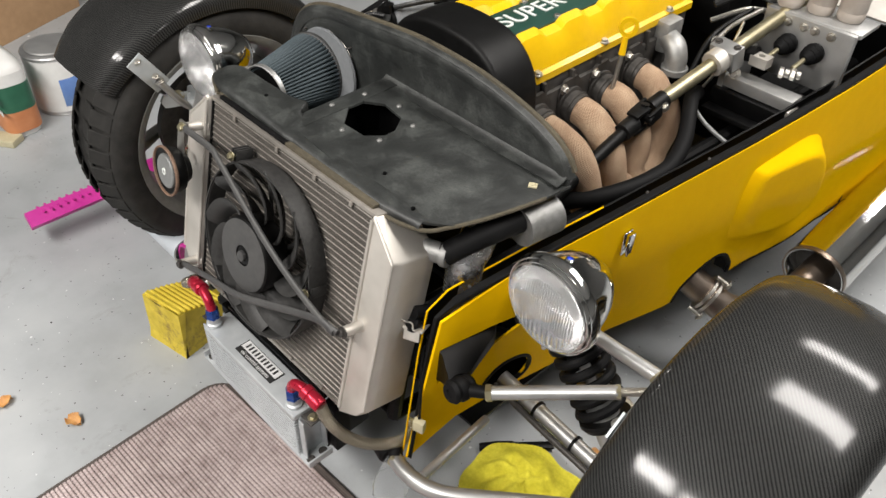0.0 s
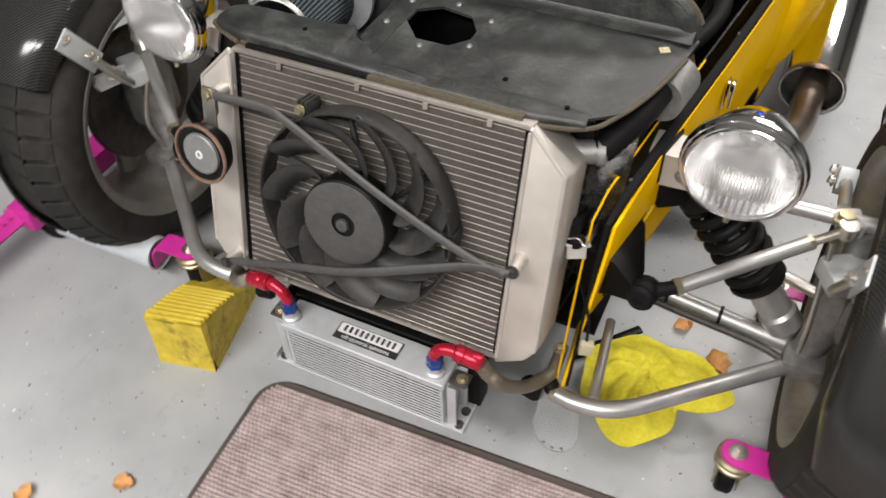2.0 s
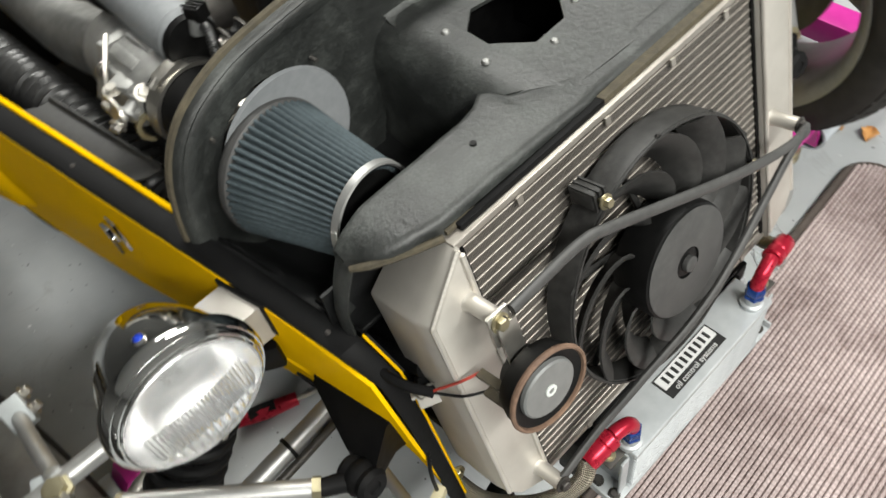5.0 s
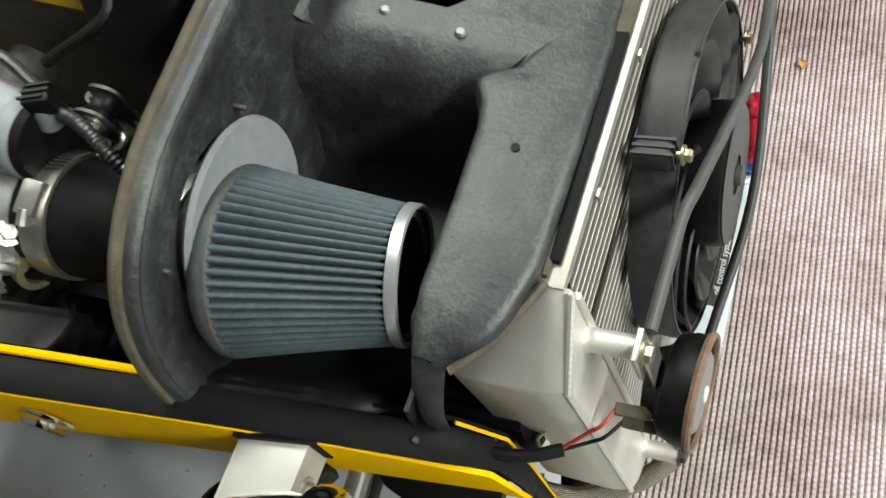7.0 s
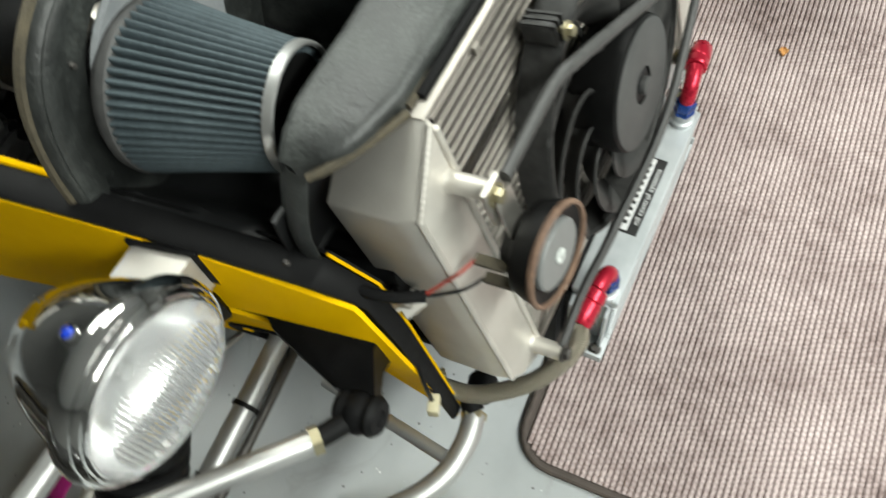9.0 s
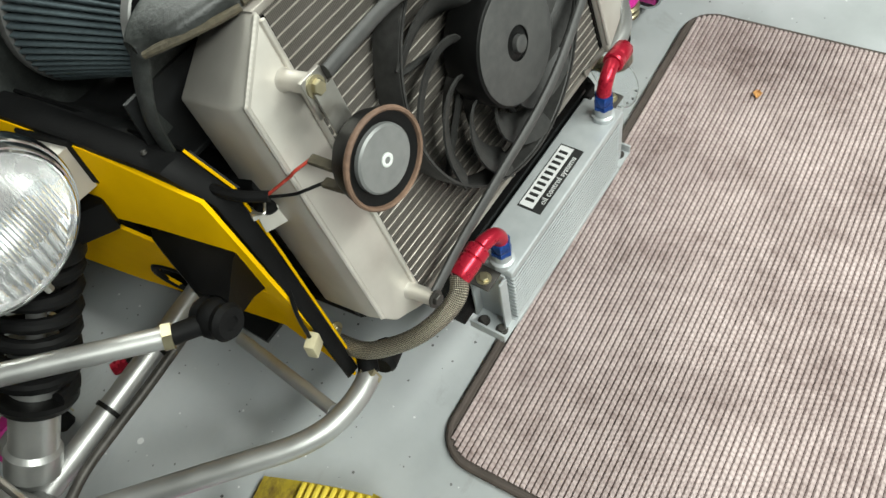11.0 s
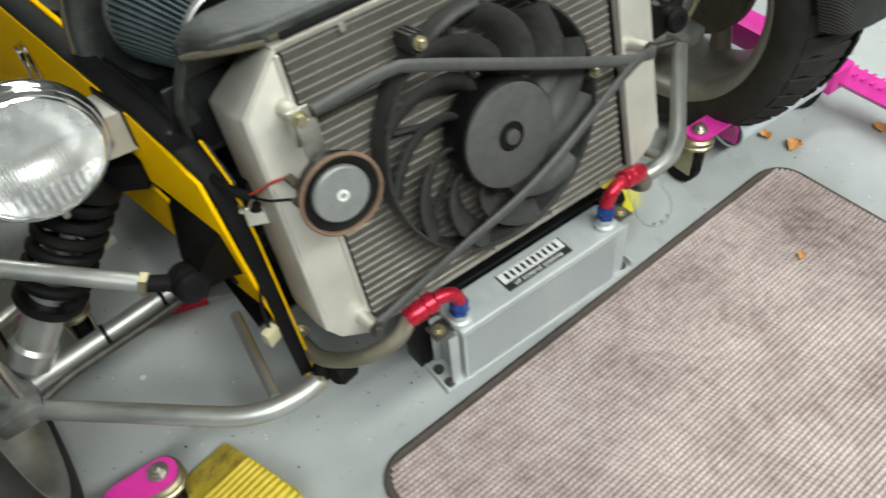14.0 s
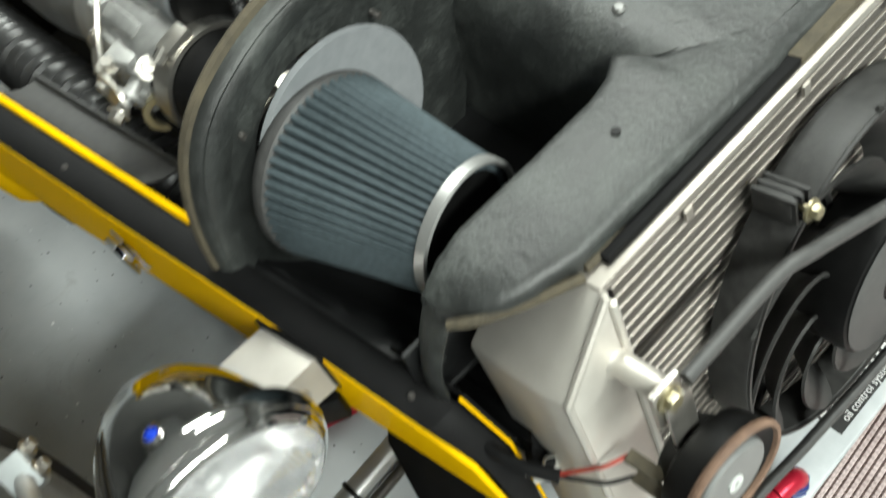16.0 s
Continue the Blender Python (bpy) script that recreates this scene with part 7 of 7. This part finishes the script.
part("clamp", bm, STEEL, pipe)
for a in (0.6, 2.9, 4.6):
    bm = B()
    s1 = d.cross(Vector((0, 0, 1))).normalized()
    p = Vector((0.412, 0.865, 0.253)) + 0.043 * (math.cos(a) * s1 + math.sin(a) * d.cross(s1))
    tube(bm, [p - d * 0.012, p + d * 0.018], 0.004, 8, smooth=False)
    bolt(bm, p + d * 0.012, d, 0.007, 0.006)
    part("clamp_bolt", bm, STEEL, pipe)
bm = B()
lathe(bm, [(0.058, 0.040), (0.0585, 0.004), (0.0605, 0.0), (0.0640, 0.0), (0.0655, 0.004), (0.0655, 0.9), (0.06, 0.92), (0.03, 0.94), (0.03, 0.05)], (0.508, 1.135, 0.20), (0.015, 1, 0.13), 48)
can = part("silencer", bm, CHROME, car, "polished stainless silencer along the body side")
bm = B()
lathe(bm, [(0.029, 0.036), (0.059, 0.038), (0.059, 0.041), (0.029, 0.040)], (0.508, 1.135, 0.20), (0.015, 1, 0.13), 40, closed=True)
part("end_cap", bm, DARKSTEEL, can)
bm = B()
lathe(bm, [(0.0590, 0.003), (0.0665, -0.002), (0.0672, 0.006), (0.0660, 0.010), (0.0590, 0.010)], (0.508, 1.135, 0.20), (0.015, 1, 0.13), 48, closed=True)
part("end_ring", bm, STAIN, can, "brown heat-tinted rim")

# ---- loose wiring by the front corners ----
for s in (-1, 1):
    bm = B()
    box(bm, (mirror_x(0.297, s), 0.211, 0.338), (0.018, 0.011, 0.025), pose(0, 0, 0, 5, 4 * s, 20).to_3x3(), bevel=0.002)
    plug = part("wiring_plug", bm, BEIGE, car, "beige nylon wiring plug")
    bm = B()
    tube(bm, [(mirror_x(0.296, s), 0.212, 0.352), (mirror_x(0.292, s), 0.218, 0.392), (mirror_x(0.262, s), 0.25, 0.44), (mirror_x(0.25, s), 0.29, 0.45)], 0.0022, 7)
    part("lead", bm, BLACK, plug)
    bm = B()
    box(bm, (mirror_x(0.262, s), 0.228, 0.494), (0.024, 0.004, 0.018), pose(0, 0, 0, -20, 0, 25 * s).to_3x3(), bevel=0.0015)
    box(bm, (mirror_x(0.258, s), 0.240, 0.500), (0.03, 0.03, 0.004), pose(0, 0, 0, -20, 0, 25 * s).to_3x3(), bevel=0.001)
    tab = part("corner_tab", bm, ALU, car, "welded aluminium tab with a rubber washer")
    bm = B()
    lathe(bm, [(0, 0), (0.011, 0), (0.012, 0.004), (0.008, 0.010), (0, 0.010)], (mirror_x(0.258, s), 0.236, 0.503), (0, -0.3, 1), 20)
    part("rubber_washer", bm, RUBBER, tab)
    bm = B()
    tube(bm, [(mirror_x(0.240, s), 0.226, 0.515), (mirror_x(0.252, s), 0.222, 0.519), (mirror_x(0.262, s), 0.228, 0.517), (mirror_x(0.272, s), 0.222, 0.515), (mirror_x(0.276, s), 0.232, 0.515)], 0.0012, 6)
    part("spring_clip", bm, STEEL, tab)
    for p in ([(0.25, 0.24, 0.52), (0.255, 0.30, 0.49), (0.24, 0.40, 0.44)], [(0.235, 0.26, 0.46), (0.25, 0.29, 0.40), (0.24, 0.36, 0.34)]):
        bm = B()
        tube(bm, [(mirror_x(x, s), y, z) for x, y, z in p], 0.011, 12)
        part("loom", bm, RUBBER, car, "taped black wiring loom")

# ---- things on the floor ----
def floor_mat():
    x0, x1, y0, y1 = -0.222, 0.716, -1.05, 0.169
    m = pose(0, 0, 0, 0, 0, 2.8)
    th = thing("ribbed_mat", m @ Vector((0.26, -0.4, 0.0)), "dusty pink-brown ribbed floor mat with a rubber edge", "mat")
    bm = B()
    r = 0.05
    out = []
    for cx, cy, a0 in ((x1 - r, y1 - r, 0), (x0 + r, y1 - r, 90), (x0 + r, y0 + r, 180), (x1 - r, y0 + r, 270)):
        out += [(cx + r * math.cos(radians(a0 + 15 * k)), cy + r * math.sin(radians(a0 + 15 * k))) for k in range(7)]
    plate(bm, out, [], lambda u, v, w: m @ Vector((u, v, 0.0105 - w)), 0.0100)
    part("backing", bm, MATEDGE, th, "brown rubber backing")
    bm = B()
    tube(bm, [m @ Vector((u, v, 0.0062)) for u, v in out + out[:1]], 0.0056, 10, smooth=False)
    part("border", bm, MATEDGE, th)
    # ribs across, clipped to the rounded corners
    bm = B()
    y = y0 + 0.012
    steps = 6
    while y < y1 - 0.008:
        over = max(0.0, y - (y1 - r), (y0 + r) - y)
        inset = r - math.sqrt(max(0.0, r * r - over * over)) + 0.006
        a, b = x0 + inset, x1 - inset
        prof = [(-0.0036, 0.0110), (-0.0031, 0.0130), (-0.0016, 0.0146), (0.0016, 0.0146), (0.0031, 0.0130), (0.0036, 0.0110)]
        skin(bm, [[m @ Vector((a + (b - a) * k / steps, y + dy, z)) for dy, z in prof] for k in range(steps + 1)])
        y += RIB
    pile = part("ribs", bm, MATPILE, th, "ribbed pile")
    pile["kind"] = "stuff"


floor_mat()


def wedge():
    c, turn = Vector((-0.410, 0.224, 0.0)), Matrix.Rotation(radians(12), 4, "Z")
    m = Matrix.Translation(c) @ turn
    L, W, H = 0.20, 0.110, 0.122
    bm = B()
    top = [(-L / 2, H)] + [(-L / 2 + L * k / 10, H * (1 - (k / 10) ** 1.35 * 0.86)) for k in range(1, 11)]
    # hollow open ramp: sloping deck, two sides, end
    rows = []
    for y, z in top:
        rows.append([m @ Vector((x, y, z)) for x in (-W / 2, 0, W / 2)])
    skin(bm, rows)
    for x in (-W / 2, W / 2):
        skin(bm, [[m @ Vector((x, y, z)), m @ Vector((x * 1.04, y, 0.0))] for y, z in top])
    skin(bm, [[m @ Vector((x, -L / 2, H)), m @ Vector((x * 1.04, -L / 2 - 0.004, 0.0))] for x in (-W / 2, W / 2)])
    bmesh.ops.remove_doubles(bm, verts=bm.verts, dist=0.0005)
    thicken(bm, 0.004)
    w = solo("wheel_chock", bm, WEDGEY, "worn yellow plastic wheel chock on the floor", "wheel chock", angle=25)
    for k in range(10):
        t = 0.04 + 0.062 * k
        y = -L / 2 + L * t
        z = H * (1 - t**1.35 * 0.86)
        bm = B()
        box(bm, m @ Vector((0, y, z + 0.002)), (W * 0.98, 0.007, 0.006), turn.to_3x3(), bevel=0.002, seg=1)
        part("rib", bm, WEDGEY, w)
    return w


wedge()


def wheel_dolly(s):
    M = lambda x, y, z: Vector((mirror_x(x, s), y, z))
    th = thing("wheel_dolly", (mirror_x(0.67, s), WY, 0.0), "magenta wheel dolly with grey rollers under the tyre", "wheel dolly", "wheel dollies")
    end = 0.570 if s < 0 else 0.622
    for y in (0.275, 0.640):
        e = 1 if y > WY else -1
        bm = B()
        lathe(bm, [(0.030, 0.0), (0.034, 0.0), (0.034, 0.24), (0.030, 0.24), (0.030, 0.02), (0, 0.02)], M(end - 0.005, y, 0.080), (s, 0, 0), 28)
        part("roller", bm, DOLLY, th, "pale grey steel roller")
        # flat magenta arm: rounded round the castor bolt, folded down over the roller's end
        prof = [(end + 0.000, 0.060), (end - 0.006, 0.098), (end - 0.020, 0.120), (end - 0.034, 0.125), (end - 0.090, 0.125)]
        prof += [(end - 0.090 - 0.022 * math.sin(k * math.pi / 12), 0.125) for k in range(1, 7)]
        rows = []
        for k, (x, z) in enumerate(prof):
            half = 0.0215 if k < 5 else 0.0215 * max(0.10, math.cos((k - 4) * math.pi / 12))
            rows.append([M(x, y + q * half - e * 0.004 * (k / 10), z) for q in (-1, -0.4, 0.4, 1)])
        bm = B()
        skin(bm, rows)
        thicken(bm, 0.005)
        part("arm", bm, PINK, th, "magenta steel arm folded over the roller")
        cc = M(end - 0.088, y - e * 0.003, 0)
        bm = B()
        lathe(bm, [(0, 0), (0.014, 0), (0.014, 0.0016), (0, 0.0016)], cc + Vector((0, 0, 0.127)), (0, 0, 1), 24)
        lathe(bm, [(0, 0.0016), (0.0095, 0.0016), (0.0095, 0.008), (0.006, 0.0085), (0.006, 0.013), (0, 0.0135)], cc + Vector((0, 0, 0.127)), (0, 0, 1), 6)
        part("castor_bolt", bm, STEEL, th, "bright hexagon bolt")
        bm = B()
        lathe(bm, [(0, 0.096), (0.026, 0.096), (0.0295, 0.099), (0.0295, 0.104), (0.027, 0.106), (0.029, 0.109), (0.029, 0.115), (0.025, 0.119), (0, 0.119)], cc, (0, 0, 1), 30)
        for q in (-1, 1):
            box(bm, cc + Vector((q * 0.018, 0.012, 0.068)), (0.003, 0.045, 0.065), bevel=0.001)
        part("castor_fork", bm, GOLD, th, "gold passivated castor fork")
        bm = B()
        lathe(bm, [(0, -0.013), (0.034, -0.013), (0.038, -0.008), (0.038, 0.008), (0.034, 0.013), (0, 0.013)], cc + Vector((0.0, 0.022, 0.038)), (1, 0, 0), 28)
        part("castor_wheel", bm, RUBBER, th, "black castor wheel")
    # outer beam with notches
    bm = B()
    box(bm, M(0.885, 0.45, 0.085), (0.06, 0.44, 0.05), bevel=0.004)
    part("beam", bm, PINK, th, "magenta steel beam")
    bm = B()
    a, b = M(0.905, 0.25, 0.080), M(0.918, 0.050, 0.072)
    tube(bm, [a, b], 0.027, 4, smooth=False)
    part("ratchet_bar", bm, PINK, th, "notched magenta ratchet bar")
    for k in range(9):
        bm = B()
        box(bm, a.lerp(b, 0.1 + 0.09 * k) + Vector((0, 0, 0.0195)), (0.034, 0.005, 0.003), pose(0, 0, 0, 0, 0, -12 * s).to_3x3())
        part("notch", bm, PINK, th)
    for y in (0.28, 0.62):
        bm = B()
        lathe(bm, [(0, -0.013), (0.034, -0.013), (0.038, -0.008), (0.038, 0.008), (0.034, 0.013), (0, 0.013)], M(0.875, y, 0.038), (0, 1, 0), 28)
        part("castor_wheel", bm, RUBBER, th)


for s in (-1, 1):
    wheel_dolly(s)


def cloth():
    """A dropped cloth: an uneven outline, creases running out from the heap, the rim lying on the floor."""
    bm = B()
    n, m = 72, 26
    c = Vector((0.388, 0.385))
    corners = sorted((math.atan2(y - c.y, x - c.x) % (2 * math.pi), math.hypot(x - c.x, y - c.y)) for x, y in ((0.276, 0.385), (0.300, 0.436), (0.412, 0.490), (0.466, 0.478), (0.528, 0.415), (0.456, 0.360), (0.396, 0.266), (0.322, 0.296)))
    creases = [(0.35, 0.5), (1.25, 0.9), (2.2, 0.6), (3.05, 0.8), (3.95, 0.7), (4.75, 1.0), (5.55, 0.6)]
    rows = []
    for j in range(m + 1):
        k = j / m
        row = []
        for i in range(n):
            a = 2 * math.pi * i / n
            lim = float(np.interp(a, [q[0] for q in corners], [q[1] for q in corners], period=2 * math.pi)) + 0.006 * math.sin(3 * a + 0.4) + 0.004 * math.sin(7 * a + 1.0)
            r = lim * k
            x, y = c.x + r * math.cos(a), c.y + r * math.sin(a)
            fold = 0.0
            for ca, w in creases:
                d = math.atan2(math.sin(a - ca + 0.25 * math.sin(6 * k)), math.cos(a - ca + 0.25 * math.sin(6 * k)))
                fold += w * math.exp(-((d * r / 0.012) ** 2)) if r > 0.004 else 0.0
            q = Vector((x * 26, y * 26, 3.1))
            h = 0.014 * (1 - k * k) + 0.019 * fold * math.sin(math.pi * min(1.0, k * 1.02)) ** 0.8 + 0.016 * abs(noise.noise(q)) * (1 - k**3) + 0.006 * abs(noise.noise(q * 2.7)) * (1 - k**4)
            row.append(Vector((x, y, 0.0025 + max(0.0, h * (1 - k**6)))))
        rows.append(row)
    skin(bm, rows, close=True)
    bmesh.ops.remove_doubles(bm, verts=bm.verts, dist=0.0002)
    thicken(bm, 0.002)
    low = min(v.co.z for v in bm.verts)
    bmesh.ops.translate(bm, verts=bm.verts, vec=(0, 0, -low))
    solo("cleaning_cloth", bm, CLOTH, "crumpled bright yellow microfibre cloth on the floor", "cloth", angle=80)


cloth()


def leaf(x, y, z, size, turn, name="dry_leaf"):
    bm = B()
    rows = []
    for i in range(7):
        t = i / 6
        w = size * 0.42 * math.sin(math.pi * min(1, 0.08 + 0.9 * t)) * (1 + 0.25 * math.sin(t * 17 + turn))
        lift = 0.16 * size * math.sin(t * 3.0 + turn)
        rows.append([Vector((size * (t - 0.5), w * q, 0.003 + abs(lift) + 0.25 * size * q * q)) for q in (-1, -0.5, 0, 0.5, 1)])
    skin(bm, rows)
    bmesh.ops.rotate(bm, verts=bm.verts, cent=(0, 0, 0), matrix=Matrix.Rotation(turn, 3, "Z"))
    thicken(bm, 0.0008)
    low = min(v.co.z for v in bm.verts)
    bmesh.ops.translate(bm, verts=bm.verts, vec=(x, y, z - low))
    solo(name, bm, LEAF, "small curled orange-brown dry leaf", "leaf", "fallen leaves")


for x, y, z, sz, tn in ((-0.335, -0.116, 0, 0.034, 0.4), (-0.47, -0.20, 0, 0.036, 1.6), (0.770, 0.214, 0, 0.034, 0.2), (0.754, 0.269, 0, 0.028, 1.2), (0.416, 0.578, 0, 0.036, 0.7), (0.491, 0.519, 0, 0.05, 2.2), (0.542, 0.029, 0.0152, 0.016, 0.3), (-0.62, 0.62, 0, 0.03, 1.0), (0.93, 0.14, 0, 0.03, 2.0)):
    leaf(x, y, z, sz, tn)

# clear plastic tongue hanging from the end of the right wishbone
TU, TD = Vector((1, 0, 0)), Vector((0.12, -0.60, -0.79)).normalized()
TN = TU.cross(TD).normalized()
TC = Vector((0.298, 0.160, 0.198))
tongue = [(0.033 * math.sin(a), 0.033 * math.cos(a)) for a in (math.pi / 2 - math.pi * k / 18 for k in range(19))] + [(-0.031, -0.03), (-0.024, -0.062), (0.024, -0.062), (0.031, -0.03)]
bm = B()
plate(bm, tongue, [], lambda u, v, w: TC + TU * u + TD * v + TN * w, 0.0012)
flap = part("plastic_tongue", bm, CLEAR, car, "clear plastic tongue at the wishbone end")
bm = B()
tube(bm, [TC + TU * (0.033 * math.sin(a)) + TD * (0.033 * math.cos(a)) + TN * 0.001 for a in (math.pi * 0.75 - math.pi * 1.5 * k / 24 for k in range(25))], 0.0011, 6, smooth=False)
part("tongue_rim", bm, CLEAR, flap)
for a in (-0.5, 0.0, 0.5):
    bm = B()
    lathe(bm, [(0, 0.0005), (0.0018, 0.0005), (0.0018, -0.002), (0, -0.002)], TC + TU * (0.028 * math.sin(a)) + TD * (0.028 * math.cos(a)), -TN, 10)
    part("tongue_hole", bm, INKBLACK, flap)
# black tool under the right suspension
th = thing("screwdriver", (0.30, 0.475, 0.0), "black-handled screwdriver lying on the floor", "screwdriver")
bm = B()
tube(bm, [(0.252, 0.425, 0.012), (0.275, 0.452, 0.012), (0.295, 0.475, 0.012)], [0.008, 0.011, 0.010], 14)
part("handle", bm, BLACK, th)
bm = B()
tube(bm, [(0.292, 0.472, 0.012), (0.345, 0.535, 0.010)], 0.009, 10, smooth=False, squash=0.5)
part("blade", bm, BLACK, th)
# red screwdriver behind the left damper
th = thing("screwdriver", (-0.31, 0.60, 0.0), "red and black handled screwdriver lying on the floor", "screwdriver")
bm = B()
tube(bm, [(-0.372, 0.642, 0.014), (-0.33, 0.622, 0.014), (-0.278, 0.600, 0.014)], [0.010, 0.014, 0.011], 14)
part("handle", bm, RED, th, "red plastic handle")
bm = B()
tube(bm, [(-0.35, 0.632, 0.016), (-0.31, 0.614, 0.016)], 0.0125, 8, smooth=False)
part("grip", bm, BLACK, th)
bm = B()
tube(bm, [(-0.282, 0.602, 0.012), (-0.17, 0.555, 0.008)], 0.004, 8, smooth=False)
part("blade", bm, STEEL, th)


# ---- stores by the wall ----
def paint_can():
    c = (-1.50, 0.395, 0.0)
    bm = B()
    lathe(bm, [(0, 0.0), (0.083, 0.0), (0.085, 0.003), (0.083, 0.006), (0.083, 0.18), (0.0855, 0.183), (0.083, 0.187), (0, 0.187)], c, (0, 0, 1), 48)
    t = solo("paint_can", bm, CANMETAL, "white and blue labelled tin of paint on the floor", "paint can")
    bm = B()
    lathe(bm, [(0.0838, 0.012), (0.0842, 0.012), (0.0842, 0.174), (0.0838, 0.174)], c, (0, 0, 1), 48, closed=True)
    part("label", bm, WHITE, t)
    bm = B()
    skin(bm, [[Vector((c[0] + r * math.cos(a), c[1] + r * math.sin(a), z)) for r, z in ((0.0836, 0.028), (0.0849, 0.03), (0.0849, 0.115), (0.0836, 0.117))] for a in np.linspace(-0.35, 0.75, 14)])
    part("label_patch", bm, LABELB, t)
    bm = B()
    lathe(bm, [(0, 0.184), (0.060, 0.184), (0.062, 0.188), (0.068, 0.189), (0.070, 0.192), (0.066, 0.195), (0, 0.193)], c, (0, 0, 1), 40)
    part("lid", bm, CANMETAL, t)


paint_can()


def bottle():
    c = Vector((-1.458, 0.235, 0.0))
    th = thing("sealant_bottle", c, "white plastic bottle of floor sealer with a green and orange label", "bottle")

    def shell(name, z0, z1, grow, mt, label=""):
        bm = B()
        rows = []
        for k in range(7):
            z = z0 + (z1 - z0) * k / 6
            f = min(1.0, 0.86 + 0.14 * (z / 0.012)) if z < 0.012 else (1.0 if z < 0.20 else max(0.22, 1.0 - ((z - 0.20) / 0.06) ** 1.5 * 0.78))
            hx, hy = 0.075 * f + grow, 0.052 * f + grow
            rows.append([c + Vector((hx * abs(math.cos(a)) ** 0.6 * math.copysign(1, math.cos(a)), hy * abs(math.sin(a)) ** 0.6 * math.copysign(1, math.sin(a)), z)) for a in (2 * math.pi * j / 36 for j in range(36))])
        skin(bm, rows, close=True)
        if name == "body":
            bm.faces.new([v for v in bm.verts][-36:])
        return part(name, bm, mt, th, label)

    shell("body", 0.0, 0.2, 0.0, WHITE, "white plastic bottle body")
    shell("shoulder", 0.2, 0.262, 0.0, WHITE)
    shell("label_orange", 0.02, 0.085, 0.001, LABELO)
    shell("label_green", 0.085, 0.165, 0.001, LABELG)
    bm = B()
    lathe(bm, [(0, 0.255), (0.022, 0.255), (0.022, 0.29), (0.02, 0.294), (0, 0.294)], c, (0, 0, 1), 24)
    part("cap", bm, LABELG, th)
    for z, w in ((0.135, 0.07), (0.098, 0.085)):
        bm = B()
        box(bm, c + Vector((0.045, -0.0535, z)), (w, 0.002, 0.028 if z > 0.12 else 0.012))
        part("label_writing", bm, LETTER, th)


bottle()


def carton():
    """A closed carton: folded sides, four top flaps that meet along a taped seam."""
    c = Vector((-2.19, 0.445, 0.0))
    th = thing("cardboard_box", c, "closed brown cardboard carton on the floor", "box")
    m = Matrix.Translation(c) @ Matrix.Rotation(0.38, 4, "Z")
    w, d, h = 0.34, 0.46, 0.22

    def board(name, at, size, material=CARD):
        bm = B()
        box(bm, at, size, bevel=0.0015)
        bmesh.ops.transform(bm, matrix=m, verts=bm.verts)
        part(name, bm, material, th)

    for sx in (-1, 1):
        board("panel", (sx * (w / 2 - 0.002), 0, h / 2), (0.004, d, h))
        board("panel", (0, sx * (d / 2 - 0.002), h / 2), (w - 0.010, 0.004, h))
        board("flap", (sx * w / 4, 0, h + 0.002), (w / 2 - 0.003, d, 0.004))
    board("tape", (0, 0, h + 0.0047), (0.05, d, 0.0008), BEIGE)


carton()
bm = B()
box(bm, (-1.405, 0.165, 0.01), (0.10, 0.05, 0.02), pose(0, 0, 0, 0, 0, 35).to_3x3(), bevel=0.003)
solo("wood_offcut", bm, BEIGE, "short pale offcut of wood on the floor", "offcut")
